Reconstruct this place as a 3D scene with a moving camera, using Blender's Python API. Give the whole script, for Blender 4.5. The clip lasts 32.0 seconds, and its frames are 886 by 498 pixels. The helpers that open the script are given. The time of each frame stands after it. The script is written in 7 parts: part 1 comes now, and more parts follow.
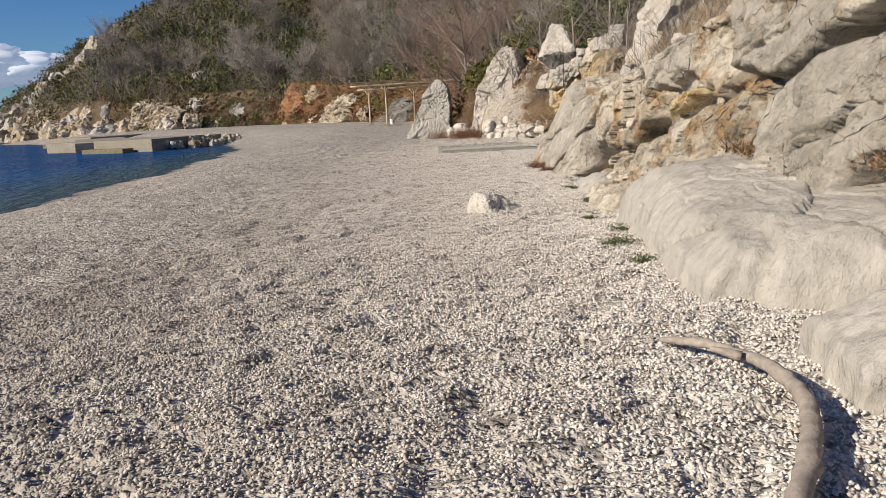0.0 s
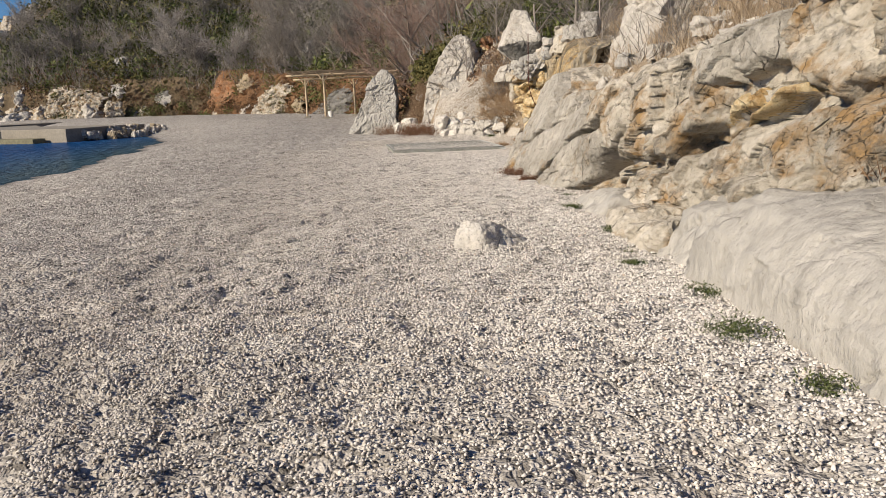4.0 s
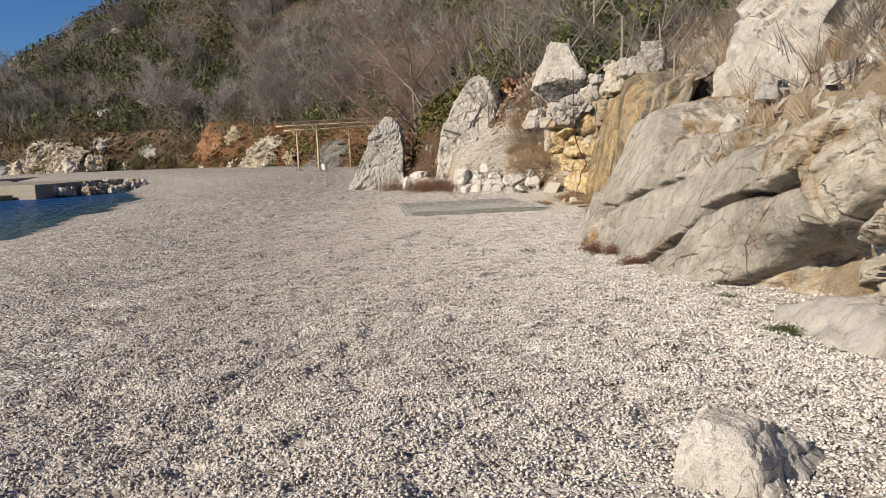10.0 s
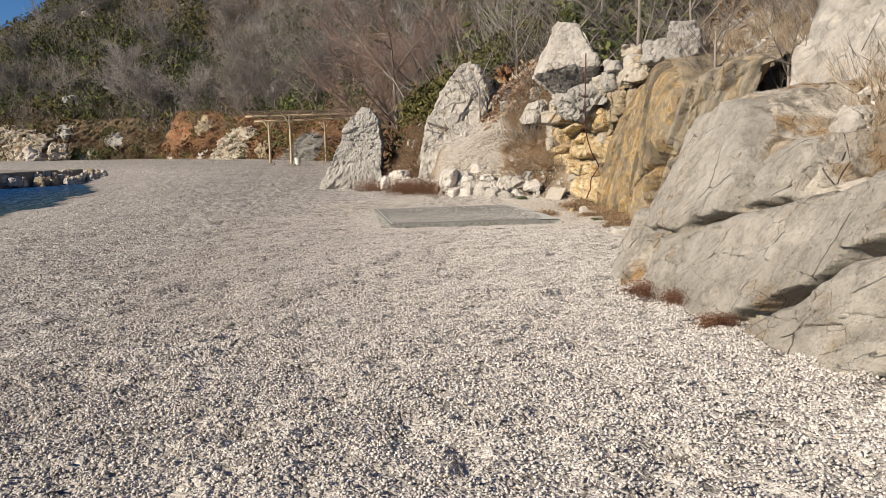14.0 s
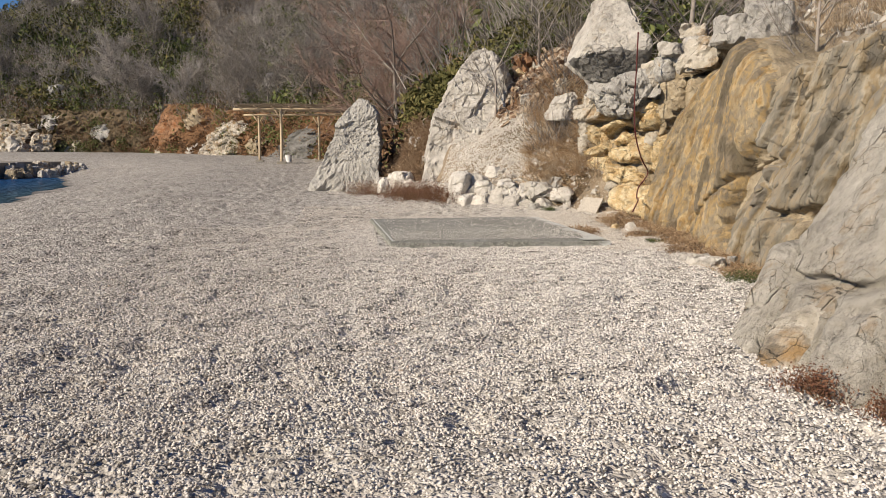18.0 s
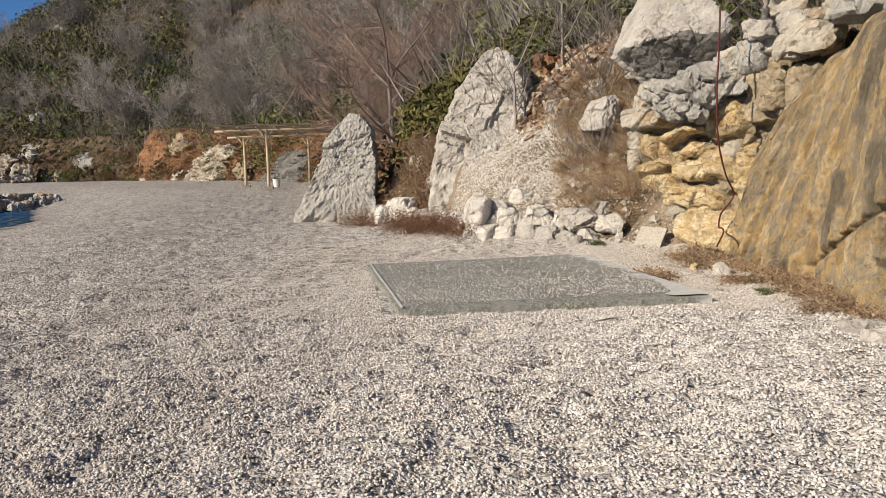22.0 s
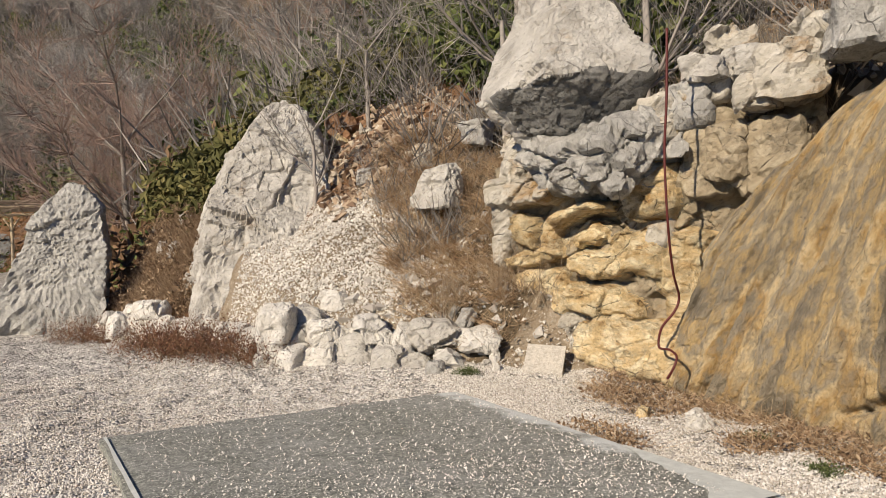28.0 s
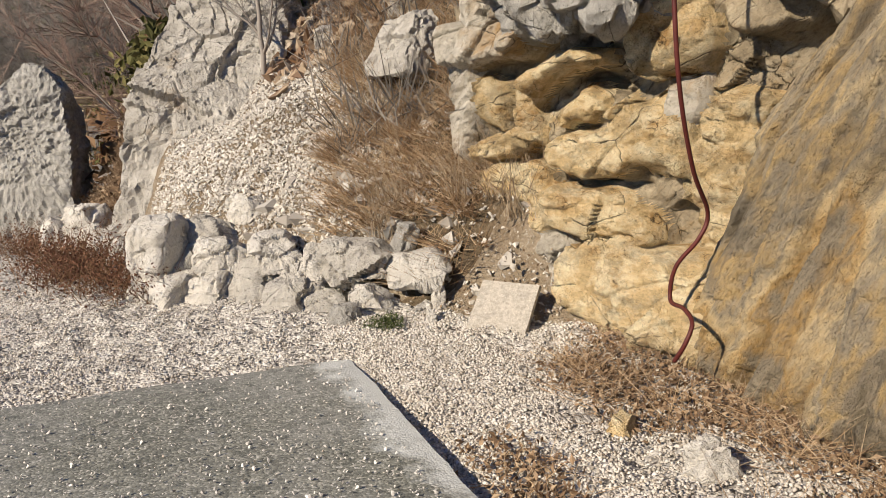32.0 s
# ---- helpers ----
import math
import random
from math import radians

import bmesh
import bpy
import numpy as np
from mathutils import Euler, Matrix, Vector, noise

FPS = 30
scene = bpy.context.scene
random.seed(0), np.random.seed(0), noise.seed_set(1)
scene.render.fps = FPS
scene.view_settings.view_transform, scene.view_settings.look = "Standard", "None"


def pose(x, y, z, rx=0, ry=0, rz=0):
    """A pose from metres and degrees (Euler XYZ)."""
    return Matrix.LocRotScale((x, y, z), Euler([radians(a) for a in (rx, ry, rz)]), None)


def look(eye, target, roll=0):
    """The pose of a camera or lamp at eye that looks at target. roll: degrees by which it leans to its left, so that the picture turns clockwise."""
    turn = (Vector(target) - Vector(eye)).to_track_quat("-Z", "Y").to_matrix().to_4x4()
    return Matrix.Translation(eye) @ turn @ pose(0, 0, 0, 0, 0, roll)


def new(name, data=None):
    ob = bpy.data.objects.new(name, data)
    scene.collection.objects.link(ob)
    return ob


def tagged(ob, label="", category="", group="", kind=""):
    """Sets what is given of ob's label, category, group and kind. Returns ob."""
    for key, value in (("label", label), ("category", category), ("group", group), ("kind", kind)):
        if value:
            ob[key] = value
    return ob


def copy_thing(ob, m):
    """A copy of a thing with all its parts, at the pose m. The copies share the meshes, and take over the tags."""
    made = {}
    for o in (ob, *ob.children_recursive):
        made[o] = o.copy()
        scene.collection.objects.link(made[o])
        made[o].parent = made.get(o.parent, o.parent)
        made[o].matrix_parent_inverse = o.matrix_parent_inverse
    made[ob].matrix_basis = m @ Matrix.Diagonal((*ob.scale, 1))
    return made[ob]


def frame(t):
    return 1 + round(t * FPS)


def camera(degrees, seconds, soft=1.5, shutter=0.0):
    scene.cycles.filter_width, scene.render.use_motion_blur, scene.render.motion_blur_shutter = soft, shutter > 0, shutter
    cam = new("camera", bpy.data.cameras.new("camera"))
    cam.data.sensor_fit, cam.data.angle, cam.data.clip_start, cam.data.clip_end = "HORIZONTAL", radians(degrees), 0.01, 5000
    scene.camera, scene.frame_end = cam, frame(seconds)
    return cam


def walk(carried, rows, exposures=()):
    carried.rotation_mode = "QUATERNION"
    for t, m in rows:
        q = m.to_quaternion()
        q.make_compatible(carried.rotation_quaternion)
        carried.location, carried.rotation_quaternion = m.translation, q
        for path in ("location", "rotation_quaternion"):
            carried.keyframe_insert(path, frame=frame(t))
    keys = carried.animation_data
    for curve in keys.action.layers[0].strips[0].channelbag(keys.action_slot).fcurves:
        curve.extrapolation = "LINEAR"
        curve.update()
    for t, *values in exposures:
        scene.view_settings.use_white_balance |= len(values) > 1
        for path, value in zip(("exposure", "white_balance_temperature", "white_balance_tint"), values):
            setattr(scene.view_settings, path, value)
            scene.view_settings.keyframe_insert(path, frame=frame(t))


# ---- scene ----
cam = camera(59.4, 32.0, 0.8)
PATH = [
    (0, (0.122, -26.069, 1.544), (0.101, -24.103, 1.179), -3.2),
    (0.5, (0.016, -25.712, 1.559), (-0.134, -23.754, 1.181), -3.6),
    (1, (-0.089, -25.409, 1.592), (-0.168, -23.459, 1.156), -3.9),
    (1.5, (-0.128, -25.105, 1.563), (-0.065, -23.159, 1.104), -3.0),
    (2, (-0.216, -24.758, 1.587), (-0.084, -22.809, 1.158), -2.6),
    (2.5, (-0.29, -24.355, 1.606), (-0.082, -22.41, 1.188), -2.5),
    (4.5, (-0.335, -22.443, 1.591), (-0.204, -20.485, 1.204), -2.1),
    (5, (-0.319, -21.982, 1.586), (-0.115, -20.03, 1.199), -1.9),
    (5.5, (-0.236, -21.594, 1.572), (-0.057, -19.631, 1.232), -2.1),
    (6, (-0.259, -21.184, 1.552), (-0.193, -19.203, 1.287), -2.7),
    (6.5, (-0.347, -20.767, 1.557), (-0.36, -18.782, 1.313), -4.0),
    (7, (-0.447, -20.34, 1.524), (-0.558, -18.362, 1.246), -3.9),
    (7.5, (-0.577, -19.955, 1.512), (-0.686, -17.98, 1.217), -3.0),
    (8, (-0.671, -19.602, 1.544), (-0.697, -17.628, 1.228), -2.7),
    (8.5, (-0.722, -19.194, 1.569), (-0.684, -17.221, 1.243), -1.6),
    (9, (-0.871, -18.806, 1.556), (-0.742, -16.838, 1.22), -0.8),
    (9.5, (-0.921, -18.446, 1.526), (-0.752, -16.477, 1.222), -1.9),
    (10, (-0.929, -18.027, 1.553), (-0.752, -16.053, 1.289), -2.5),
    (10.5, (-0.928, -17.532, 1.607), (-0.664, -15.57, 1.322), -2.7),
    (11, (-0.858, -17.124, 1.592), (-0.56, -15.167, 1.307), -2.7),
    (11.5, (-0.841, -16.751, 1.604), (-0.59, -14.785, 1.336), -2.4),
    (12, (-0.852, -16.37, 1.64), (-0.689, -14.398, 1.349), -2.8),
    (12.5, (-0.796, -15.972, 1.661), (-0.736, -13.994, 1.374), -1.8),
    (13, (-0.805, -15.533, 1.61), (-0.666, -13.556, 1.344), -0.1),
    (13.5, (-0.75, -15.09, 1.565), (-0.483, -13.126, 1.294), -0.2),
    (14, (-0.731, -14.663, 1.577), (-0.499, -12.696, 1.299), -1.3),
    (14.5, (-0.787, -14.265, 1.527), (-0.569, -12.297, 1.244), -1.4),
    (15, (-0.721, -13.821, 1.514), (-0.505, -11.854, 1.228), -1.5),
    (15.5, (-0.762, -13.412, 1.521), (-0.56, -11.442, 1.243), -1.4),
    (17.5, (-0.701, -11.779, 1.492), (-0.446, -9.812, 1.243), 0.2),
    (18, (-0.644, -11.334, 1.484), (-0.397, -9.368, 1.209), 0.1),
    (18.5, (-0.602, -10.904, 1.518), (-0.313, -8.949, 1.207), -0.2),
    (19, (-0.523, -10.466, 1.536), (-0.221, -8.509, 1.257), -0.7),
    (19.5, (-0.599, -10.029, 1.525), (-0.289, -8.072, 1.252), -1.2),
    (20, (-0.541, -9.585, 1.508), (-0.212, -7.636, 1.198), -1.6),
    (20.5, (-0.54, -9.157, 1.525), (-0.202, -7.206, 1.243), -0.8),
    (21, (-0.535, -8.726, 1.544), (-0.15, -6.776, 1.329), -1.3),
    (21.5, (-0.515, -8.257, 1.532), (-0.219, -6.29, 1.327), -1.8),
    (22, (-0.535, -7.785, 1.509), (-0.278, -5.815, 1.279), -1.6),
    (22.5, (-0.471, -7.345, 1.525), (-0.157, -5.384, 1.286), -2.2),
    (23, (-0.433, -6.932, 1.564), (-0.172, -4.963, 1.332), -2.7),
    (23.5, (-0.477, -6.516, 1.569), (-0.232, -4.544, 1.342), -2.9),
    (24, (-0.445, -6.098, 1.516), (-0.187, -4.125, 1.312), -2.7),
    (24.5, (-0.41, -5.764, 1.523), (-0.225, -3.785, 1.3), -2.0),
    (26.5, (-0.581, -4.403, 1.51), (-0.224, -2.44, 1.366), -1.0),
    (27, (-0.488, -3.9, 1.503), (0.106, -1.993, 1.393), -1.3),
    (27.5, (-0.473, -3.483, 1.544), (0.294, -1.636, 1.514), -1.5),
    (28, (-0.458, -3.323, 1.562), (0.436, -1.534, 1.532), -1.4),
    (28.5, (-0.344, -3.191, 1.52), (0.6, -1.431, 1.408), -1.1),
    (29, (-0.01, -2.999, 1.541), (0.938, -1.244, 1.393), -1.1),
    (29.5, (0.288, -2.674, 1.51), (1.214, -0.911, 1.324), -1.9),
    (30, (0.627, -2.366, 1.462), (1.453, -0.566, 1.182), -2.0),
    (30.5, (0.963, -2.067, 1.498), (1.624, -0.202, 1.205), -2.7),
    (31, (1.384, -1.724, 1.503), (1.988, 0.165, 1.243), -4.2),
    (31.5, (1.847, -1.487, 1.482), (2.444, 0.4, 1.194), -3.9),
    (32, (2.246, -1.199, 1.462), (2.842, 0.685, 1.149), -2.7),
]
walk(cam, [(t, look(e, g, r)) for t, e, g, r in PATH])

# ---- light ----
SUN_AZ, SUN_EL = 243.0, 30.0          # compass degrees from +y clockwise to where the sun stands
world = bpy.data.worlds.new("sky")
scene.world = world
world.use_nodes = True
wn, wl = world.node_tree.nodes, world.node_tree.links
wn.clear()
w_out = wn.new("ShaderNodeOutputWorld")
w_bg = wn.new("ShaderNodeBackground")
w_sky = wn.new("ShaderNodeTexSky")
w_sky.sky_type = "NISHITA"
w_sky.sun_disc = False
w_sky.sun_elevation, w_sky.sun_rotation = radians(SUN_EL), radians(SUN_AZ)
w_sky.air_density, w_sky.dust_density, w_sky.ozone_density = 1.0, 0.0, 3.0
w_bg.inputs["Strength"].default_value = 0.045
w_hue = wn.new("ShaderNodeHueSaturation")
w_hue.inputs["Saturation"].default_value = 1.15
w_tint = wn.new("ShaderNodeMix")
w_tint.data_type, w_tint.blend_type = "RGBA", "MULTIPLY"
w_tint.inputs[0].default_value = 1.0
w_tint.inputs[7].default_value = (0.68, 0.97, 1.42, 1)
wl.new(w_sky.outputs[0], w_hue.inputs["Color"])
wl.new(w_hue.outputs[0], w_tint.inputs[6])
wl.new(w_tint.outputs[2], w_bg.inputs["Color"])
wl.new(w_bg.outputs[0], w_out.inputs["Surface"])

sun_data = bpy.data.lights.new("sun", "SUN")
sun_data.energy, sun_data.angle, sun_data.color = 5.0, radians(0.5), (1.0, 0.87, 0.70)
sun = new("sun", sun_data)
_to = Vector((math.sin(radians(SUN_AZ)) * math.cos(radians(SUN_EL)), math.cos(radians(SUN_AZ)) * math.cos(radians(SUN_EL)), math.sin(radians(SUN_EL))))
sun.matrix_world = look(_to * 100, (0, 0, 0))

scene.view_settings.exposure = 0.36

# ---- noise and mesh tools ----


def _hash(ix, iy, iz, seed):
    n = (ix * 374761393 + iy * 668265263 + iz * 1274126177 + seed * 974634777) & 0xFFFFFFFF
    n = ((n ^ (n >> 13)) * 1103515245) & 0xFFFFFFFF
    n = ((n ^ (n >> 16)) * 747796405) & 0xFFFFFFFF
    return (n ^ (n >> 15)) & 0xFFFF


def vnoise(p, seed=0):
    """Smooth value noise in -1..1 at rows of points."""
    p = np.asarray(p, float)
    i = np.floor(p).astype(np.int64)
    f = p - i
    u = f * f * f * (f * (f * 6 - 15) + 10)
    out = 0.0
    for a in (0, 1):
        for b in (0, 1):
            for c in (0, 1):
                w = (u[:, 0] if a else 1 - u[:, 0]) * (u[:, 1] if b else 1 - u[:, 1]) * (u[:, 2] if c else 1 - u[:, 2])
                out = out + w * _hash(i[:, 0] + a, i[:, 1] + b, i[:, 2] + c, seed)
    return out / 32767.5 - 1.0


def fbm(p, octaves=4, seed=0, gain=0.5):
    out, amp = 0.0, 1.0
    p = np.asarray(p, float)
    for k in range(octaves):
        out = out + amp * vnoise(p * 2.03**k, seed + 17 * k)
        amp *= gain
    return out


def cells(p, seed=0):
    """The jittered cell that each point lies in: its number, the way from its centre, and how near its border is."""
    i0 = np.floor(p).astype(np.int64)
    best, second = np.full(len(p), 1e9), np.full(len(p), 1e9)
    num, off = np.zeros(len(p), np.int64), np.zeros_like(p)
    for a in (-1, 0, 1):
        for b in (-1, 0, 1):
            for c in (-1, 0, 1):
                i = i0 + np.array([a, b, c])
                j = np.stack([_hash(i[:, 0], i[:, 1], i[:, 2], seed + k) for k in (1, 2, 3)], 1) / 65535.0
                o = p - (i + 0.15 + 0.7 * j)
                d = (o * o).sum(1)
                first = d < best
                second = np.where(first, best, np.minimum(second, d))
                best = np.where(first, d, best)
                num = np.where(first, _hash(i[:, 0], i[:, 1], i[:, 2], seed + 9), num)
                off = np.where(first[:, None], o, off)
    return num, off, np.sqrt(second) - np.sqrt(best)


# axes of the bedding: along it, out of the face, across the beds
BED = np.array([(0.05, -0.91, 0.40), (0.99, 0.10, 0.10), (-0.13, 0.40, 0.91)])


def chunk(q, freq, depth, seed, tilt=0.9, crack=0.6):
    """Broken rock: flat facets set at odd angles, with open cracks between some of them."""
    num, off, edge = cells(q @ BED.T * np.asarray(freq) * np.array([0.7, 1.0, 1.25]), seed)
    g = np.stack([(num * m % 977) / 488.5 - 1 for m in (13, 29, 57)], 1)
    d = (num % 1009) / 1009.0 - 0.5 + tilt * (off * g).sum(1)
    return depth * (d - crack * ((num % 7) < 4) * np.exp(-((edge / 0.07) ** 2)))


def smooth(a, b, x):
    t = np.clip((np.asarray(x, float) - a) / (b - a), 0, 1)
    return t * t * (3 - 2 * t)


def mesh_of(name, verts, faces, smooth_shade=False):
    """A mesh from arrays; faces is an (n, 3) or (n, 4) array."""
    verts, faces = np.asarray(verts, np.float32), np.asarray(faces, np.int32)
    me = bpy.data.meshes.new(name)
    me.vertices.add(len(verts))
    me.vertices.foreach_set("co", verts.ravel())
    n, k = faces.shape
    me.loops.add(n * k)
    me.loops.foreach_set("vertex_index", faces.ravel())
    me.polygons.add(n)
    me.polygons.foreach_set("loop_start", np.arange(0, n * k, k, dtype=np.int32))
    me.polygons.foreach_set("use_smooth", np.full(n, smooth_shade))
    me.update(calc_edges=True)
    return me


def normals_of(verts, faces):
    v = np.asarray(verts)
    f = faces
    n = np.cross(v[f[:, 1]] - v[f[:, 0]], v[f[:, 2]] - v[f[:, 0]])
    out = np.zeros_like(v)
    for k in range(3):
        for c in range(3):
            out[:, c] += np.bincount(f[:, k], n[:, c], len(v))
    return out / (np.linalg.norm(out, axis=1, keepdims=True) + 1e-9)


def put(name, me, material, parent=None, label="", loc=None):
    ob = new(name, me)
    if material and not me.materials:
        me.materials.append(material)
    if loc is not None:
        ob.location = loc
    if parent:
        ob.parent = parent
    if label:
        ob["label"] = label
    return ob


def part(name, bm, material, parent, label=""):
    """Links a bmesh as one mesh object under a thing or a part."""
    me = bpy.data.meshes.new(name)
    bm.to_mesh(me)
    bm.free()
    return put(name, me, material, parent, label)


def thing(name, loc, label, category, group="", kind="", rz=0.0):
    ob = new(name)
    ob.location = loc
    ob.rotation_euler = (0, 0, radians(rz))
    return tagged(ob, label, category, group, kind)


def box_bm(size, at=(0, 0, 0), bevel=0.0, rough=0.0, cuts=0, seed=0):
    """A box with its bevelled edges, standing on at, its surface a little uneven."""
    bm = bmesh.new()
    bmesh.ops.create_cube(bm, size=1.0)
    bmesh.ops.scale(bm, vec=size, verts=bm.verts)
    bmesh.ops.translate(bm, vec=(at[0], at[1], at[2] + size[2] / 2), verts=bm.verts)
    if bevel:
        bmesh.ops.bevel(bm, geom=bm.edges[:], offset=bevel, segments=2, affect="EDGES", profile=0.6)
    if cuts:
        bmesh.ops.subdivide_edges(bm, edges=bm.edges[:], cuts=cuts, use_grid_fill=True)
    if rough:
        for v in bm.verts:
            v.co += Vector(noise.noise_vector(v.co * 2.1 + Vector((seed, 0, 0)))) * rough
    return bm


_ico = {}


def ico(level):
    if level not in _ico:
        bm = bmesh.new()
        bmesh.ops.create_icosphere(bm, subdivisions=level, radius=1.0)
        bm.verts.ensure_lookup_table()
        v = np.array([x.co[:] for x in bm.verts])
        f = np.array([[q.index for q in x.verts] for x in bm.faces])
        bm.free()
        _ico[level] = (v, f)
    return _ico[level]


def solid(seed, centre, normals, offsets, level, rough, grain, strata=(), chunks=(), fine=0.006):
    """Verts and faces of the convex body inside the given planes, weathered: a rock with flat faces and worn edges."""
    s, f = ico(level)
    reach = s @ np.asarray(normals).T
    r = np.where(reach > 1e-3, np.asarray(offsets) / np.maximum(reach, 1e-3), 1e6)
    r.sort(axis=1)
    soft = 0.5 * (r[:, 0] + r[:, min(1, r.shape[1] - 1)])
    q = s * np.where(soft < r[:, 0] * 1.03, r[:, 0] * 0.985, r[:, 0])[:, None] + centre
    n = normals_of(q, f)
    d = rough * fbm(q * grain, 4, seed, 0.5)
    for k, (freq, depth) in enumerate(chunks):
        warp = 0.05 * np.stack([fbm(q * 1.8, 2, seed + m) for m in (31, 32, 33)], 1)
        d = d + chunk(q + warp, freq, depth, seed + 40 + k)
    for nn, spacing, depth, warp in strata:
        nn = np.asarray(nn, float) / np.linalg.norm(nn)
        w = (q @ nn) / spacing + warp * fbm(q * 0.45, 2, seed + 71)
        cell = np.floor(w).astype(np.int64)
        e = 0.5 - np.abs(w - cell - 0.5)
        d = d + depth * (_hash(cell, cell * 0, cell * 0, seed + 3) / 65535.0 - 0.5)
        d = d - depth * (0.3 + 0.7 * _hash(cell, cell * 0 + 4, cell * 0, seed) / 65535.0) * np.exp(-((e / 0.10) ** 2))
    d = d + fine * fbm(q * 11.0, 3, seed + 9, 0.6)
    return q + n * d[:, None], f


def cut_planes(rng, corners, centre, facets, keep):
    """Random planes that trim the corners of a body."""
    out = []
    for _ in range(facets):
        n = rng.normal(size=3)
        n /= np.linalg.norm(n)
        out.append((n, ((corners - centre) @ n).max() * rng.uniform(keep, 0.96)))
    return out


def rock(seed, lo, hi, level=4, facets=14, keep=0.72, rough=0.03, grain=1.8, strata=(), chunks=((1.5, 0.06), (4.0, 0.035), (9.0, 0.012)), fine=0.008):
    """A rock that fills the space between a lower and an upper four-sided ring of corners."""
    rng = np.random.default_rng(seed)
    lo, hi = np.asarray(lo, float), np.asarray(hi, float)
    corners = np.r_[lo, hi]
    centre = corners.mean(0)
    planes = []
    for quad in (lo[::-1], hi, *(np.array([lo[a], lo[(a + 1) % 4], hi[(a + 1) % 4], hi[a]]) for a in range(4))):
        n = np.cross(quad[2] - quad[0], quad[3] - quad[1])
        n /= np.linalg.norm(n)
        o = (quad.mean(0) - centre) @ n
        planes.append((n, o) if o > 0 else (-n, -o))
    planes += cut_planes(rng, corners, centre, facets, keep)
    return solid(seed, centre, [p[0] for p in planes], [p[1] for p in planes], level, rough, grain, strata, chunks, fine)


def hull_rock(seed, rings, level=5, facets=8, keep=0.86, rough=0.03, grain=1.8, strata=(), chunks=((1.5, 0.06), (4.0, 0.03)), fine=0.008):
    """A bulging rock through several four-sided rings, from its foot to its top."""
    rng = np.random.default_rng(seed)
    rings = [np.asarray(r, float) for r in rings]
    corners = np.concatenate(rings)
    centre = corners.mean(0)
    planes = []
    quads = [rings[0][::-1], rings[-1]]
    for lo, hi in zip(rings[:-1], rings[1:]):
        quads += [np.array([lo[a], lo[(a + 1) % 4], hi[(a + 1) % 4], hi[a]]) for a in range(4)]
    for quad in quads:
        n = np.cross(quad[2] - quad[0], quad[3] - quad[1])
        n /= np.linalg.norm(n)
        o = (quad.mean(0) - centre) @ n
        planes.append((n, o) if o > 0 else (-n, -o))
    planes += cut_planes(rng, corners, centre, facets, keep)
    return solid(seed, centre, [p[0] for p in planes], [p[1] for p in planes], level, rough, grain, strata, chunks, fine)


def block(seed, centre, axes, half, level=3, facets=10, keep=0.74, rough=0.02, grain=3.0, chunks=((1.5, 0.10), (4.0, 0.05), (9.0, 0.015)), fine=0.008):
    """An angular block with its three axes and half sizes."""
    rng = np.random.default_rng(seed)
    axes = np.array([np.asarray(a, float) / np.linalg.norm(a) for a in axes])
    centre, half = np.asarray(centre, float), np.asarray(half, float)
    corners = centre + np.array([(x, y, z) for x in (-1, 1) for y in (-1, 1) for z in (-1, 1)]) * half @ axes
    planes = []
    for a, h in zip(axes, half):
        for sg in (1, -1):
            n = a * sg + rng.normal(0, 0.09, 3)
            planes.append((n / np.linalg.norm(n), h))
    planes += cut_planes(rng, corners, centre, facets, keep)
    return solid(seed, centre, [p[0] for p in planes], [p[1] for p in planes], level, rough, grain, (), chunks, fine)


def courses(name, label, seed, origin, along, up, out, length, height, thick, long, deep, mats, jut=0.10, level=3, low=None, high=None, group="", skip=0.05, chunks=((1.5, 0.10), (4.0, 0.05), (9.0, 0.015))):
    """A cliff face of separate blocks in courses: from origin, along and up the face, each block standing out by chance,
    between the heights low(y) and high(y)."""
    rng = np.random.default_rng(seed)
    along, up, out = (np.asarray(a, float) / np.linalg.norm(a) for a in (along, up, out))
    k, h = 0, 0.0
    while h < height:
        th = rng.uniform(*thick)
        s = rng.uniform(-0.3, 0)
        while s < length:
            ln = rng.uniform(*long)
            c = np.asarray(origin) + along * (s + ln / 2) + up * (h + th / 2) + out * (rng.normal(0, jut) - deep)
            tilt = rng.normal(0, 0.08, 3)
            size = (ln * 0.505, deep * rng.uniform(0.9, 1.3), th * 0.49)
            s += ln
            if (low and c[2] < low(c[1])) or (high and c[2] > high(c[1])) or rng.random() < skip:
                continue
            v, f = block(seed * 100 + k, c, (along + tilt[0] * up, out + tilt[1] * along, up - tilt[0] * along + tilt[2] * out), size, level, chunks=chunks)
            stand_rock(name, label, v, f, mats[rng.integers(len(mats))], True, group)
            k += 1
        h += th


def stand_rock(name, label, v, f, material, smooth_shade=True, group="", category="rock", kind="", base=None):
    base = base if base is not None else np.array([v[:, 0].mean(), v[:, 1].mean(), v[:, 2].min()])
    me = mesh_of(name, v - base, f, smooth_shade and material in (LIME_SMOOTH, LIME_FLOW, LIME_CURTAIN))
    ob = put(name, me, material, loc=base)
    return tagged(ob, label, category, group, kind)


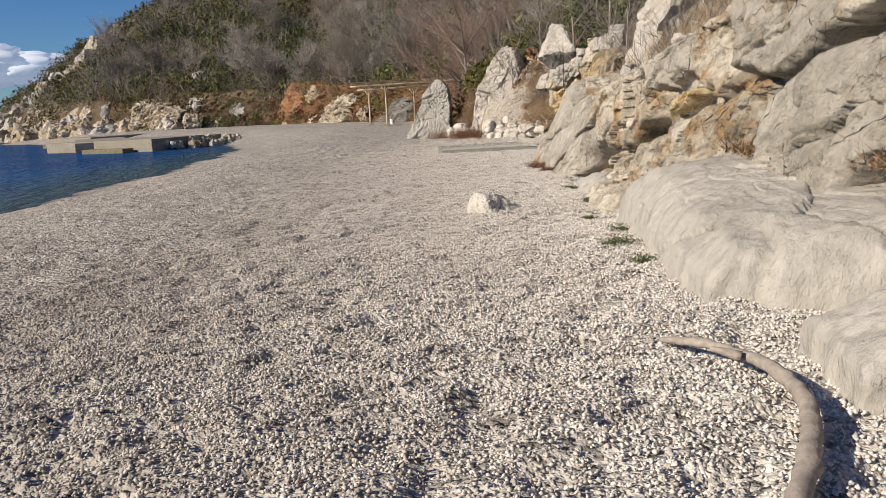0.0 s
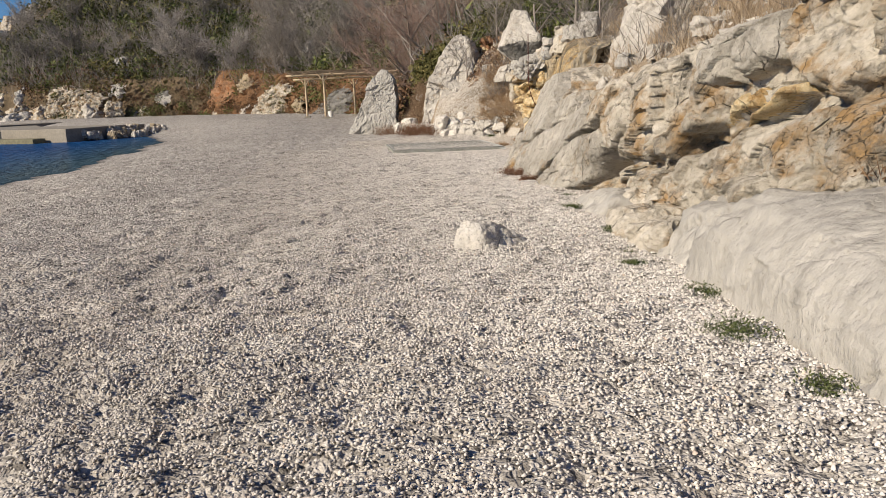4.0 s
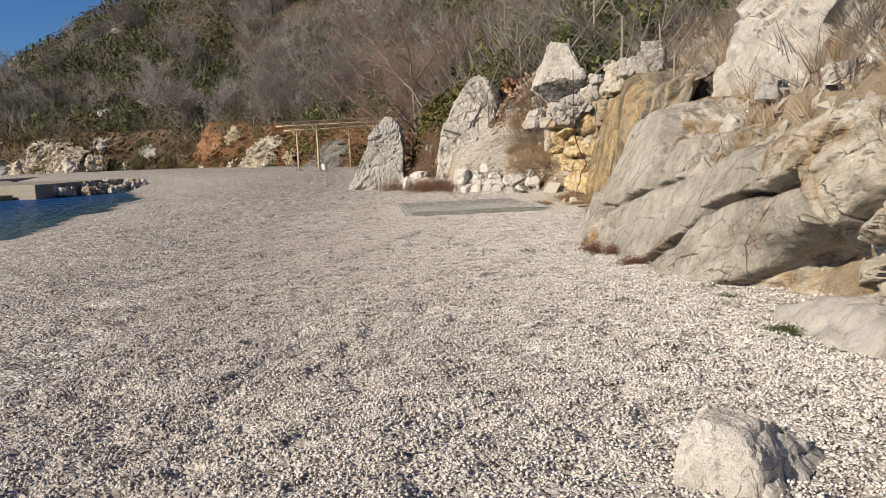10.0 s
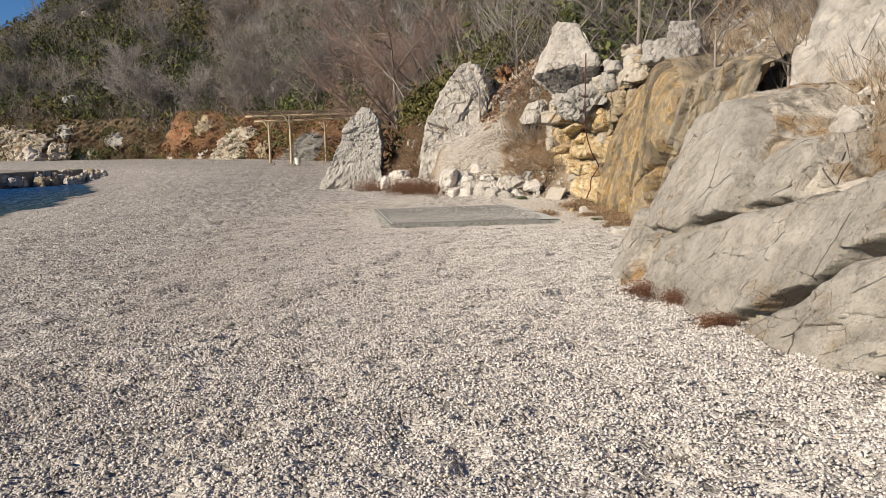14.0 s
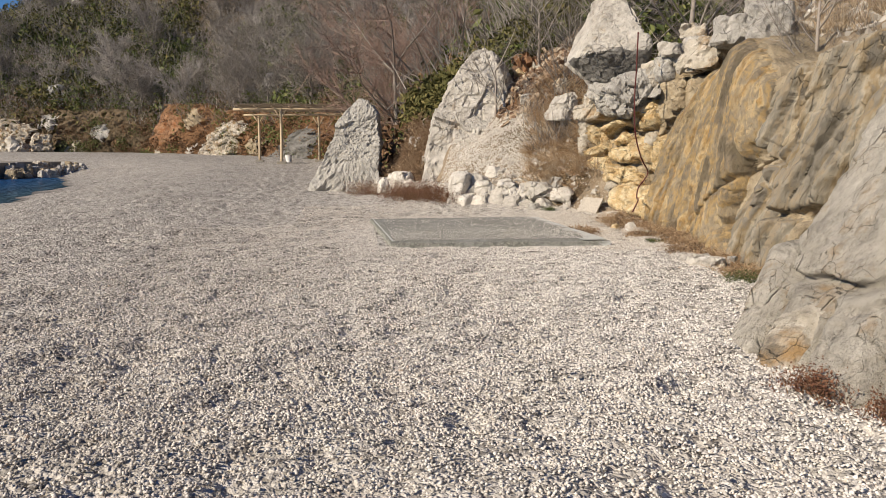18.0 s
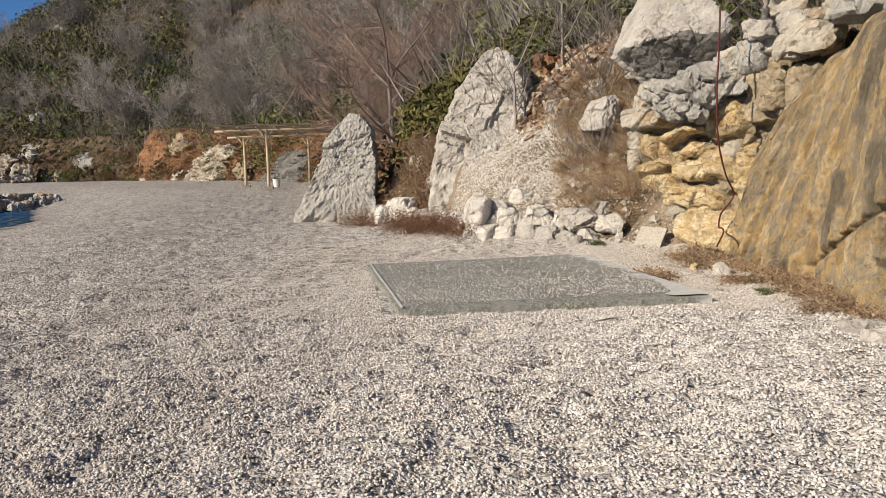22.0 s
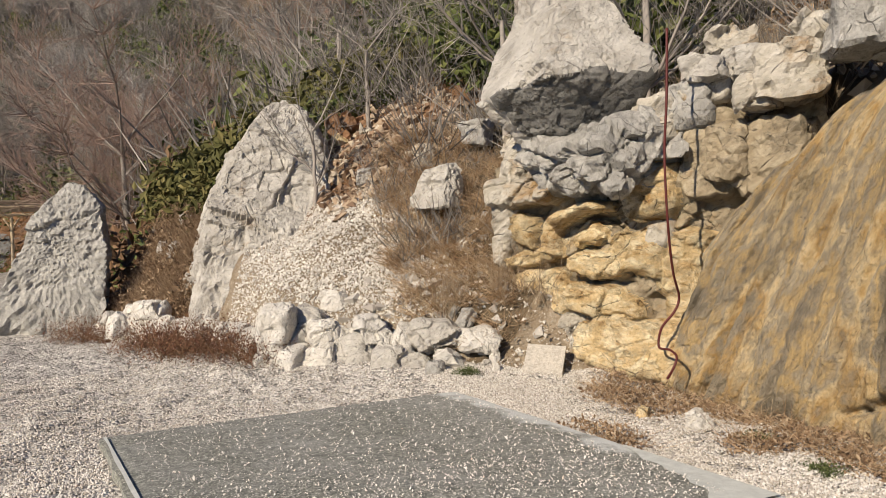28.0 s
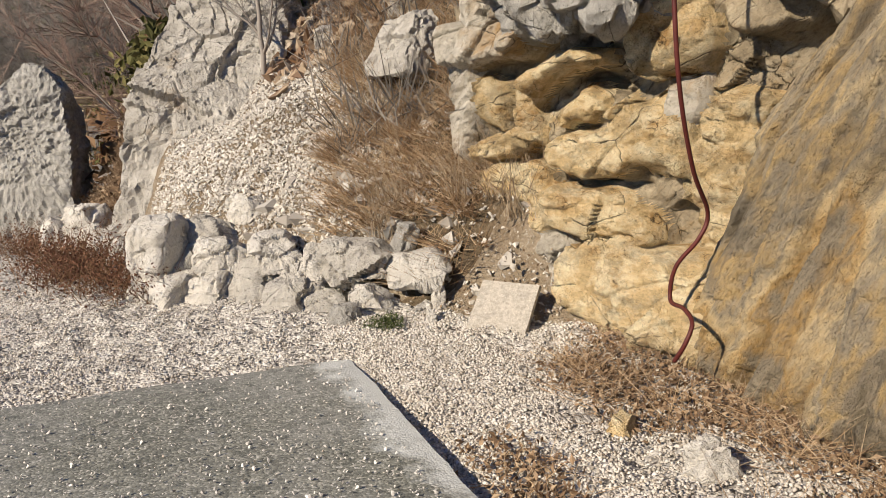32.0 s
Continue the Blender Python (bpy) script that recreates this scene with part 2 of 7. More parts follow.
def box_rings(c, size, yaw=0.0, top=0.75, lean=(0, 0)):
    """The lower and upper corners of a block centred on c (its base), turned by yaw, with a smaller top that leans."""
    a = radians(yaw)
    rot = np.array([[math.cos(a), -math.sin(a)], [math.sin(a), math.cos(a)]])
    k = np.array([(-1, -1), (1, -1), (1, 1), (-1, 1)]) * np.array(size[:2]) / 2
    lo = np.c_[k @ rot.T + c[:2], np.full(4, c[2])]
    hi = np.c_[k * top @ rot.T + c[:2] + np.array(lean), np.full(4, c[2] + size[2])]
    return lo, hi


def poly_depth(U, V, pts):
    """How far inside a polygon each point lies (negative outside)."""
    pts = np.asarray(pts, float)
    best, inside = np.full(U.shape, 1e9), np.zeros(U.shape, bool)
    for (ax, ay), (bx, by) in zip(pts, np.roll(pts, -1, 0)):
        ex, ey = bx - ax, by - ay
        t = np.clip(((U - ax) * ex + (V - ay) * ey) / (ex * ex + ey * ey), 0, 1)
        best = np.minimum(best, np.hypot(U - ax - t * ex, V - ay - t * ey))
        inside ^= ((ay > V) != (by > V)) & (U < ax + (V - ay) * ex / (ey if abs(ey) > 1e-9 else 1e-9))
    return np.where(inside, best, -best)


def brick(u, v, w, h, turn=0.0):
    """Eight corners of a worn block on a face."""
    a = radians(turn)
    c = np.array([(-1, -0.5), (-0.7, -1), (0.75, -1), (1, -0.4), (1, 0.55), (0.6, 1), (-0.65, 1), (-1, 0.45)]) * (w, h)
    return c @ np.array([(math.cos(a), math.sin(a)), (-math.sin(a), math.cos(a))]) + (u, v)


def line_depth(U, V, pts):
    best = np.full(U.shape, 1e9)
    for (ax, ay), (bx, by) in zip(pts[:-1], pts[1:]):
        ex, ey = bx - ax, by - ay
        t = np.clip(((U - ax) * ex + (V - ay) * ey) / (ex * ex + ey * ey), 0, 1)
        best = np.minimum(best, np.hypot(U - ax - t * ex, V - ay - t * ey))
    return best


def relief(name, label, seed, origin, along, out, span, crest, base, stones, ground, step=0.024, recess=-0.12, crag=0.05, warp=0.05, cracks=(), shape=None, fine=0.006):
    """A rock face that stands on the line from origin along, up to the height crest(u), with its stones standing out of it, each a part:
    (name, outline, how proud, how rounded, how craggy, material). base(u, v) is the recess's way back from that line; ground is the material of the joints."""
    along, out = (np.asarray(a, float) / np.linalg.norm(a) for a in (along, out))
    us = np.arange(span[0], span[1], step)
    top = crest(us)
    n = int((top.max() + 0.5) / step)
    T = np.linspace(0, 1, n)
    U = np.broadcast_to(us[:, None], (len(us), n)).copy()
    V = T[None] * (top[:, None] + 0.62) - 0.12
    over = np.maximum(0, V - top[:, None])
    q = np.stack([U, V, U * 0], -1).reshape(-1, 3)
    wu = (warp * fbm(q * 1.7, 4, seed + 1, 0.6)).reshape(U.shape) + U
    wv = (warp * 0.8 * fbm(q * 1.7, 4, seed + 2, 0.6)).reshape(U.shape) + V
    d, which, rough = np.full(U.shape, recess), np.full(U.shape, -1), np.full(U.shape, crag)
    for k, (_, pts, proud, rnd, cr, _) in enumerate(stones):
        s = poly_depth(wu, wv, pts)
        e = np.clip(s / rnd, 0, 1)
        h = np.where(s > 0, recess + (proud - recess) * np.sqrt(1 - (1 - e) ** 2 + 1e-9), -9.0)
        win = h > d
        d, which, rough = np.where(win, h, d), np.where(win, k, which), np.where(win, cr, rough)
    for pts, width, deep in cracks:
        s = line_depth(wu, wv, pts) / (width * np.clip(0.7 + 0.5 * fbm(q * 3.0, 2, seed + 5).reshape(U.shape), 0.35, 1.3))
        d = d - deep * np.exp(-np.clip(s, 0, 9) ** 2)
    if shape:
        d = d + shape(U, V, which)
    for _ in range(2):
        e = np.pad(d, 1, mode="edge")
        d = (4 * d + e[2:, 1:-1] + e[:-2, 1:-1] + e[1:-1, 2:] + e[1:-1, :-2]) / 8
    p = np.asarray(origin, float) + along * U[..., None] + np.array([0, 0, 1.0]) * (V - 0.75 * over)[..., None]
    p = (p + out * (d - base(U, V) - 1.5 * over)[..., None]).reshape(-1, 3)
    w3 = 0.05 * np.stack([fbm(p * 1.8, 2, seed + m) for m in (31, 32, 33)], 1)
    rough = rough.reshape(-1, 1)
    bump = chunk(p + w3, 1.1, 1.0, seed + 40, 0.9, 0.4) + 0.55 * chunk(p + w3, 2.9, 1.0, seed + 41, 0.9, 0.7) + 0.22 * chunk(p, 7.5, 1.0, seed + 42)
    p = p + out * (rough[:, 0] * bump + 0.3 * rough[:, 0] * fbm(p * 2.3, 4, seed + 7) + fine * fbm(p * 13.0, 3, seed + 9, 0.6))[:, None]
    p = p + np.array([0, 0, 1.0]) * (0.35 * rough[:, 0] * fbm(p * 3.1, 3, seed + 8))[:, None]
    i = np.arange(U.size).reshape(U.shape)
    f = np.stack([i[:-1, :-1], i[:-1, 1:], i[1:, 1:], i[1:, :-1]], -1).reshape(-1, 4)
    if np.cross(along, (0, 0, 1.0)) @ out > 0:
        f = f[:, ::-1]
    owner = which[:-1, :-1].reshape(-1)
    foot = np.array([*(np.asarray(origin, float) + along * np.mean(span))[:2], 0.0])
    ob = thing(name, foot, label, "rock")
    for k in range(-1, len(stones)):
        own = f[owner == k]
        if len(own) < 4:
            continue
        used = np.unique(own)
        back = np.zeros(U.size, int)
        back[used] = np.arange(len(used))
        mat = ground if k < 0 else stones[k][5]
        put("joint" if k < 0 else stones[k][0], mesh_of(name, p[used] - foot, back[own], True), mat, ob)
    return ob


# ---- materials ----


def material(name):
    m = bpy.data.materials.new(name)
    m.use_nodes = True
    nt = m.node_tree
    return m, nt, nt.nodes["Principled BSDF"]


def node(nt, kind, **at):
    n = nt.nodes.new(kind)
    for k, v in at.items():
        n.inputs[k].default_value = v
    return n


def coords(nt, scale=(1, 1, 1), space="Object"):
    tc = nt.nodes.new("ShaderNodeTexCoord")
    mp = nt.nodes.new("ShaderNodeMapping")
    mp.inputs["Scale"].default_value = scale
    nt.links.new(tc.outputs[space], mp.inputs["Vector"])
    return mp.outputs[0]


def tex_noise(nt, vec, scale, detail=4.0, rough=0.55, distortion=0.0):
    n = node(nt, "ShaderNodeTexNoise", Scale=scale, Detail=detail, Roughness=rough, Distortion=distortion)
    nt.links.new(vec, n.inputs["Vector"])
    return n.outputs["Fac"]


def ramp(nt, fac, stops):
    r = nt.nodes.new("ShaderNodeValToRGB")
    while len(r.color_ramp.elements) < len(stops):
        r.color_ramp.elements.new(0.5)
    for e, (pos, col) in zip(r.color_ramp.elements, stops):
        e.position = pos
        e.color = (*col, 1) if len(col) == 3 else col
    nt.links.new(fac, r.inputs[0])
    return r.outputs[0]


def mix(nt, fac, a, b, mode="MIX"):
    m = nt.nodes.new("ShaderNodeMix")
    m.data_type, m.blend_type = "RGBA", mode
    for sock, val in ((m.inputs[0], fac), (m.inputs[6], a), (m.inputs[7], b)):
        if hasattr(val, "links"):
            nt.links.new(val, sock)
        else:
            sock.default_value = val if isinstance(val, float) else (*val, 1)
    return m.outputs[2]


def add_bump(nt, bsdf, heights, strength=0.6, distance=0.02):
    """Bumps laid on one another: (height, distance) pairs."""
    last = None
    for h, dist in heights:
        b = node(nt, "ShaderNodeBump", Strength=strength, Distance=dist)
        nt.links.new(h, b.inputs["Height"])
        if last:
            nt.links.new(last, b.inputs["Normal"])
        last = b.outputs[0]
    nt.links.new(last, bsdf.inputs["Normal"])


def along(nt, vec, way, k):
    """Coordinates drawn out along a direction, so that marks run that way."""
    d = nt.nodes.new("ShaderNodeVectorMath")
    d.operation = "DOT_PRODUCT"
    nt.links.new(vec, d.inputs[0])
    w = Vector(way).normalized()
    d.inputs[1].default_value = w
    sc = nt.nodes.new("ShaderNodeVectorMath")
    sc.operation = "SCALE"
    sc.inputs[0].default_value = w * (k - 1)
    nt.links.new(d.outputs["Value"], sc.inputs["Scale"])
    add = nt.nodes.new("ShaderNodeVectorMath")
    add.operation = "ADD"
    nt.links.new(vec, add.inputs[0])
    nt.links.new(sc.outputs[0], add.inputs[1])
    return add.outputs[0]


def fan_coords(nt, vec, cy, cz):
    """Coordinates that run down and outwards from a point high on a face, as water runs over it."""
    xyz = nt.nodes.new("ShaderNodeSeparateXYZ")
    nt.links.new(vec, xyz.inputs[0])

    def calc(op, a, b):
        n = nt.nodes.new("ShaderNodeMath")
        n.operation = op
        for sock, val in zip(n.inputs, (a, b)):
            if hasattr(val, "links"):
                nt.links.new(val, sock)
            else:
                sock.default_value = val
        return n.outputs[0]
    a = calc("ARCTAN2", calc("SUBTRACT", xyz.outputs[1], cy), calc("SUBTRACT", cz, xyz.outputs[2]))
    out = nt.nodes.new("ShaderNodeCombineXYZ")
    nt.links.new(calc("MULTIPLY", a, 4.6), out.inputs[0])
    nt.links.new(calc("MULTIPLY", xyz.outputs[0], 0.6), out.inputs[1])
    nt.links.new(calc("MULTIPLY", xyz.outputs[2], 0.45), out.inputs[2])
    return out.outputs[0]


def crack_lines(nt, vec, scale, warp, width):
    vo = node(nt, "ShaderNodeTexVoronoi", Scale=scale)
    vo.feature = "DISTANCE_TO_EDGE"
    wnz = node(nt, "ShaderNodeTexNoise", Scale=scale * 1.5, Detail=5.0)
    nt.links.new(vec, wnz.inputs["Vector"])
    mad = nt.nodes.new("ShaderNodeVectorMath")
    mad.operation = "MULTIPLY_ADD"
    nt.links.new(wnz.outputs["Color"], mad.inputs[0])
    mad.inputs[1].default_value = (warp, warp, warp)
    nt.links.new(vec, mad.inputs[2])
    nt.links.new(mad.outputs[0], vo.inputs["Vector"])
    return ramp(nt, vo.outputs["Distance"], [(0.0, (1, 1, 1)), (width, (0, 0, 0))])


def rock_material(name, light, mid, stain, dark, stain_from=0.55, crack=0.5, way=(0.05, -0.91, 0.40), draw=0.45, grain=1.0, relief=1.0, streaks=None, fan=None, lichen=0.0):
    """Limestone: pale and grey weathering drawn out along the bedding, iron stain in patches, dark pits, cracks."""
    m, nt, bsdf = material(name)
    obj = coords(nt)
    vec = fan_coords(nt, obj, *fan) if fan else along(nt, obj, way, draw)
    big = tex_noise(nt, vec, 0.8 * grain, 4, 0.55)
    small = tex_noise(nt, obj if fan else vec, 5.0 * grain, 7, 0.68)
    spots = tex_noise(nt, vec, 2.0 * grain, 6, 0.68)
    pits = tex_noise(nt, obj, 19.0 * grain, 6, 0.75)
    if streaks:
        st = tex_noise(nt, vec, 1.9 * grain, 5, 0.6)
        col = ramp(nt, st, [(0.37 + 0.27 * i / (len(streaks) - 1), c) for i, c in enumerate(streaks)])
        col = mix(nt, 0.25, col, ramp(nt, small, [(0.35, mid), (0.62, light)]))
    else:
        col = ramp(nt, small, [(0.30, [c * 0.72 for c in mid]), (0.43, mid), (0.62, light)])
        col = mix(nt, ramp(nt, big, [(0.45, (0, 0, 0)), (0.68, (0.75, 0.75, 0.75))]), col, mix(nt, small, mid, dark))
    col = mix(nt, ramp(nt, spots, [(stain_from, (0, 0, 0)), (stain_from + 0.14, (0.9, 0.9, 0.9))]), col, mix(nt, small, stain, [c * 0.6 for c in stain]))
    if lichen:
        grey = tex_noise(nt, vec, 3.3 * grain, 7, 0.75)
        col = mix(nt, ramp(nt, grey, [(0.50, (0, 0, 0)), (0.62, (lichen, lichen, lichen))]), col, dark)
    col = mix(nt, ramp(nt, pits, [(0.30, (0.75, 0.75, 0.75)), (0.41, (0, 0, 0))]), col, [c * 0.7 for c in dark])
    wide = crack_lines(nt, vec, 1.1 * grain, 0.16, 0.009)
    thin = crack_lines(nt, vec, 5.5 * grain, 0.07, 0.016)
    thin = mix(nt, 1.0, thin, ramp(nt, spots, [(0.51, (0, 0, 0)), (0.60, (1, 1, 1))]), "MULTIPLY")
    wide = mix(nt, 1.0, wide, ramp(nt, small, [(0.46, (0, 0, 0)), (0.56, (1, 1, 1))]), "MULTIPLY")
    line = mix(nt, 1.0, wide, thin, "LIGHTEN")
    scaled = nt.nodes.new("ShaderNodeMath")
    scaled.operation = "MULTIPLY"
    scaled.inputs[1].default_value = crack
    nt.links.new(line, scaled.inputs[0])
    col = mix(nt, scaled.outputs[0], col, [c * 0.35 for c in dark])
    nt.links.new(col, bsdf.inputs["Base Color"])
    bsdf.inputs["Roughness"].default_value = 0.88
    bsdf.inputs["Specular IOR Level"].default_value = 0.25
    if fan:
        fib = tex_noise(nt, vec, 9.0, 6, 0.7)
        col = mix(nt, ramp(nt, fib, [(0.34, (0.55, 0.55, 0.55)), (0.47, (0, 0, 0))]), col, dark)
        nt.links.new(col, bsdf.inputs["Base Color"])
        small = fib
    inv = nt.nodes.new("ShaderNodeMath")
    inv.operation = "SUBTRACT"
    inv.inputs[0].default_value = 1.0
    nt.links.new(line, inv.inputs[1])
    chip = node(nt, "ShaderNodeTexVoronoi", Scale=6.0 * grain)
    nt.links.new(vec, chip.inputs["Vector"])
    add_bump(nt, bsdf, [(spots, 0.11 * relief), (chip.outputs["Distance"], 0.035 * relief), (small, 0.09 * relief), (pits, 0.03 * relief), (inv.outputs[0], 0.04 * relief * crack)], 0.9)
    return m


LIME = rock_material("limestone", (0.66, 0.61, 0.52), (0.47, 0.425, 0.345), (0.42, 0.26, 0.105), (0.14, 0.125, 0.10), 0.485, 0.9, lichen=0.8)
LIME_SMOOTH = rock_material("smooth limestone", (0.465, 0.443, 0.398), (0.39, 0.371, 0.33), (0.37, 0.31, 0.21), (0.26, 0.247, 0.217), 0.64, 0.10, (0.3, 0.1, 0.95), 0.5, 1.3, 0.4, lichen=0.25)
LIME_WHITE = rock_material("white limestone", (0.60, 0.567, 0.505), (0.47, 0.438, 0.385), (0.46, 0.34, 0.21), (0.26, 0.238, 0.20), 0.60, 0.45, lichen=0.35)
LIME_PALE = rock_material("pale grey limestone", (0.60, 0.563, 0.49), (0.47, 0.435, 0.37), (0.44, 0.31, 0.17), (0.20, 0.182, 0.15), 0.57, 0.85, (0.1, -0.6, 0.8), 0.6, 1.2, 1.2, lichen=0.5)
LIME_GREY = rock_material("grey limestone", (0.58, 0.555, 0.505), (0.42, 0.40, 0.36), (0.44, 0.36, 0.24), (0.23, 0.22, 0.20), 0.66, 0.8, (0, 0, 1), 0.8, 1.5)
LIME_BRIGHT = rock_material("clean white limestone", (0.76, 0.725, 0.66), (0.64, 0.60, 0.53), (0.50, 0.38, 0.25), (0.36, 0.33, 0.285), 0.65, 0.6, lichen=0.2)
LIME_CONG = rock_material("grey conglomerate", (0.50, 0.48, 0.435), (0.37, 0.355, 0.32), (0.38, 0.33, 0.24), (0.20, 0.192, 0.172), 0.68, 0.35, (0, 0, 1), 0.9, 2.6, 0.45)
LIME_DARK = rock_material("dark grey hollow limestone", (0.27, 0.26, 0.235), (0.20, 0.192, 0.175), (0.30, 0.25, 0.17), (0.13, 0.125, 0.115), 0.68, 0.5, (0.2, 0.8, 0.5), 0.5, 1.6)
LIME_OCHRE = rock_material("ochre limestone", (0.95, 0.82, 0.55), (0.76, 0.56, 0.29), (0.50, 0.27, 0.08), (0.20, 0.15, 0.09), 0.52, 0.9, (0, 1, 0), 0.5, 1.7, 1.3, lichen=0.45)
LIME_FLOW = rock_material("flowstone", (0.42, 0.37, 0.28), (0.27, 0.235, 0.17), (0.36, 0.23, 0.09), (0.17, 0.15, 0.12), 0.62, 0.7, (0.05, -0.42, 0.90), 0.3, 1.0, 0.8,
                          [(0.09, 0.083, 0.068), (0.20, 0.182, 0.15), (0.29, 0.23, 0.15), (0.22, 0.205, 0.172), (0.38, 0.335, 0.255), (0.27, 0.195, 0.10), (0.18, 0.163, 0.135)])
LIME_CURTAIN = rock_material("fluted flowstone", (0.58, 0.455, 0.275), (0.40, 0.305, 0.175), (0.48, 0.29, 0.09), (0.17, 0.15, 0.12), 0.60, 0.12, (0, 0, 1), 0.3, 1.0, 1.5,
                             [(0.10, 0.088, 0.066), (0.25, 0.215, 0.165), (0.54, 0.37, 0.155), (0.34, 0.295, 0.225), (0.68, 0.52, 0.29), (0.48, 0.285, 0.085), (0.28, 0.238, 0.175)], (0.275, 5.2), 0.4)
LIME_BROWN = rock_material("brown weathered limestone", (0.52, 0.44, 0.31), (0.36, 0.29, 0.19), (0.42, 0.27, 0.11), (0.13, 0.11, 0.08), 0.55, 0.9, lichen=0.6)
LIME_RED = rock_material("red earth rock", (0.36, 0.22, 0.13), (0.25, 0.135, 0.07), (0.34, 0.13, 0.045), (0.13, 0.075, 0.045), 0.5)


def damp_and_shade(nt, col):
    """Darker, damper shingle in loose patches, more of it towards the water; partly relief shade and lens falloff put
    into the colour.
    """
    tc = nt.nodes.new("ShaderNodeTexCoord")
    xyz = nt.nodes.new("ShaderNodeSeparateXYZ")
    nt.links.new(tc.outputs["Object"], xyz.inputs[0])
    mr = node(nt, "ShaderNodeMapRange", **{"From Min": 2.0, "From Max": -3.0})
    nt.links.new(xyz.outputs[0], mr.inputs[0])
    n = tex_noise(nt, tc.outputs["Object"], 0.7, 4, 0.6)
    both = nt.nodes.new("ShaderNodeMath")
    both.operation = "MULTIPLY"
    nt.links.new(mr.outputs[0], both.inputs[0])
    south = node(nt, "ShaderNodeMapRange", **{"From Min": -14.0, "From Max": -21.0, "To Min": 0.6})
    nt.links.new(xyz.outputs[1], south.inputs[0])
    nt.links.new(mix(nt, 1.0, south.outputs[0], ramp(nt, n, [(0.25, (0.45, 0.45, 0.45)), (0.65, (1.0, 1.0, 1.0))]), "MULTIPLY"), both.inputs[1])
    return mix(nt, both.outputs[0], col, mix(nt, 1.0, col, (0.50, 0.48, 0.46), "MULTIPLY"))


def pebble_material():
    m, nt, bsdf = material("pebble")
    geo = nt.nodes.new("ShaderNodeNewGeometry")
    vec = coords(nt)
    col = ramp(nt, geo.outputs["Random Per Island"], [(0.0, (0.13, 0.118, 0.103)), (0.16, (0.34, 0.312, 0.278)), (0.44, (0.59, 0.553, 0.497)), (0.72, (0.755, 0.715, 0.65)), (0.95, (0.86, 0.825, 0.765)), (1.0, (0.55, 0.40, 0.28))])
    g = tex_noise(nt, vec, 70.0, 3, 0.6)
    col = mix(nt, 0.35, col, ramp(nt, g, [(0.3, (0.38, 0.36, 0.335)), (0.7, (0.86, 0.82, 0.76))]))
    col = damp_and_shade(nt, col)
    nt.links.new(col, bsdf.inputs["Base Color"])
    bsdf.inputs["Roughness"].default_value = 0.8
    bsdf.inputs["Specular IOR Level"].default_value = 0.3
    return m


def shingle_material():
    """The beach between and beyond the single pebbles: the same stones, as cells of 3 cm and as coarser patches. The
    dark tones also stand in for shade between stones.
    """
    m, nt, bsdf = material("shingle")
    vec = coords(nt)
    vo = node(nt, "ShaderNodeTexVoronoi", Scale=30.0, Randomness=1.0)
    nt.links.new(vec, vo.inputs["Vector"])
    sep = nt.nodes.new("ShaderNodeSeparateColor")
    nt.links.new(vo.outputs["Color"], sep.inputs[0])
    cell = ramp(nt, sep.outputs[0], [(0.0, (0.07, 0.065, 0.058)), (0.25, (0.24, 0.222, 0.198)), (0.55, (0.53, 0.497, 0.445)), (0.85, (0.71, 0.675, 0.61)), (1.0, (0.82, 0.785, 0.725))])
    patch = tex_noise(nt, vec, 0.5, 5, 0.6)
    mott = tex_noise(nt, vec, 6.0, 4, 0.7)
    # the mottle's dark end also paints shade into the hollows between stones
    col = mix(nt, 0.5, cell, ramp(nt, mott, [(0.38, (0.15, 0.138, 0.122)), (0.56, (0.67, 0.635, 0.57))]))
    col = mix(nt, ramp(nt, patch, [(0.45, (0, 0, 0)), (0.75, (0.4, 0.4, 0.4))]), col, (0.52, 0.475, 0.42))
    col = damp_and_shade(nt, col)
    # wet stones along the water line
    geo = nt.nodes.new("ShaderNodeNewGeometry")
    xyz = nt.nodes.new("ShaderNodeSeparateXYZ")
    nt.links.new(geo.outputs["Position"], xyz.inputs[0])
    wet = ramp(nt, xyz.outputs[2], [(0.0, (1, 1, 1)), (1.0, (0, 0, 0))])
    mr = node(nt, "ShaderNodeMapRange", **{"From Min": -0.9, "From Max": -0.85})
    nt.links.new(xyz.outputs[2], mr.inputs[0])
    wet = ramp(nt, mr.outputs[0], [(0.0, (0.9, 0.9, 0.9)), (1.0, (0, 0, 0))])
    col = mix(nt, wet, col, (0.10, 0.095, 0.085))
    nt.links.new(col, bsdf.inputs["Base Color"])
    bsdf.inputs["Roughness"].default_value = 0.9
    bsdf.inputs["Specular IOR Level"].default_value = 0.12
    add_bump(nt, bsdf, [(mott, 0.09), (vo.outputs["Distance"], -0.016)], 1.0)
    return m


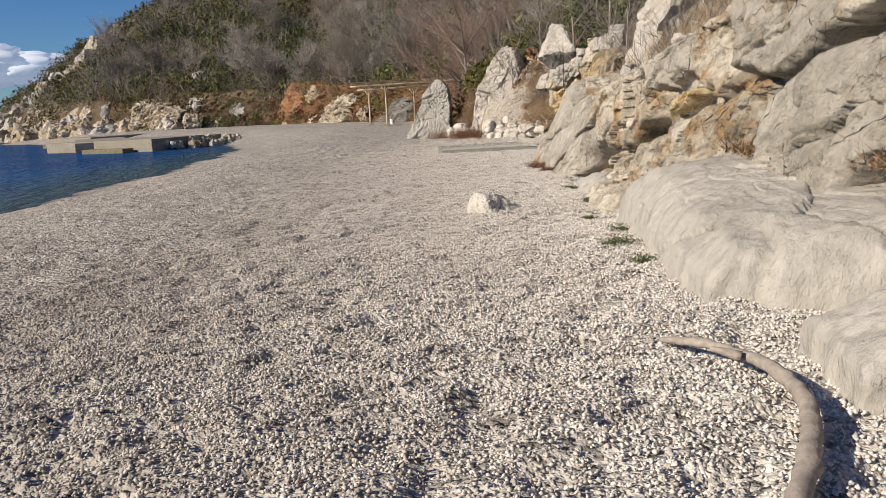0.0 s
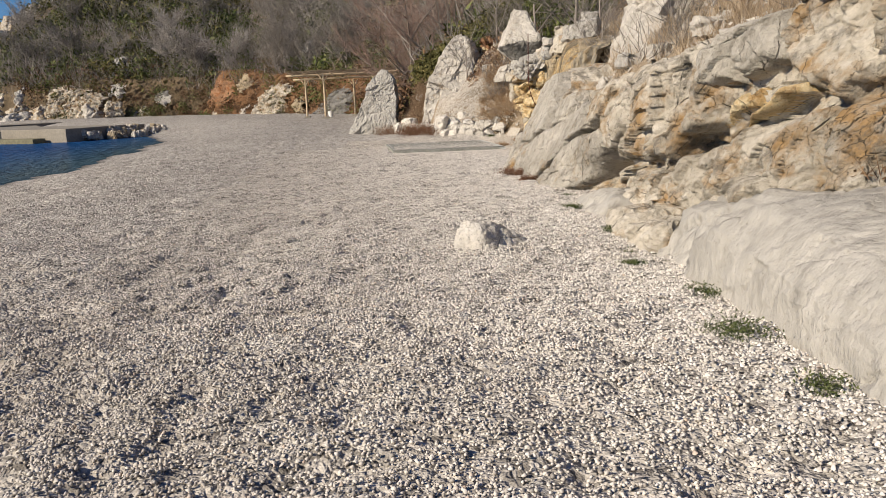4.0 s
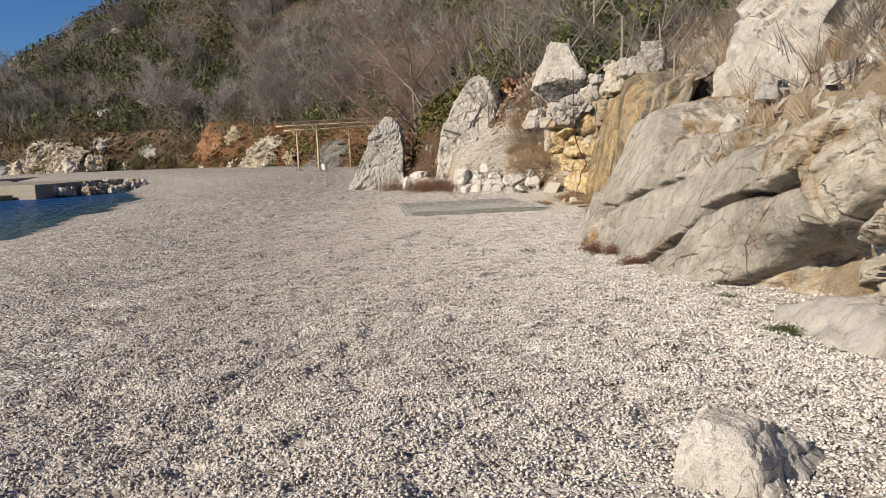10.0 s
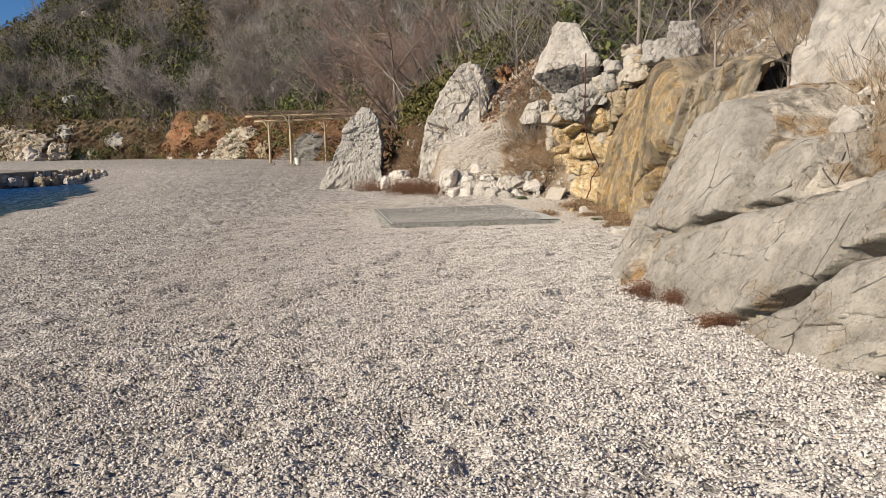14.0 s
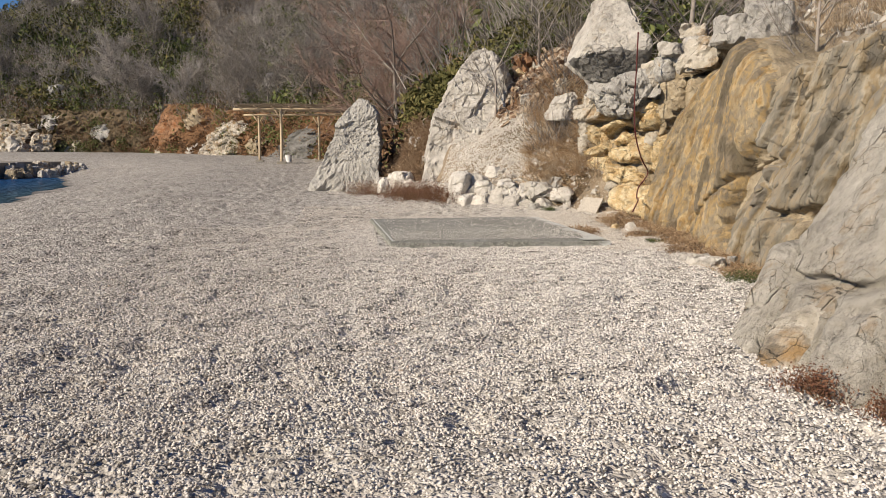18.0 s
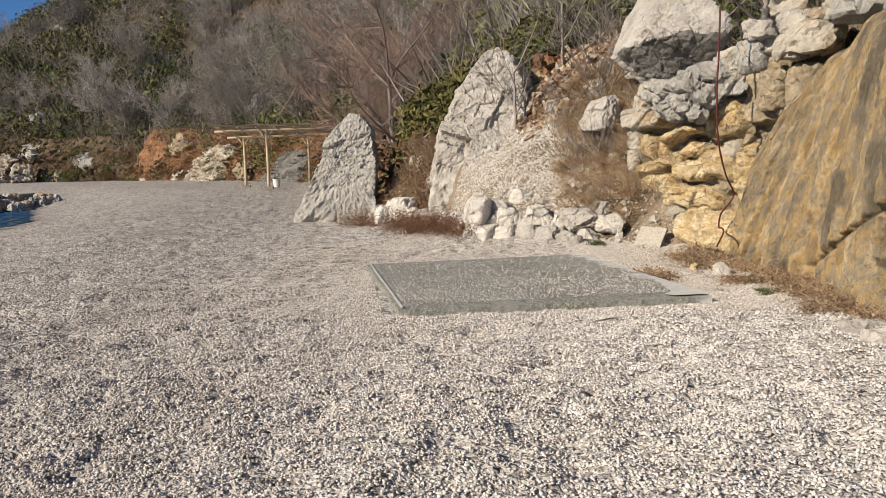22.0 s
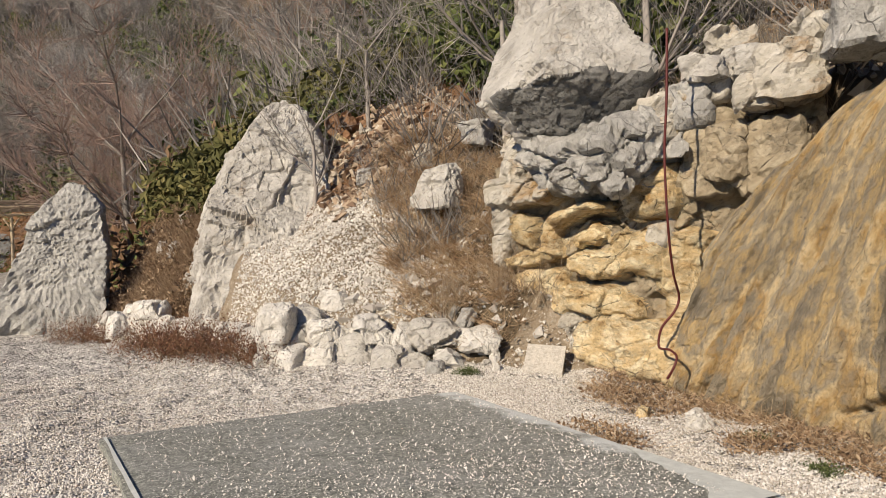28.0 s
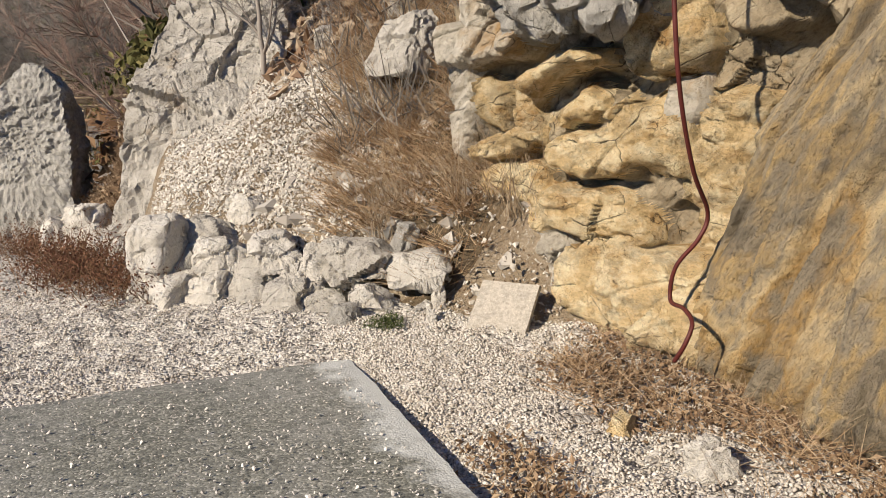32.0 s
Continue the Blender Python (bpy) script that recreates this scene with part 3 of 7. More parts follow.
def soil_material(name, a, b, c, scale=3.0):
    m, nt, bsdf = material(name)
    vec = coords(nt)
    n1 = tex_noise(nt, vec, scale, 6, 0.7)
    n2 = tex_noise(nt, vec, scale * 9, 4, 0.7)
    n3 = tex_noise(nt, vec, 0.35, 4, 0.6)
    col = mix(nt, ramp(nt, n1, [(0.38, (0, 0, 0)), (0.62, (1, 1, 1))]), a, b)
    col = mix(nt, ramp(nt, n2, [(0.55, (0, 0, 0)), (0.68, (1, 1, 1))]), col, c)
    col = mix(nt, ramp(nt, n3, [(0.4, (0, 0, 0)), (0.65, (0.7, 0.7, 0.7))]), col, [x * 0.6 for x in a])
    nt.links.new(col, bsdf.inputs["Base Color"])
    bsdf.inputs["Roughness"].default_value = 0.95
    bsdf.inputs["Specular IOR Level"].default_value = 0.1
    add_bump(nt, bsdf, [(n1, 0.12), (n2, 0.03)], 0.9)
    return m


def island_material(name, cols, rough=0.85, trans=0.0):
    """Leaves, twigs and blades: each piece takes its own tint."""
    m, nt, bsdf = material(name)
    geo = nt.nodes.new("ShaderNodeNewGeometry")
    stops = [(i / max(1, len(cols) - 1), c) for i, c in enumerate(cols)]
    col = ramp(nt, geo.outputs["Random Per Island"], stops)
    g = tex_noise(nt, coords(nt), 0.8, 3, 0.6)
    col = mix(nt, ramp(nt, g, [(0.35, (0, 0, 0)), (0.65, (0.45, 0.45, 0.45))]), col, cols[0])
    nt.links.new(col, bsdf.inputs["Base Color"])
    bsdf.inputs["Roughness"].default_value = rough
    bsdf.inputs["Specular IOR Level"].default_value = 0.15
    return m


def plain_material(name, col, rough=0.7, var=0.25, scale=8.0, bump=0.01, metal=0.0, stretch=(1, 1, 1)):
    m, nt, bsdf = material(name)
    vec = coords(nt, stretch)
    n = tex_noise(nt, vec, scale, 5, 0.65)
    n2 = tex_noise(nt, vec, scale * 0.2, 3, 0.6)
    c = ramp(nt, n, [(0.25, [x * (1 - var) for x in col]), (0.75, [min(1, x * (1 + var)) for x in col])])
    c = mix(nt, ramp(nt, n2, [(0.4, (0, 0, 0)), (0.7, (0.6, 0.6, 0.6))]), c, [x * (1 - var) for x in col])
    nt.links.new(c, bsdf.inputs["Base Color"])
    bsdf.inputs["Roughness"].default_value = rough
    bsdf.inputs["Metallic"].default_value = metal
    bsdf.inputs["Specular IOR Level"].default_value = 0.3
    add_bump(nt, bsdf, [(n, bump)], 0.6)
    return m


def half_of(nt, fac):
    h = nt.nodes.new("ShaderNodeMath")
    h.operation = "MULTIPLY"
    h.inputs[1].default_value = 0.5
    nt.links.new(fac, h.inputs[0])
    return h.outputs[0]


def slab_material():
    """Old concrete with exposed aggregate, pale scoured edges along one side."""
    m, nt, bsdf = material("aggregate concrete")
    vec = coords(nt)
    vo = node(nt, "ShaderNodeTexVoronoi", Scale=85.0)
    nt.links.new(vec, vo.inputs["Vector"])
    sep = nt.nodes.new("ShaderNodeSeparateColor")
    nt.links.new(vo.outputs["Color"], sep.inputs[0])
    n1 = tex_noise(nt, vec, 1.3, 5, 0.6)
    n2 = tex_noise(nt, vec, 14, 5, 0.7)
    col = ramp(nt, sep.outputs[0], [(0.0, (0.10, 0.10, 0.083)), (0.6, (0.22, 0.222, 0.188)), (0.9, (0.34, 0.335, 0.285)), (1.0, (0.56, 0.54, 0.49))])
    col = mix(nt, ramp(nt, n1, [(0.42, (0, 0, 0)), (0.70, (0.7, 0.7, 0.7))]), col, (0.30, 0.30, 0.275))
    col = mix(nt, ramp(nt, n2, [(0.50, (0, 0, 0)), (0.64, (0.75, 0.75, 0.75))]), col, (0.10, 0.105, 0.09))
    tc = nt.nodes.new("ShaderNodeTexCoord")
    xyz = nt.nodes.new("ShaderNodeSeparateXYZ")
    nt.links.new(tc.outputs["Object"], xyz.inputs[0])
    edge = nt.nodes.new("ShaderNodeMath")
    edge.operation = "MULTIPLY_ADD"
    edge.inputs[1].default_value = 0.092
    nt.links.new(xyz.outputs[1], edge.inputs[0])
    nt.links.new(xyz.outputs[0], edge.inputs[2])
    worn = node(nt, "ShaderNodeMapRange", **{"From Min": 2.9, "From Max": 3.5})
    nt.links.new(edge.outputs[0], worn.inputs[0])
    ragged = nt.nodes.new("ShaderNodeMath")
    ragged.operation = "MULTIPLY_ADD"
    ragged.inputs[1].default_value = 1.6
    n4 = tex_noise(nt, vec, 2.2, 5, 0.7)
    nt.links.new(n4, ragged.inputs[0])
    nt.links.new(worn.outputs[0], ragged.inputs[2])
    col = mix(nt, ramp(nt, half_of(nt, ragged.outputs[0]), [(0.58, (0, 0, 0)), (0.72, (0.9, 0.9, 0.9))]), col, (0.60, 0.615, 0.59))
    nt.links.new(col, bsdf.inputs["Base Color"])
    bsdf.inputs["Roughness"].default_value = 0.9
    add_bump(nt, bsdf, [(n2, 0.012), (vo.outputs["Distance"], -0.004)], 0.6)
    return m


def water_material():
    m, nt, bsdf = material("sea water")
    vec = coords(nt, (1.0, 0.45, 1.0))
    n1 = tex_noise(nt, vec, 1.6, 5, 0.65, 0.4)
    n2 = tex_noise(nt, vec, 0.25, 3, 0.5)
    geo = tex_noise(nt, coords(nt), 0.05, 2, 0.5)
    col = ramp(nt, geo, [(0.35, (0.009, 0.058, 0.18)), (0.65, (0.015, 0.082, 0.22))])
    tc = nt.nodes.new("ShaderNodeTexCoord")
    xyz = nt.nodes.new("ShaderNodeSeparateXYZ")
    nt.links.new(tc.outputs["Object"], xyz.inputs[0])
    shal = node(nt, "ShaderNodeMapRange", **{"From Min": -22.0, "From Max": -14.5})
    nt.links.new(xyz.outputs[0], shal.inputs[0])
    col = mix(nt, shal.outputs[0], col, (0.045, 0.085, 0.105))
    nt.links.new(col, bsdf.inputs["Base Color"])
    bsdf.inputs["Roughness"].default_value = 0.9
    bsdf.inputs["Specular IOR Level"].default_value = 0.0
    add_bump(nt, bsdf, [(n2, 0.8), (n1, 0.7)], 1.0)
    gl = node(nt, "ShaderNodeBsdfGlossy", Roughness=0.10)
    nt.links.new(bsdf.inputs["Normal"].links[0].from_socket, gl.inputs["Normal"])
    sh = node(nt, "ShaderNodeMixShader", Fac=0.22)
    nt.links.new(bsdf.outputs[0], sh.inputs[1])
    nt.links.new(gl.outputs[0], sh.inputs[2])
    nt.links.new(sh.outputs[0], nt.nodes["Material Output"].inputs["Surface"])
    return m


PEBBLE = pebble_material()
SHINGLE = shingle_material()
NEAR_SOIL = soil_material("gravelly ochre earth", (0.27, 0.205, 0.135), (0.39, 0.32, 0.23), (0.56, 0.51, 0.43), 5.0)
RED_SOIL = soil_material("red brown earth", (0.17, 0.095, 0.05), (0.27, 0.145, 0.075), (0.40, 0.30, 0.20), 4.0)
HILL_SOIL = soil_material("leaf litter", (0.095, 0.075, 0.048), (0.18, 0.13, 0.08), (0.30, 0.26, 0.20))
CONCRETE = plain_material("concrete", (0.27, 0.245, 0.20), 0.9, 0.25, 5.0, 0.02)
CONCRETE_WET = plain_material("algae stained concrete", (0.17, 0.16, 0.10), 0.8, 0.35, 5.0, 0.02)
SLAB = slab_material()
PALE_EDGE = plain_material("pale worn concrete", (0.52, 0.53, 0.49), 0.9, 0.18, 12.0, 0.01)
PAVER = plain_material("washed aggregate tile", (0.50, 0.455, 0.385), 0.9, 0.6, 170.0, 0.012)
POST = plain_material("weathered pole wood", (0.50, 0.40, 0.27), 0.85, 0.3, 20.0, 0.01, 0, (4, 4, 0.4))
REED = island_material("reed", [(0.13, 0.10, 0.07), (0.24, 0.19, 0.13), (0.36, 0.30, 0.22)])
DRIFT = plain_material("bleached driftwood", (0.34, 0.30, 0.255), 0.85, 0.35, 24.0, 0.015, 0, (1, 1, 1))
HOSE = plain_material("dark red hose rubber", (0.095, 0.020, 0.016), 0.5, 0.25, 20.0, 0.002)
BARK = island_material("grey bark", [(0.20, 0.175, 0.15), (0.30, 0.265, 0.23), (0.40, 0.36, 0.31)])
TWIG = island_material("bare grey twigs", [(0.11, 0.098, 0.085), (0.23, 0.207, 0.18), (0.40, 0.365, 0.32)])
TWIG_PALE = island_material("pale grey twigs", [(0.20, 0.18, 0.16), (0.34, 0.31, 0.28), (0.50, 0.465, 0.42)])
TWIG_RED = island_material("bare rosy twigs", [(0.20, 0.135, 0.105), (0.30, 0.21, 0.165), (0.37, 0.27, 0.215)])
LEAF = island_material("evergreen leaves", [(0.045, 0.060, 0.017), (0.080, 0.100, 0.028), (0.135, 0.150, 0.045), (0.20, 0.20, 0.075)], 0.6)
LEAF_DRY = island_material("dry brown leaves", [(0.10, 0.062, 0.036), (0.20, 0.13, 0.078), (0.30, 0.205, 0.125), (0.46, 0.35, 0.23)])
RUST = island_material("rust brown shrub", [(0.09, 0.040, 0.025), (0.16, 0.075, 0.045), (0.27, 0.15, 0.09)])
WEED = island_material("green weed", [(0.04, 0.055, 0.018), (0.075, 0.095, 0.032), (0.14, 0.15, 0.06)], 0.6)
WHITE_PAINT = plain_material("white plastic", (0.7, 0.69, 0.66), 0.5, 0.06)
WATER = water_material()

# ---- the lie of the land ----
WATER_Z = -0.9
SHORE = np.array([(-14, -400), (-13.4, -60), (-13.2, -5), (-13.3, 10), (-13.9, 18), (-14.7, 28.5), (-15.4, 32), (-17.0, 37), (-19.4, 42), (-23, 46), (-31, 52), (-45, 68),
                  (-60, 87), (-80, 115), (-103, 146), (-106, 153), (-103, 165), (-80, 200), (40, 420), (400, 1000)], float)
# foot of the slope: x, y, height and width of its first steep rise
FOOT = np.array([(2.4, -200, 2, 2), (3.9, -30, 2.6, 1.1), (3.8, -17, 2.2, 1.1), (3.7, -14, 1.8, 1.1), (3.6, -11.5, 1.6, 1.0), (3.5, -7.5, 1.5, 0.9), (4.3, -5, 1.8, 1.0), (5.0, -3, 2.2, 1.0),
                 (5.3, 0, 2.5, 1.0), (5.3, 2.6, 2.4, 1.0), (4.5, 3.5, 0.7, 0.6), (3.5, 4.5, 0.45, 0.5), (2.5, 5.4, 0.45, 0.5), (1.7, 6.6, 0.6, 0.6), (1.3, 8.2, 1.0, 0.8),
                 (1.0, 10.5, 1.2, 1.0), (0.6, 13, 1.4, 1.2), (0.8, 17, 1.6, 1.5), (1.2, 24, 1.6, 2), (1.0, 33, 1.8, 2), (0.2, 42, 2.0, 2), (-3, 51, 2.2, 2), (-8, 58, 2.2, 2.5),
                 (-14, 67, 2.4, 2.5), (-22, 77, 2.4, 2.5), (-30, 83, 2.6, 2.5), (-38, 86, 3.0, 2.5), (-46, 90, 3.5, 2.5), (-56, 95, 4, 2.5), (-76, 116, 4, 3), (-99, 145, 3, 3),
                 (-102, 153, 3, 3), (-99, 165, 4, 4), (-76, 204, 4, 4), (45, 425, 4, 4), (405, 1005, 4, 4)], float)


def side_of(line, x, y):
    """Signed distance from a line of points (positive on its right), and the values beyond x and y that it carries there."""
    best = np.full(x.shape, 1e9)
    sign = np.ones(x.shape)
    carried = np.zeros((*x.shape, line.shape[1] - 2))
    total = np.zeros(x.shape)
    for a, b in zip(line[:-1], line[1:]):
        ex, ey = b[0] - a[0], b[1] - a[1]
        t = np.clip(((x - a[0]) * ex + (y - a[1]) * ey) / (ex * ex + ey * ey), 0, 1)
        dx, dy = x - a[0] - t * ex, y - a[1] - t * ey
        dist = np.hypot(dx, dy)
        near = dist < best - 1e-9
        best = np.where(near, dist, best)
        sign = np.where(near, np.where(ex * dy - ey * dx < 0, 1.0, -1.0), sign)
        share = 1.0 / (dist * dist + 0.05) ** 2
        total += share
        for k in range(line.shape[1] - 2):
            carried[..., k] += share * (a[2 + k] + t * (b[2 + k] - a[2 + k]))
    return best * sign, carried / total[..., None]


def flat3(x, y, k):
    return np.stack([x * k, y * k, np.zeros_like(x)], -1).reshape(-1, 3)


def beach_z(x, y, fine=True):
    x, y = np.asarray(x, float), np.asarray(y, float)
    ds, _ = side_of(SHORE, x, y)
    z = np.where(ds > 0, WATER_Z + 0.9 * smooth(-1.5, 8.0, ds) - 0.9 * smooth(-1.5, 8.0, 0.0), WATER_Z + np.maximum(0.10 * ds, -4))
    z = z + np.where(ds > 0, 0.025 * np.exp(-((ds - 3.0) / 0.8) ** 2), 0)
    z = z + 0.20 * smooth(-15, -20, y) * smooth(-8, 0, x) + 0.25 * smooth(14, 34, y) * smooth(0, 10, ds)
    df, _ = side_of(FOOT[:, :2], x, y)
    z = z + 0.22 * smooth(-1.6, 0.2, df) * smooth(1.5, 3.0, y) * smooth(14, 9, y)
    z = z + 0.05 * fbm(flat3(x, y, 0.45), 3, 55).reshape(x.shape) * smooth(6, 1, np.abs(ds))
    if fine:
        amp = smooth(0, 2, ds)
        z = z + amp * (0.035 * fbm(flat3(x, y, 0.9), 3, 5).reshape(x.shape) + 0.022 * fbm(flat3(x, y, 4.6), 3, 8).reshape(x.shape) - 0.06 * np.maximum(0, fbm(flat3(x, y, 5.0), 2, 18).reshape(x.shape) - 0.08)) * (1 - 0.7 * smooth(-0.6, -0.1, -np.maximum(np.abs(x - 1.6) - 1.9, np.abs(y - 1.8) - 2.1)))
    return z


def hill_z(x, y):
    x, y = np.asarray(x, float), np.asarray(y, float)
    d, c = side_of(FOOT, x, y)
    h1, w1 = c[..., 0], np.maximum(c[..., 1], 0.1)
    far = smooth(20, 60, y)
    up = np.maximum(0, d - 0.5 * w1)
    z = h1 * smooth(0, 1, d / w1) + 0.70 * np.minimum(up, 40) + 0.5 * np.maximum(0, np.minimum(up - 40, 60)) + 0.1 * np.maximum(0, up - 100)
    z = z + fbm(flat3(x, y, 0.55), 4, 21).reshape(x.shape) * 0.30 * smooth(0.3, 2.5, d)
    z = z + fbm(flat3(x, y, 0.11), 4, 22).reshape(x.shape) * 1.6 * smooth(4, 15, d)
    z = z + fbm(flat3(x, y, 2.2), 3, 23).reshape(x.shape) * 0.07 * smooth(0.0, 0.6, d)
    return z + 0.15 + 0.1 * far - 0.8 * smooth(0.05, -0.6, d), d


def hill_at(x, y):
    return float(hill_z(np.array([x]), np.array([y]))[0][0])


def steps(*spans):
    out = []
    for a, b, s in spans:
        out.extend(np.arange(a, b - 1e-6, s).tolist())
    out.append(spans[-1][1])
    return np.array(out)


def sheet(name, xs, ys, zfun, keep=None):
    X, Y = np.meshgrid(xs, ys)
    Z = zfun(X, Y)
    v = np.stack([X, Y, Z], -1).reshape(-1, 3)
    i = np.arange(X.size).reshape(X.shape)
    f = np.stack([i[:-1, :-1], i[:-1, 1:], i[1:, 1:], i[1:, :-1]], -1).reshape(-1, 4)
    if keep is not None:
        k = keep.reshape(-1)
        f = f[k[f].all(1)]
        used = np.unique(f)
        back = np.zeros(len(v), int)
        back[used] = np.arange(len(used))
        v, f = v[used], back[f]
    return mesh_of(name, v, f, True)


gx = steps((-2500, -400, 300), (-400, -60, 34), (-60, -16, 2.2), (-16, -4.2, 0.2), (-4.2, 4.6, 0.085), (4.6, 8, 0.3), (8, 60, 5), (60, 400, 50), (400, 2500, 300))
gy = steps((-2500, -300, 300), (-300, -60, 30), (-60, -26, 2.0), (-26, 4, 0.085), (4, 16, 0.13), (16, 45, 0.4), (45, 100, 1.6), (100, 400, 20), (400, 3000, 300))
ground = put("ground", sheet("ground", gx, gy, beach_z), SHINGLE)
tagged(ground, "grey and white shingle beach, uneven with footprints", "beach", kind="structure")

hx = steps((-125, -60, 2.0), (-60, -6, 1.2), (-6, 0.2, 0.35), (0.2, 7.5, 0.075), (7.5, 12, 0.25), (12, 40, 1.0), (40, 200, 6))
hy = steps((-120, -30, 3.0), (-30, -24, 0.3), (-24, 15, 0.10), (15, 40, 0.5), (40, 120, 1.2), (120, 200, 3), (200, 420, 12))
HX, HY = np.meshgrid(hx, hy)
HZ, HD = hill_z(HX, HY)
hillside = put("hillside", sheet("hillside", hx, hy, lambda x, y: HZ, HD > -0.75), HILL_SOIL)
hillside.data.materials.append(NEAR_SOIL)
hillside.data.materials.append(RED_SOIL)
_n = len(hillside.data.polygons)
_c = np.empty(_n * 3)
hillside.data.polygons.foreach_get("center", _c)
_c = _c.reshape(-1, 3)
_wob = fbm(_c * 1.1, 3, 61)
_slot = np.where((_c[:, 1] < 4.2) & (_c[:, 0] < 11 + _wob), 1, 0)
_slot = np.where((np.hypot((_c[:, 0] - 2.75) / 1.6, (_c[:, 1] - 6.4) / 2.3) < 1 + 0.2 * _wob), 1, _slot)
_slot = np.where((_c[:, 1] > 8.2 + 0.5 * _wob) & (_c[:, 1] < 15) & (_c[:, 0] < 6.5), 2, _slot)
hillside.data.polygons.foreach_set("material_index", _slot.astype(np.int32))
tagged(hillside, "steep slope of brown soil, dry litter and stones above the beach", "hillside", kind="structure")

wm = mesh_of("sea", [(-2600, -2600, 0), (-9, -2600, 0), (-9, 62, 0), (-2600, 62, 0), (-30, 62, 0), (-30, 3200, 0), (-2600, 3200, 0)], [(0, 1, 2, 3), (3, 4, 5, 6)])
sea = put("sea", wm, WATER, loc=(0, 0, WATER_Z))
tagged(sea, "calm dark blue sea with small ripples", "sea", kind="structure")

# far shore across the water
fm = []
for k, (dist, h, seed, x0, x1) in enumerate(((1500, 26, 3, -1500, -560), (2300, 62, 4, -2300, -700))):
    n = 120
    xs = np.linspace(x0, x1, n)
    zs = h * (0.55 + 0.45 * fbm(np.c_[xs / 240.0, np.zeros(n), np.full(n, seed)], 4, seed)) * smooth(0, 0.25, np.linspace(1, 0, n) + 0.1)
    v = np.r_[np.c_[xs, np.full(n, dist), np.full(n, -2.0)], np.c_[xs, np.full(n, dist + 90), np.maximum(zs, 1)], np.c_[xs, np.full(n, dist + 400), np.full(n, -2.0)]]
    i = np.arange(n - 1)
    f = np.r_[np.c_[i, i + 1, i + n + 1, i + n], np.c_[i + n, i + n + 1, i + 2 * n + 1, i + 2 * n]]
    fm.append((v, f))
# distance haze is put into the colour: the farther ridge paler and bluer
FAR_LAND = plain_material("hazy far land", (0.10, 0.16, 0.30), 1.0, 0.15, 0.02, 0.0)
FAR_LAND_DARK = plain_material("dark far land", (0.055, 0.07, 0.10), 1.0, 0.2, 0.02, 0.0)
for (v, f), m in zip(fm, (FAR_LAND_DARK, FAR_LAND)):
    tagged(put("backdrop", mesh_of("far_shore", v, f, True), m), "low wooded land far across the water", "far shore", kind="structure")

# cloud bank low over the water, far off
CLOUD, _nt, _b = material("cloud")
_b.inputs["Base Color"].default_value = (0.42, 0.45, 0.50, 1)
_b.inputs["Roughness"].default_value = 1.0
# added glow stands in for sky light scattered inside the cloud
_b.inputs["Emission Color"].default_value = (0.55, 0.66, 0.85, 1)
_b.inputs["Emission Strength"].default_value = 0.30
rng = np.random.default_rng(77)
cv, cf, off = [], [], 0
sv, sf = ico(3)
for k in range(150):
    a = rng.uniform(0, 1)
    top = 105 + 60 * smooth(0, 0.6, a) * smooth(1.12, 0.8, a)
    c = np.array([-1900 + 780 * a, 2250 + rng.normal(0, 40), 120 + (top - 60) * rng.random() ** 0.6])
    r = rng.uniform(16, 40) * np.array([2.2, 1.0, 0.62])
    cv.append(sv * r * (1 + 0.25 * fbm(sv * 2.2 + c / 50, 3, 4))[:, None] + c)
    cf.append(sf + off)
    off += len(sv)
tagged(put("backdrop", mesh_of("cloud", np.concatenate(cv), np.concatenate(cf), True), CLOUD), "white heaped cloud bank low over the sea", "cloud", kind="structure")

# ---- rocks of the shore ----
def major(name, label, seed, lo, hi, mat, level=5, **kw):
    v, f = rock(seed, lo, hi, level, **kw)
    return stand_rock(name, label, v, f, mat)


BIG = ((0.9, 0.10), (2.6, 0.06), (7.0, 0.018))
v, f = hull_rock(11, ([(1.68, -21.2, -0.1), (3.6, -22.3, -0.1), (3.6, -16.2, -0.1), (2.16, -16.4, -0.1)], [(1.82, -21.1, 0.42), (3.6, -22.1, 0.46), (3.6, -16.3, 0.42), (2.12, -16.9, 0.40)],
                      [(2.12, -20.9, 0.60), (3.6, -21.9, 0.66), (3.6, -17.0, 0.76), (2.25, -17.5, 0.72)], [(2.7, -20.7, 0.68), (3.6, -21.6, 0.76), (3.6, -17.8, 0.94), (2.7, -18.0, 0.88)]), 7, facets=8, keep=0.94, rough=0.022, grain=1.1, chunks=((0.8, 0.06), (2.6, 0.02)), fine=0.006)
stand_rock("ledge_rock", "long low ledge of smooth pale grey limestone beside the shingle", v, f, LIME_SMOOTH)
v, f = hull_rock(12, ([(1.80, -22.9, -0.1), (3.3, -23.3, -0.1), (3.3, -22.1, -0.1), (1.90, -22.0, -0.1)], [(1.84, -22.9, 0.34), (3.3, -23.3, 0.42), (3.3, -22.05, 0.42), (1.97, -22.05, 0.36)], [(2.3, -22.8, 0.56), (3.2, -23.1, 0.68), (3.2, -22.2, 0.66), (2.4, -22.3, 0.58)]), 6, facets=7, keep=0.9, rough=0.03, chunks=((1.4, 0.03), (4.0, 0.012)))
stand_rock("boulder", "rounded pale boulder at the end of the ledge", v, f, LIME_SMOOTH)
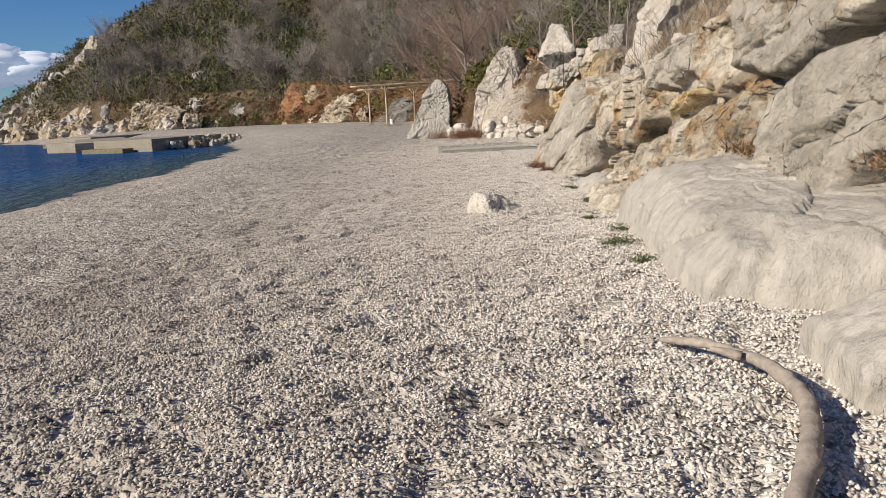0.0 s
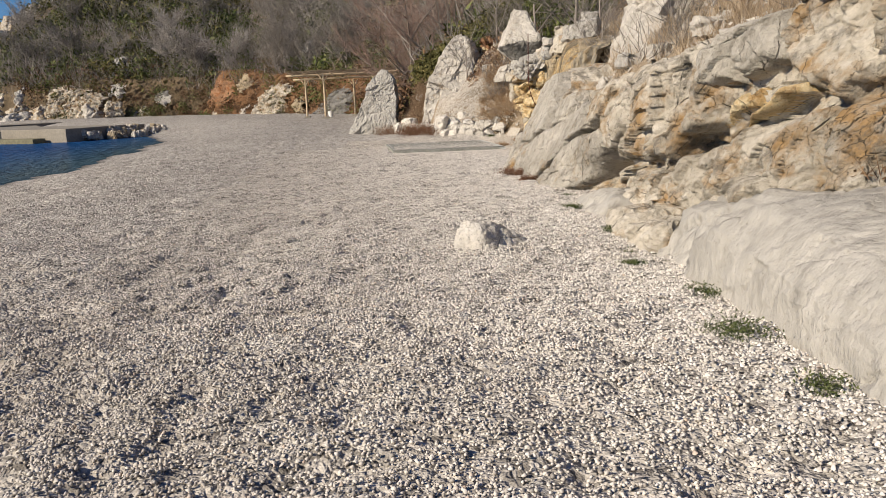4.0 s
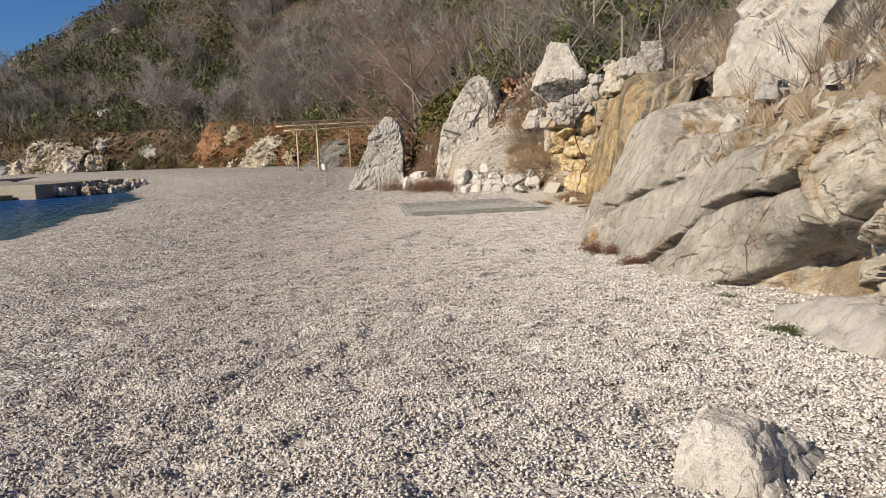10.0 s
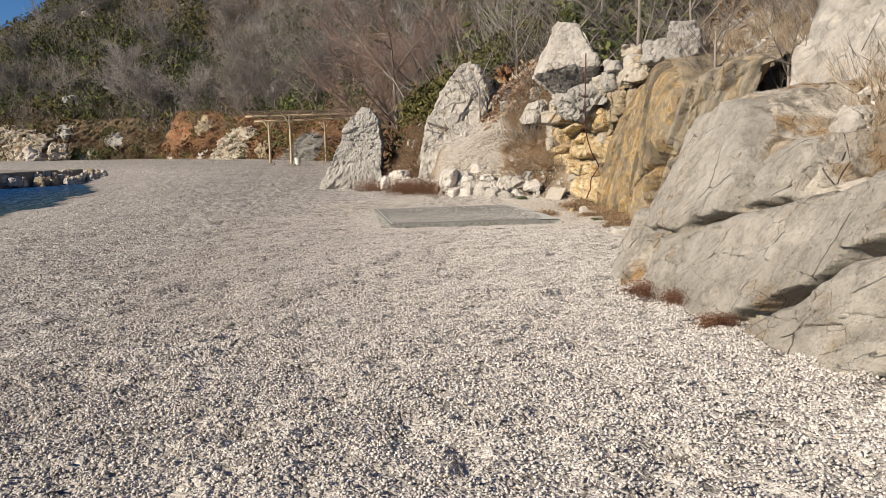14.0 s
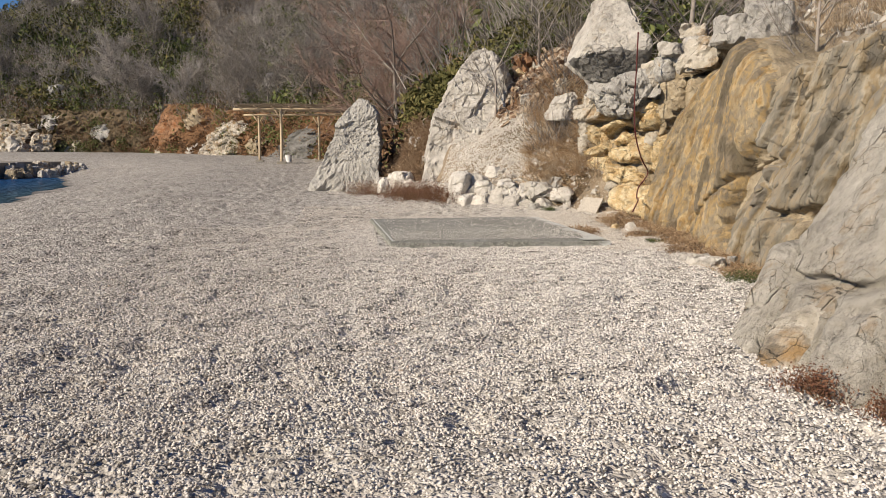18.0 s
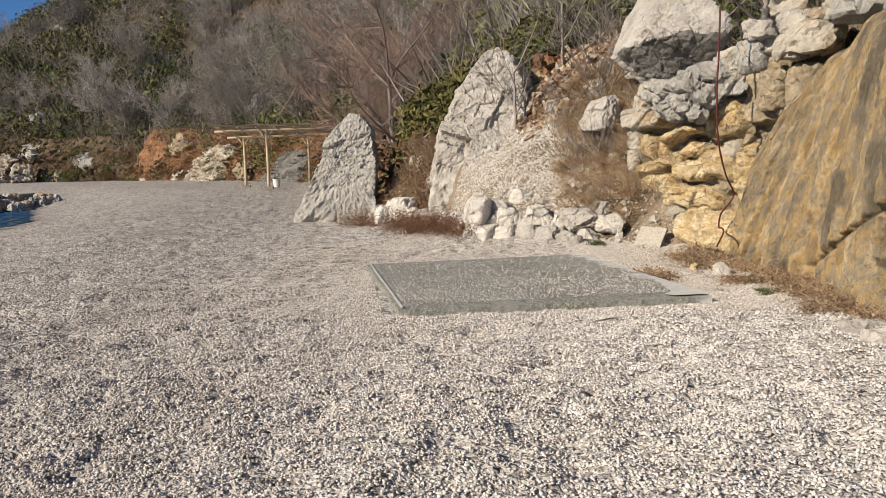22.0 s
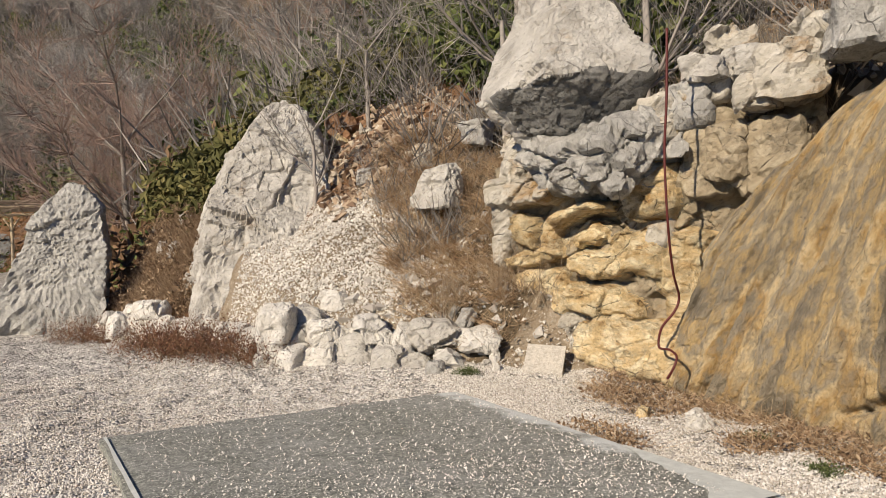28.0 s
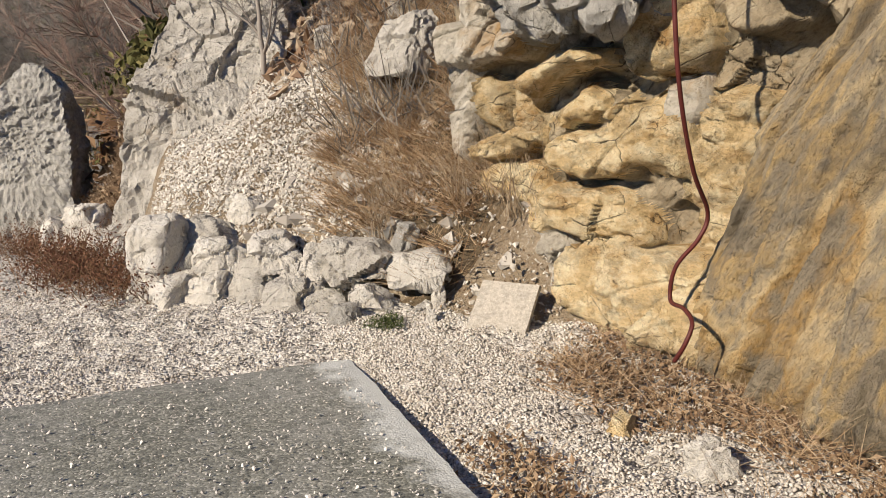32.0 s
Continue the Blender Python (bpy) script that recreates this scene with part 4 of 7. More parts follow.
major("low_rock", "low tapering limestone rock in the shingle", 13,
      [(2.12, -17.4, -0.1), (3.3, -17.6, -0.1), (3.4, -14.6, -0.1), (2.25, -15.4, -0.1)], [(2.35, -17.3, 0.50), (3.3, -17.5, 0.75), (3.4, -14.8, 0.55), (2.75, -15.4, 0.38)], LIME_SMOOTH, 5, rough=0.03)
major("low_rock", "low worn limestone rock beside the shingle", 131,
      [(2.1, -18.3, -0.1), (3.3, -18.3, -0.1), (3.4, -17.2, -0.1), (2.2, -17.0, -0.1)], [(2.3, -18.2, 0.62), (3.3, -18.2, 0.8), (3.4, -17.2, 0.75), (2.5, -17.1, 0.52)], LIME_SMOOTH, 5, rough=0.03)
major("flat_rock", "flat pale rock lying under the big slanting rock", 14,
      [(2.25, -13.1, -0.1), (3.6, -13.2, -0.1), (3.6, -11.2, -0.1), (2.35, -11.5, -0.1)], [(2.75, -13.0, 0.20), (3.6, -13.2, 0.26), (3.6, -11.9, 0.16), (2.75, -11.9, 0.10)], LIME_SMOOTH, 5, rough=0.025)
for k, (x, y, sx, sy, h) in enumerate(((2.8, -14.1, 1.1, 1.2, 0.36), (2.65, -15.0, 0.9, 0.8, 0.3), (3.2, -12.9, 0.7, 0.6, 0.42), (3.3, -13.6, 0.7, 0.9, 0.5))):
    major("flat_rock", "small low rock beside the shingle under the bedded cliff", 150 + k, *box_rings((x, y, -0.1), (sx, sy, h), 25 * k, 0.75), LIME, 4)
# the long rock: an upright slab at its nose, a slanting bed over a lower one, and the bedded cliff that rises behind them
W_, L_, B_, O_ = LIME_PALE, LIME, LIME_BROWN, LIME_OCHRE
NOSE = [("upright_slab", [(0.20, -0.2), (0.30, 1.25), (0.52, 1.83), (1.0, 1.98), (1.5, 1.93), (1.95, 1.38), (2.12, 0.86), (1.4, 0.60), (1.15, -0.2)], 0.14, 0.09, 0.025, W_),
        ("wedged_block", [(2.02, 1.05), (2.05, 1.36), (2.5, 1.56), (2.78, 1.5), (2.72, 1.08)], -0.02, 0.10, 0.03, W_), ("wedged_block", [(2.0, 0.88), (2.1, 1.08), (2.7, 1.10), (2.75, 0.98)], 0.0, 0.08, 0.03, W_),
        ("upper_bed", [(1.55, 0.60), (2.1, 0.80), (2.7, 0.94), (3.5, 1.16), (4.2, 1.36), (4.9, 1.45), (4.85, 0.96), (4.35, 0.84), (3.75, 0.50), (3.1, 0.12), (2.6, -0.2), (1.9, -0.2), (1.75, 0.2)], 0.14, 0.07, 0.035, W_),
        ("lower_bed", [(3.12, 0.02), (3.8, 0.44), (4.4, 0.79), (4.9, 0.92), (5.5, 1.08), (5.9, 0.62), (5.3, 0.30), (4.7, 0.02), (4.2, -0.2), (3.1, -0.2)], 0.20, 0.08, 0.04, W_),
        ("middle_bed", [(4.92, 0.98), (4.96, 1.5), (5.5, 1.64), (6.5, 1.82), (6.85, 1.10), (6.25, 0.62), (5.98, 0.64), (5.6, 1.1)], 0.22, 0.12, 0.08, L_),
        ("plate", [(0.04, -0.2), (0.05, 0.50), (0.16, 0.74), (0.30, 0.70), (0.44, 0.40), (0.50, -0.2)], 0.24, 0.08, 0.02, W_), ("plate", [(0.52, -0.2), (0.54, 0.24), (0.80, 0.40), (0.96, 0.36), (1.02, -0.2)], 0.22, 0.08, 0.025, L_),
        ("plate", [(1.06, -0.2), (1.04, 0.36), (1.5, 0.52), (1.70, 0.2), (1.8, -0.2)], 0.20, 0.10, 0.03, W_)]
BEDS = [("cream_bed", [(6.32, 0.56), (6.92, 1.05), (6.6, 1.80), (7.4, 1.88), (8.0, 1.92), (8.1, 1.2), (7.9, 0.72), (7.3, 0.62)], 0.20, 0.16, 0.10, L_), ("cream_bed", [(8.05, 0.74), (8.15, 1.95), (9.1, 2.04), (9.55, 1.5), (9.3, 1.12), (8.4, 0.76)], 0.17, 0.10, 0.09, L_),
        ("ochre_bed", [(9.3, 1.12), (9.55, 1.42), (10.2, 1.58), (10.1, 1.36)], 0.0, 0.10, 0.10, O_), ("white_block", [(9.2, 1.55), (9.15, 2.0), (9.6, 2.12), (9.75, 1.6)], 0.24, 0.12, 0.05, W_), ("white_block", [(9.8, 1.66), (9.75, 2.1), (10.5, 2.3), (10.6, 1.72)], 0.22, 0.12, 0.06, W_),
        ("lower_course", [(6.5, -0.2), (6.45, 0.46), (7.4, 0.55), (7.9, 0.60), (8.0, -0.2)], 0.10, 0.12, 0.10, L_), ("lower_course", [(8.05, -0.2), (7.95, 0.58), (8.5, 0.66), (9.5, 1.0), (9.6, 0.4), (9.4, -0.2)], 0.14, 0.10, 0.10, L_),
        ("lower_course", [(9.5, -0.2), (9.6, 1.02), (10.3, 1.22), (11.3, 1.36), (11.3, 0.6), (11.1, -0.2)], 0.14, 0.16, 0.12, L_), ("ochre_wedge", [(9.7, 1.1), (10.15, 1.31), (10.8, 1.58), (10.9, 1.48), (10.3, 1.24)], 0.16, 0.06, 0.03, O_),
        ("bed_block", [(10.5, 1.68), (10.6, 2.3), (11.7, 2.6), (11.9, 1.75), (11.4, 1.42), (10.9, 1.55)], 0.12, 0.15, 0.13, L_)]
TALL = [("bed_block", [(11.35, 0.3), (11.4, 1.36), (12.4, 1.6), (13.0, 1.5), (13.2, 0.95), (13.1, 0.3)], 0.14, 0.18, 0.14, L_), ("smooth_face", [(12.0, 1.72), (12.0, 2.5), (12.9, 3.3), (13.8, 3.5), (13.9, 2.05), (13.1, 1.58), (12.5, 1.66)], 0.26, 0.12, 0.06, W_),
        ("jutting_block", [(13.3, 0.68), (13.15, 1.5), (13.9, 1.9), (15.0, 1.95), (15.2, 1.1), (14.4, 0.60)], 0.42, 0.22, 0.09, W_), ("upper_block", [(13.95, 2.0), (13.9, 3.5), (15.4, 3.9), (16.5, 3.6), (15.8, 2.0)], 0.30, 0.25, 0.13, L_),
        ("bed_block", [(15.3, 0.8), (15.25, 1.9), (16.6, 2.0), (16.7, 0.8)], 0.25, 0.2, 0.14, L_), ("bed_block", [(16.75, 0.7), (16.7, 2.0), (18.6, 2.3), (18.6, 0.7)], 0.28, 0.2, 0.14, L_), ("upper_block", [(16.0, 2.1), (16.6, 3.6), (18.6, 4.0), (18.6, 2.4)], 0.24, 0.25, 0.12, W_)]
relief("long_rock", "long pale limestone outcrop with slanting cracked beds and ochre stains", 160, (0, -5.5, 0), (0, -1, 0), (-1, 0, 0), (0.0, 18.4),
       lambda u: np.interp(u, [0, 0.5, 1.0, 1.5, 2.0, 2.7, 2.85, 4.2, 5.5, 7, 9.1, 10.6, 11.7, 13, 15, 18.4], [1.72, 1.93, 2.02, 1.96, 1.46, 1.55, 1.06, 1.43, 1.66, 1.90, 2.08, 2.3, 2.62, 3.4, 3.9, 4.2]),
       lambda u, v: np.interp(u, [0, 0.6, 2, 3, 4.2, 5, 6.2, 8, 10, 12, 14, 16, 18.4], [2.66, 2.58, 2.60, 2.66, 2.78, 2.98, 3.08, 3.10, 3.12, 3.16, 3.2, 3.3, 3.35]) + v * np.interp(u, [0, 0.6, 3, 4.2, 5, 6.2, 10, 12, 14, 18], [0.42, 0.45, 0.42, 0.34, 0.16, 0.12, 0.10, 0.14, 0.25, 0.35])
       + 0.55 * np.exp(-(((u - 5.6) / 0.75) ** 2 + ((v - 0.22) / 0.30) ** 2)) + 0.5 * smooth(0.12, 0.0, u),
       NOSE + BEDS + TALL, LIME, 0.026, -0.14, 0.09, 0.07,
       cracks=(([(0.40, 0.50), (0.8, 0.50), (1.4, 0.60), (2.06, 0.78), (2.75, 1.0)], 0.040, 0.13), ([(3.06, 0.08), (3.75, 0.48), (4.37, 0.84), (4.85, 0.94)], 0.045, 0.15), ([(2.0, 1.5), (2.03, 1.2), (2.1, 0.95)], 0.050, 0.22),
               ([(0.30, 0.72), (0.46, 0.42), (0.52, -0.1)], 0.035, 0.16), ([(1.0, 0.42), (1.04, -0.1)], 0.035, 0.14), ([(3.0, 1.02), (3.06, 0.7), (3.2, 0.4), (3.3, 0.15)], 0.022, 0.05), ([(0.62, 1.3), (0.70, 0.9), (0.60, 0.6)], 0.022, 0.05), ([(8.3, 0.66), (9.5, 1.06), (10.2, 1.30), (10.8, 1.62)], 0.05, 0.18),
               ([(6.25, 0.58), (6.94, 1.02), (7.3, 1.15)], 0.03, 0.18), ([(5.5, 1.1), (5.35, 1.5)], 0.02, 0.08), ([(11.86, 1.67), (12.6, 1.9), (13.04, 2.1)], 0.03, 0.15), ([(13.6, 0.9), (14.0, 1.15), (14.9, 1.3)], 0.025, 0.14)))
major("upper_slab", "tilted white limestone slab high on the slope", 20,
      [(4.55, -8.3, 1.7), (6.2, -8.3, 1.8), (6.2, -4.4, 1.8), (4.75, -4.9, 1.9)], [(5.3, -8.8, 4.3), (6.6, -8.8, 4.8), (6.6, -4.9, 4.2), (5.35, -5.2, 3.5)], LIME_WHITE, 5, facets=12, keep=0.82, rough=0.05, chunks=BIG)
for k, (x, y, z, s, h, yaw) in enumerate(((4.4, -8.15, 1.95, 0.5, 0.28, 30), (4.1, -8.7, 1.55, 0.35, 0.25, 60), (4.2, -7.6, 1.5, 0.5, 0.3, 10), (3.9, -9.4, 1.6, 0.4, 0.2, 80),
                                           (4.6, -9.3, 2.1, 0.5, 0.3, 40), (4.3, -10.2, 1.85, 0.45, 0.22, 15), (4.8, -10.8, 2.3, 0.6, 0.35, 50), (4.3, -6.4, 1.85, 0.3, 0.18, 70), (4.1, -11.3, 1.75, 0.5, 0.3, 20), (4.5, -12.3, 2.1, 0.6, 0.4, 35), (4.2, -13.4, 2.0, 0.5, 0.3, 65))):
    z = min(z, hill_at(x, y) - 0.02)
    major("loose_rock", "grey white broken rock lying on the earth slope", 70 + k, *box_rings((x, y, z), (s, s * 0.8, h), yaw, 0.7), LIME_GREY if k in (0, 5) else LIME_WHITE, 4)
# the fluted curtain and the slanting slab beside it
FLUTED = [("curtain", [(-0.1, -0.2), (-0.06, 0.35), (0.25, 0.88), (0.44, 1.33), (1.0, 1.98), (1.67, 2.44), (2.1, 2.76), (2.55, 3.02), (3.2, 2.80), (3.86, 2.24), (3.92, 1.5), (3.62, 0.92), (3.40, 0.30), (3.82, -0.2)], 0.22, 0.40, 0.02, LIME_CURTAIN),
          ("slab_shoulder", [(3.98, 1.42), (3.96, 2.1), (4.75, 2.44), (5.0, 2.3), (4.55, 1.75), (4.35, 1.22)], 0.06, 0.08, 0.04, LIME_FLOW),
          ("slab", [(4.45, 1.22), (5.05, 1.6), (5.3, 2.55), (6.2, 2.66), (6.2, 1.4), (5.9, 0.80), (5.35, 0.66), (4.9, 0.62)], 0.14, 0.08, 0.04, LIME_FLOW), ("slab", [(6.25, 0.85), (6.25, 2.65), (7.4, 2.6), (7.4, 0.9)], 0.10, 0.08, 0.04, LIME_FLOW),
          ("slab_foot", [(3.88, -0.2), (3.72, 0.45), (4.40, 1.12), (4.85, 0.60), (4.8, -0.2)], 0.10, 0.06, 0.04, LIME_FLOW), ("slab_foot", [(4.86, -0.2), (4.9, 0.56), (5.4, 0.60), (5.6, -0.2)], 0.16, 0.06, 0.04, LIME_FLOW),
          ("slab_foot", [(5.66, -0.2), (5.5, 0.55), (6.1, 0.70), (7.4, 0.80), (7.4, -0.2)], 0.16, 0.12, 0.07, LIME_BROWN)]


def flutes(u, v, which):
    """Rounded flutes that run down and outwards from the curtain's top, and fractures that slant up the slab."""
    q = np.stack([u, v, u * 0], -1).reshape(-1, 3)
    bend_ = 0.012 * fbm(q * 1.3, 3, 7).reshape(u.shape)
    a = np.arctan2(3.3 - u, 5.2 - v) + bend_
    d = 0.0
    for wide, deep in ((0.115, 0.11), (0.036, 0.085), (0.012, 0.036)):
        w = a / wide + 0.4 * fbm(np.stack([a.ravel() * 9, v.ravel() * 0.5, u.ravel() * 0.3], 1), 2, int(wide * 1000)).reshape(u.shape)
        d = d + deep * (np.sqrt(np.abs(np.sin(np.pi * w)) + 1e-4) * (0.5 + 0.8 * _hash(np.floor(w).astype(np.int64), 0, 0, 5) / 65535.0) - 0.6)
    d = d * smooth(0.05, 1.0, 4.1 - v)
    w = (u * 0.86 - v * 0.50) / 0.21 + 0.5 * fbm(q * 0.9, 3, 12).reshape(u.shape)
    cell = np.floor(w).astype(np.int64)
    e = 0.5 - np.abs(w - cell - 0.5)
    slab = 0.18 * (_hash(cell, 0, 0, 3) / 65535.0 - 0.5) - 0.07 * np.exp(-((e / 0.10) ** 2))
    return np.where(which == 0, d, np.where(which > 0, slab, 0.0))


relief("curtain_rock", "fluted ochre and grey rock curtain beside a slanting fractured slab", 22, (0, 2.6, 0), (0, -1, 0), (-1, 0, 0), (-0.15, 7.3),
       lambda u: np.interp(u, [-0.15, 0, 0.25, 0.44, 1.0, 1.67, 2.55, 3.2, 3.85, 4.75, 5.3, 6.2, 7.3], [0.2, 0.5, 0.95, 1.40, 2.04, 2.48, 3.03, 2.84, 2.36, 2.48, 2.58, 2.70, 2.6]),
       lambda u, v: np.interp(u, [0, 1.5, 2.3, 3.0, 3.5, 3.85, 4.5, 6, 7.3], [5.06, 5.08, 5.05, 4.86, 4.72, 4.64, 4.55, 4.45, 4.45]) + v * np.interp(u, [0.5, 2, 3.5], [0.06, 0.09, 0.20]), FLUTED, LIME_BROWN, 0.016, -0.10, 0.05, 0.05,
       cracks=(([(3.9, 1.9), (3.95, 1.4), (3.62, 0.9), (3.4, 0.3)], 0.05, 0.16), ([(2.0, 0.12), (2.5, 0.42), (3.0, 0.66), (3.5, 0.95), (4.3, 1.25)], 0.035, 0.18), ([(4.5, 1.32), (4.72, 1.25)], 0.10, 0.30), ([(5.5, 0.62), (5.9, 0.76), (6.6, 0.82)], 0.05, 0.25), ([(3.75, 0.5), (4.4, 1.16), (5.1, 1.66)], 0.03, 0.10)), shape=flutes)
# the yellow cliff: uneven ledges with dark open joints
YELLOW = [("ledge", brick(1.22, 0.84, 0.60, 0.19, 3), 0.20, 0.08, 0.075, O_), ("ledge", brick(1.13, 1.24, 0.44, 0.15, -4), 0.18, 0.07, 0.06, O_), ("ledge", brick(2.02, 1.32, 0.40, 0.10, -5), 0.15, 0.08, 0.06, O_),
          ("ledge", brick(1.92, 1.06, 0.36, 0.14, 4), 0.17, 0.06, 0.065, O_), ("ledge", brick(0.68, 1.40, 0.33, 0.24, 0), 0.13, 0.16, 0.085, O_), ("ledge", brick(1.28, 1.50, 0.26, 0.09, -8), 0.08, 0.08, 0.065, O_),
          ("ledge", brick(1.30, 1.76, 0.38, 0.09, -6), 0.27, 0.08, 0.065, O_), ("ledge", brick(2.2, 1.60, 0.22, 0.16, 6), 0.08, 0.09, 0.07, O_), ("ledge", brick(1.75, 1.55, 0.15, 0.24, 12), 0.06, 0.08, 0.07, O_)]
YELLOW += [("ledge", brick(2.52, 1.6, 0.17, 0.38, 4), 0.12, 0.07, 0.09, L_), ("ledge", brick(2.05, 2.05, 0.55, 0.17, -10), 0.24, 0.06, 0.09, L_), ("knob", brick(0.50, 2.02, 0.34, 0.28, 8), 0.24, 0.22, 0.075, O_),
           ("knob", brick(0.42, 1.58, 0.14, 0.15, 0), 0.10, 0.06, 0.04, L_), ("shelf", brick(0.15, 1.15, 0.30, 0.5, 10), 0.02, 0.2, 0.10, O_), ("brown_face", brick(-0.10, 2.35, 0.30, 0.42, 0), 0.10, 0.06, 0.03, B_),
           ("grey_block", brick(0.42, 2.72, 0.30, 0.26, 15), 0.20, 0.06, 0.09, L_), ("grey_block", brick(-0.15, 2.95, 0.32, 0.18, 0), 0.16, 0.06, 0.09, L_), ("grey_block", brick(1.4, 2.25, 0.5, 0.25, -5), 0.30, 0.18, 0.06, LIME_GREY),
           ("apron", brick(0.7, 0.38, 0.75, 0.32, 0), 0.24, 0.15, 0.07, O_), ("apron", brick(1.9, 0.45, 0.6, 0.42, 0), 0.16, 0.25, 0.10, L_), ("ledge", brick(2.4, 0.95, 0.14, 0.20, 0), 0.06, 0.08, 0.09, L_)]
relief("yellow_cliff", "yellow limestone cliff in uneven ledges with dark open joints, grey above", 6, (5.12, 2.35, 0), (-0.32, 0.95, 0), (-0.95, -0.32, 0), (-1.1, 2.78),
       lambda u: np.interp(u, [-1.1, 0, 2, 2.78], [3.05, 3.0, 2.6, 2.25]), lambda u, v: 0.10 - 0.06 * np.maximum(0, v - 1.4) + 0.25 * smooth(0.0, -0.6, u) + 0.5 * smooth(2.55, 2.8, u) - 0.18 * smooth(0.7, 0.0, v), YELLOW, LIME_BROWN, 0.014, -0.12, 0.10, 0.075,
       cracks=(([(1.55, 1.12), (1.1, 1.09), (0.72, 1.05)], 0.022, 0.12), ([(2.25, 1.24), (1.9, 1.19), (1.62, 1.17)], 0.02, 0.12), ([(1.5, 1.62), (1.2, 1.66), (0.92, 1.6)], 0.03, 0.14)))
major("overhang_rock", "grey limestone block jutting over the yellow cliff", 24,
      [(4.35, 2.75, 2.0), (5.9, 2.4, 1.85), (5.9, 4.3, 1.9), (4.22, 4.1, 2.1)], [(4.22, 2.65, 2.66), (5.9, 2.4, 2.8), (5.9, 4.4, 2.8), (4.12, 4.15, 2.68)], LIME_GREY, 6, rough=0.05, chunks=((1.4, 0.16), (3.5, 0.08), (8.0, 0.025)))
# the perched boulder: white above, its hollow grey flank turned down over the cliff; the flank's grey is deepened to
# carry its shade
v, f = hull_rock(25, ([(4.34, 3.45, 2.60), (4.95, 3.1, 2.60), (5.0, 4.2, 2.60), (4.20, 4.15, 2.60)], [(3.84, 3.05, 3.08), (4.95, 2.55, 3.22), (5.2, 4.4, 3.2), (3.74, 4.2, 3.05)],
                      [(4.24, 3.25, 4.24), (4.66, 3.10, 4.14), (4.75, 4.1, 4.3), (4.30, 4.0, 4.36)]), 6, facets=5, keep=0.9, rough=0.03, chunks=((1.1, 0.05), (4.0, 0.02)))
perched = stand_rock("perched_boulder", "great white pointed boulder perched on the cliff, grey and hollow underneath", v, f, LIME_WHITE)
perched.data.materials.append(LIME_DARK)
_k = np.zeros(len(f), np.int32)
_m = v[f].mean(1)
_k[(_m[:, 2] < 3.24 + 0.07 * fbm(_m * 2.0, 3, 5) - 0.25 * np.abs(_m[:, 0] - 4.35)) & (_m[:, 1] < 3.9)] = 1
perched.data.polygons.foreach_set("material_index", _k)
for k, (x, y, z, sx, sy, h, mat) in enumerate(((5.35, 2.05, 2.05, 0.5, 0.5, 0.5, LIME_BROWN), (5.6, 1.75, 1.9, 0.6, 0.7, 0.7, LIME_BROWN), (5.2, 2.45, 2.55, 0.6, 0.5, 0.45, LIME_GREY), (5.5, 1.5, 2.7, 0.6, 0.7, 0.5, LIME), (5.6, 0.9, 3.0, 0.7, 0.6, 0.45, LIME_GREY),
                                              (5.9, 0.3, 3.0, 0.8, 0.7, 0.6, LIME_GREY), (4.55, 4.55, 2.0, 0.5, 0.55, 0.45, LIME), (4.6, 4.5, 2.35, 0.4, 0.4, 0.35, LIME), (5.15, 2.2, 3.0, 0.45, 0.4, 0.22, LIME_WHITE), (5.5, 2.0, 3.05, 0.5, 0.35, 0.2, LIME_WHITE), (5.3, 1.7, 2.65, 0.4, 0.35, 0.3, LIME), (5.6, 2.3, 3.3, 0.5, 0.4, 0.25, LIME), (5.9, 1.5, 3.2, 0.6, 0.5, 0.35, LIME), (6.1, 0.9, 3.5, 0.6, 0.5, 0.35, LIME_GREY))):
    major("cliff_block", "fractured limestone block set in the cliff above the fluted rock", 90 + k, *box_rings((x, y, z), (sx, sy, h), 13 * k, 0.85), mat, 4, chunks=((2.6, 0.06), (6, 0.02)))
v, f = hull_rock(26, ([(1.12, 8.2, -0.1), (2.75, 7.2, 0.2), (4.1, 10.2, 0.5), (1.4, 10.9, -0.1)], [(1.55, 8.55, 1.9), (3.25, 7.85, 1.9), (4.25, 10.2, 2.2), (1.85, 10.8, 2.0)],
                      [(2.25, 9.2, 3.25), (3.55, 8.75, 2.95), (4.0, 10.2, 3.2), (2.6, 10.8, 3.3)], [(2.80, 9.6, 3.85), (3.25, 9.3, 3.85), (3.45, 10.3, 3.95), (3.0, 10.5, 3.95)]), 7, facets=8, keep=0.9, rough=0.05, grain=1.1, chunks=((0.8, 0.10), (2.0, 0.07), (5.0, 0.03)))
stand_rock("white_cliff", "tall white limestone crag cut by fine cracks", v, f, LIME_WHITE)
v, f = hull_rock(27, ([(-1.9, 13.2, -0.2), (0.32, 12.5, -0.2), (0.46, 14.2, -0.2), (-1.2, 15, -0.2)], [(-1.15, 13.1, 1.4), (0.42, 12.7, 1.4), (0.58, 14.1, 1.4), (-0.7, 14.7, 1.4)], [(-0.72, 13.1, 2.25), (0.40, 12.85, 2.3), (0.50, 14.0, 2.2), (-0.4, 14.4, 2.25)],
                      [(-0.34, 13.2, 2.80), (0.10, 13.1, 2.78), (0.12, 13.8, 2.74), (-0.15, 13.9, 2.78)]), 6, facets=10, keep=0.9, rough=0.05, grain=2.6, chunks=((0.9, 0.06), (6.0, 0.03), (14, 0.018)), fine=0.014)
stand_rock("leaning_rock", "tall leaning boulder of rough grey conglomerate on the shingle", v, f, LIME_CONG)
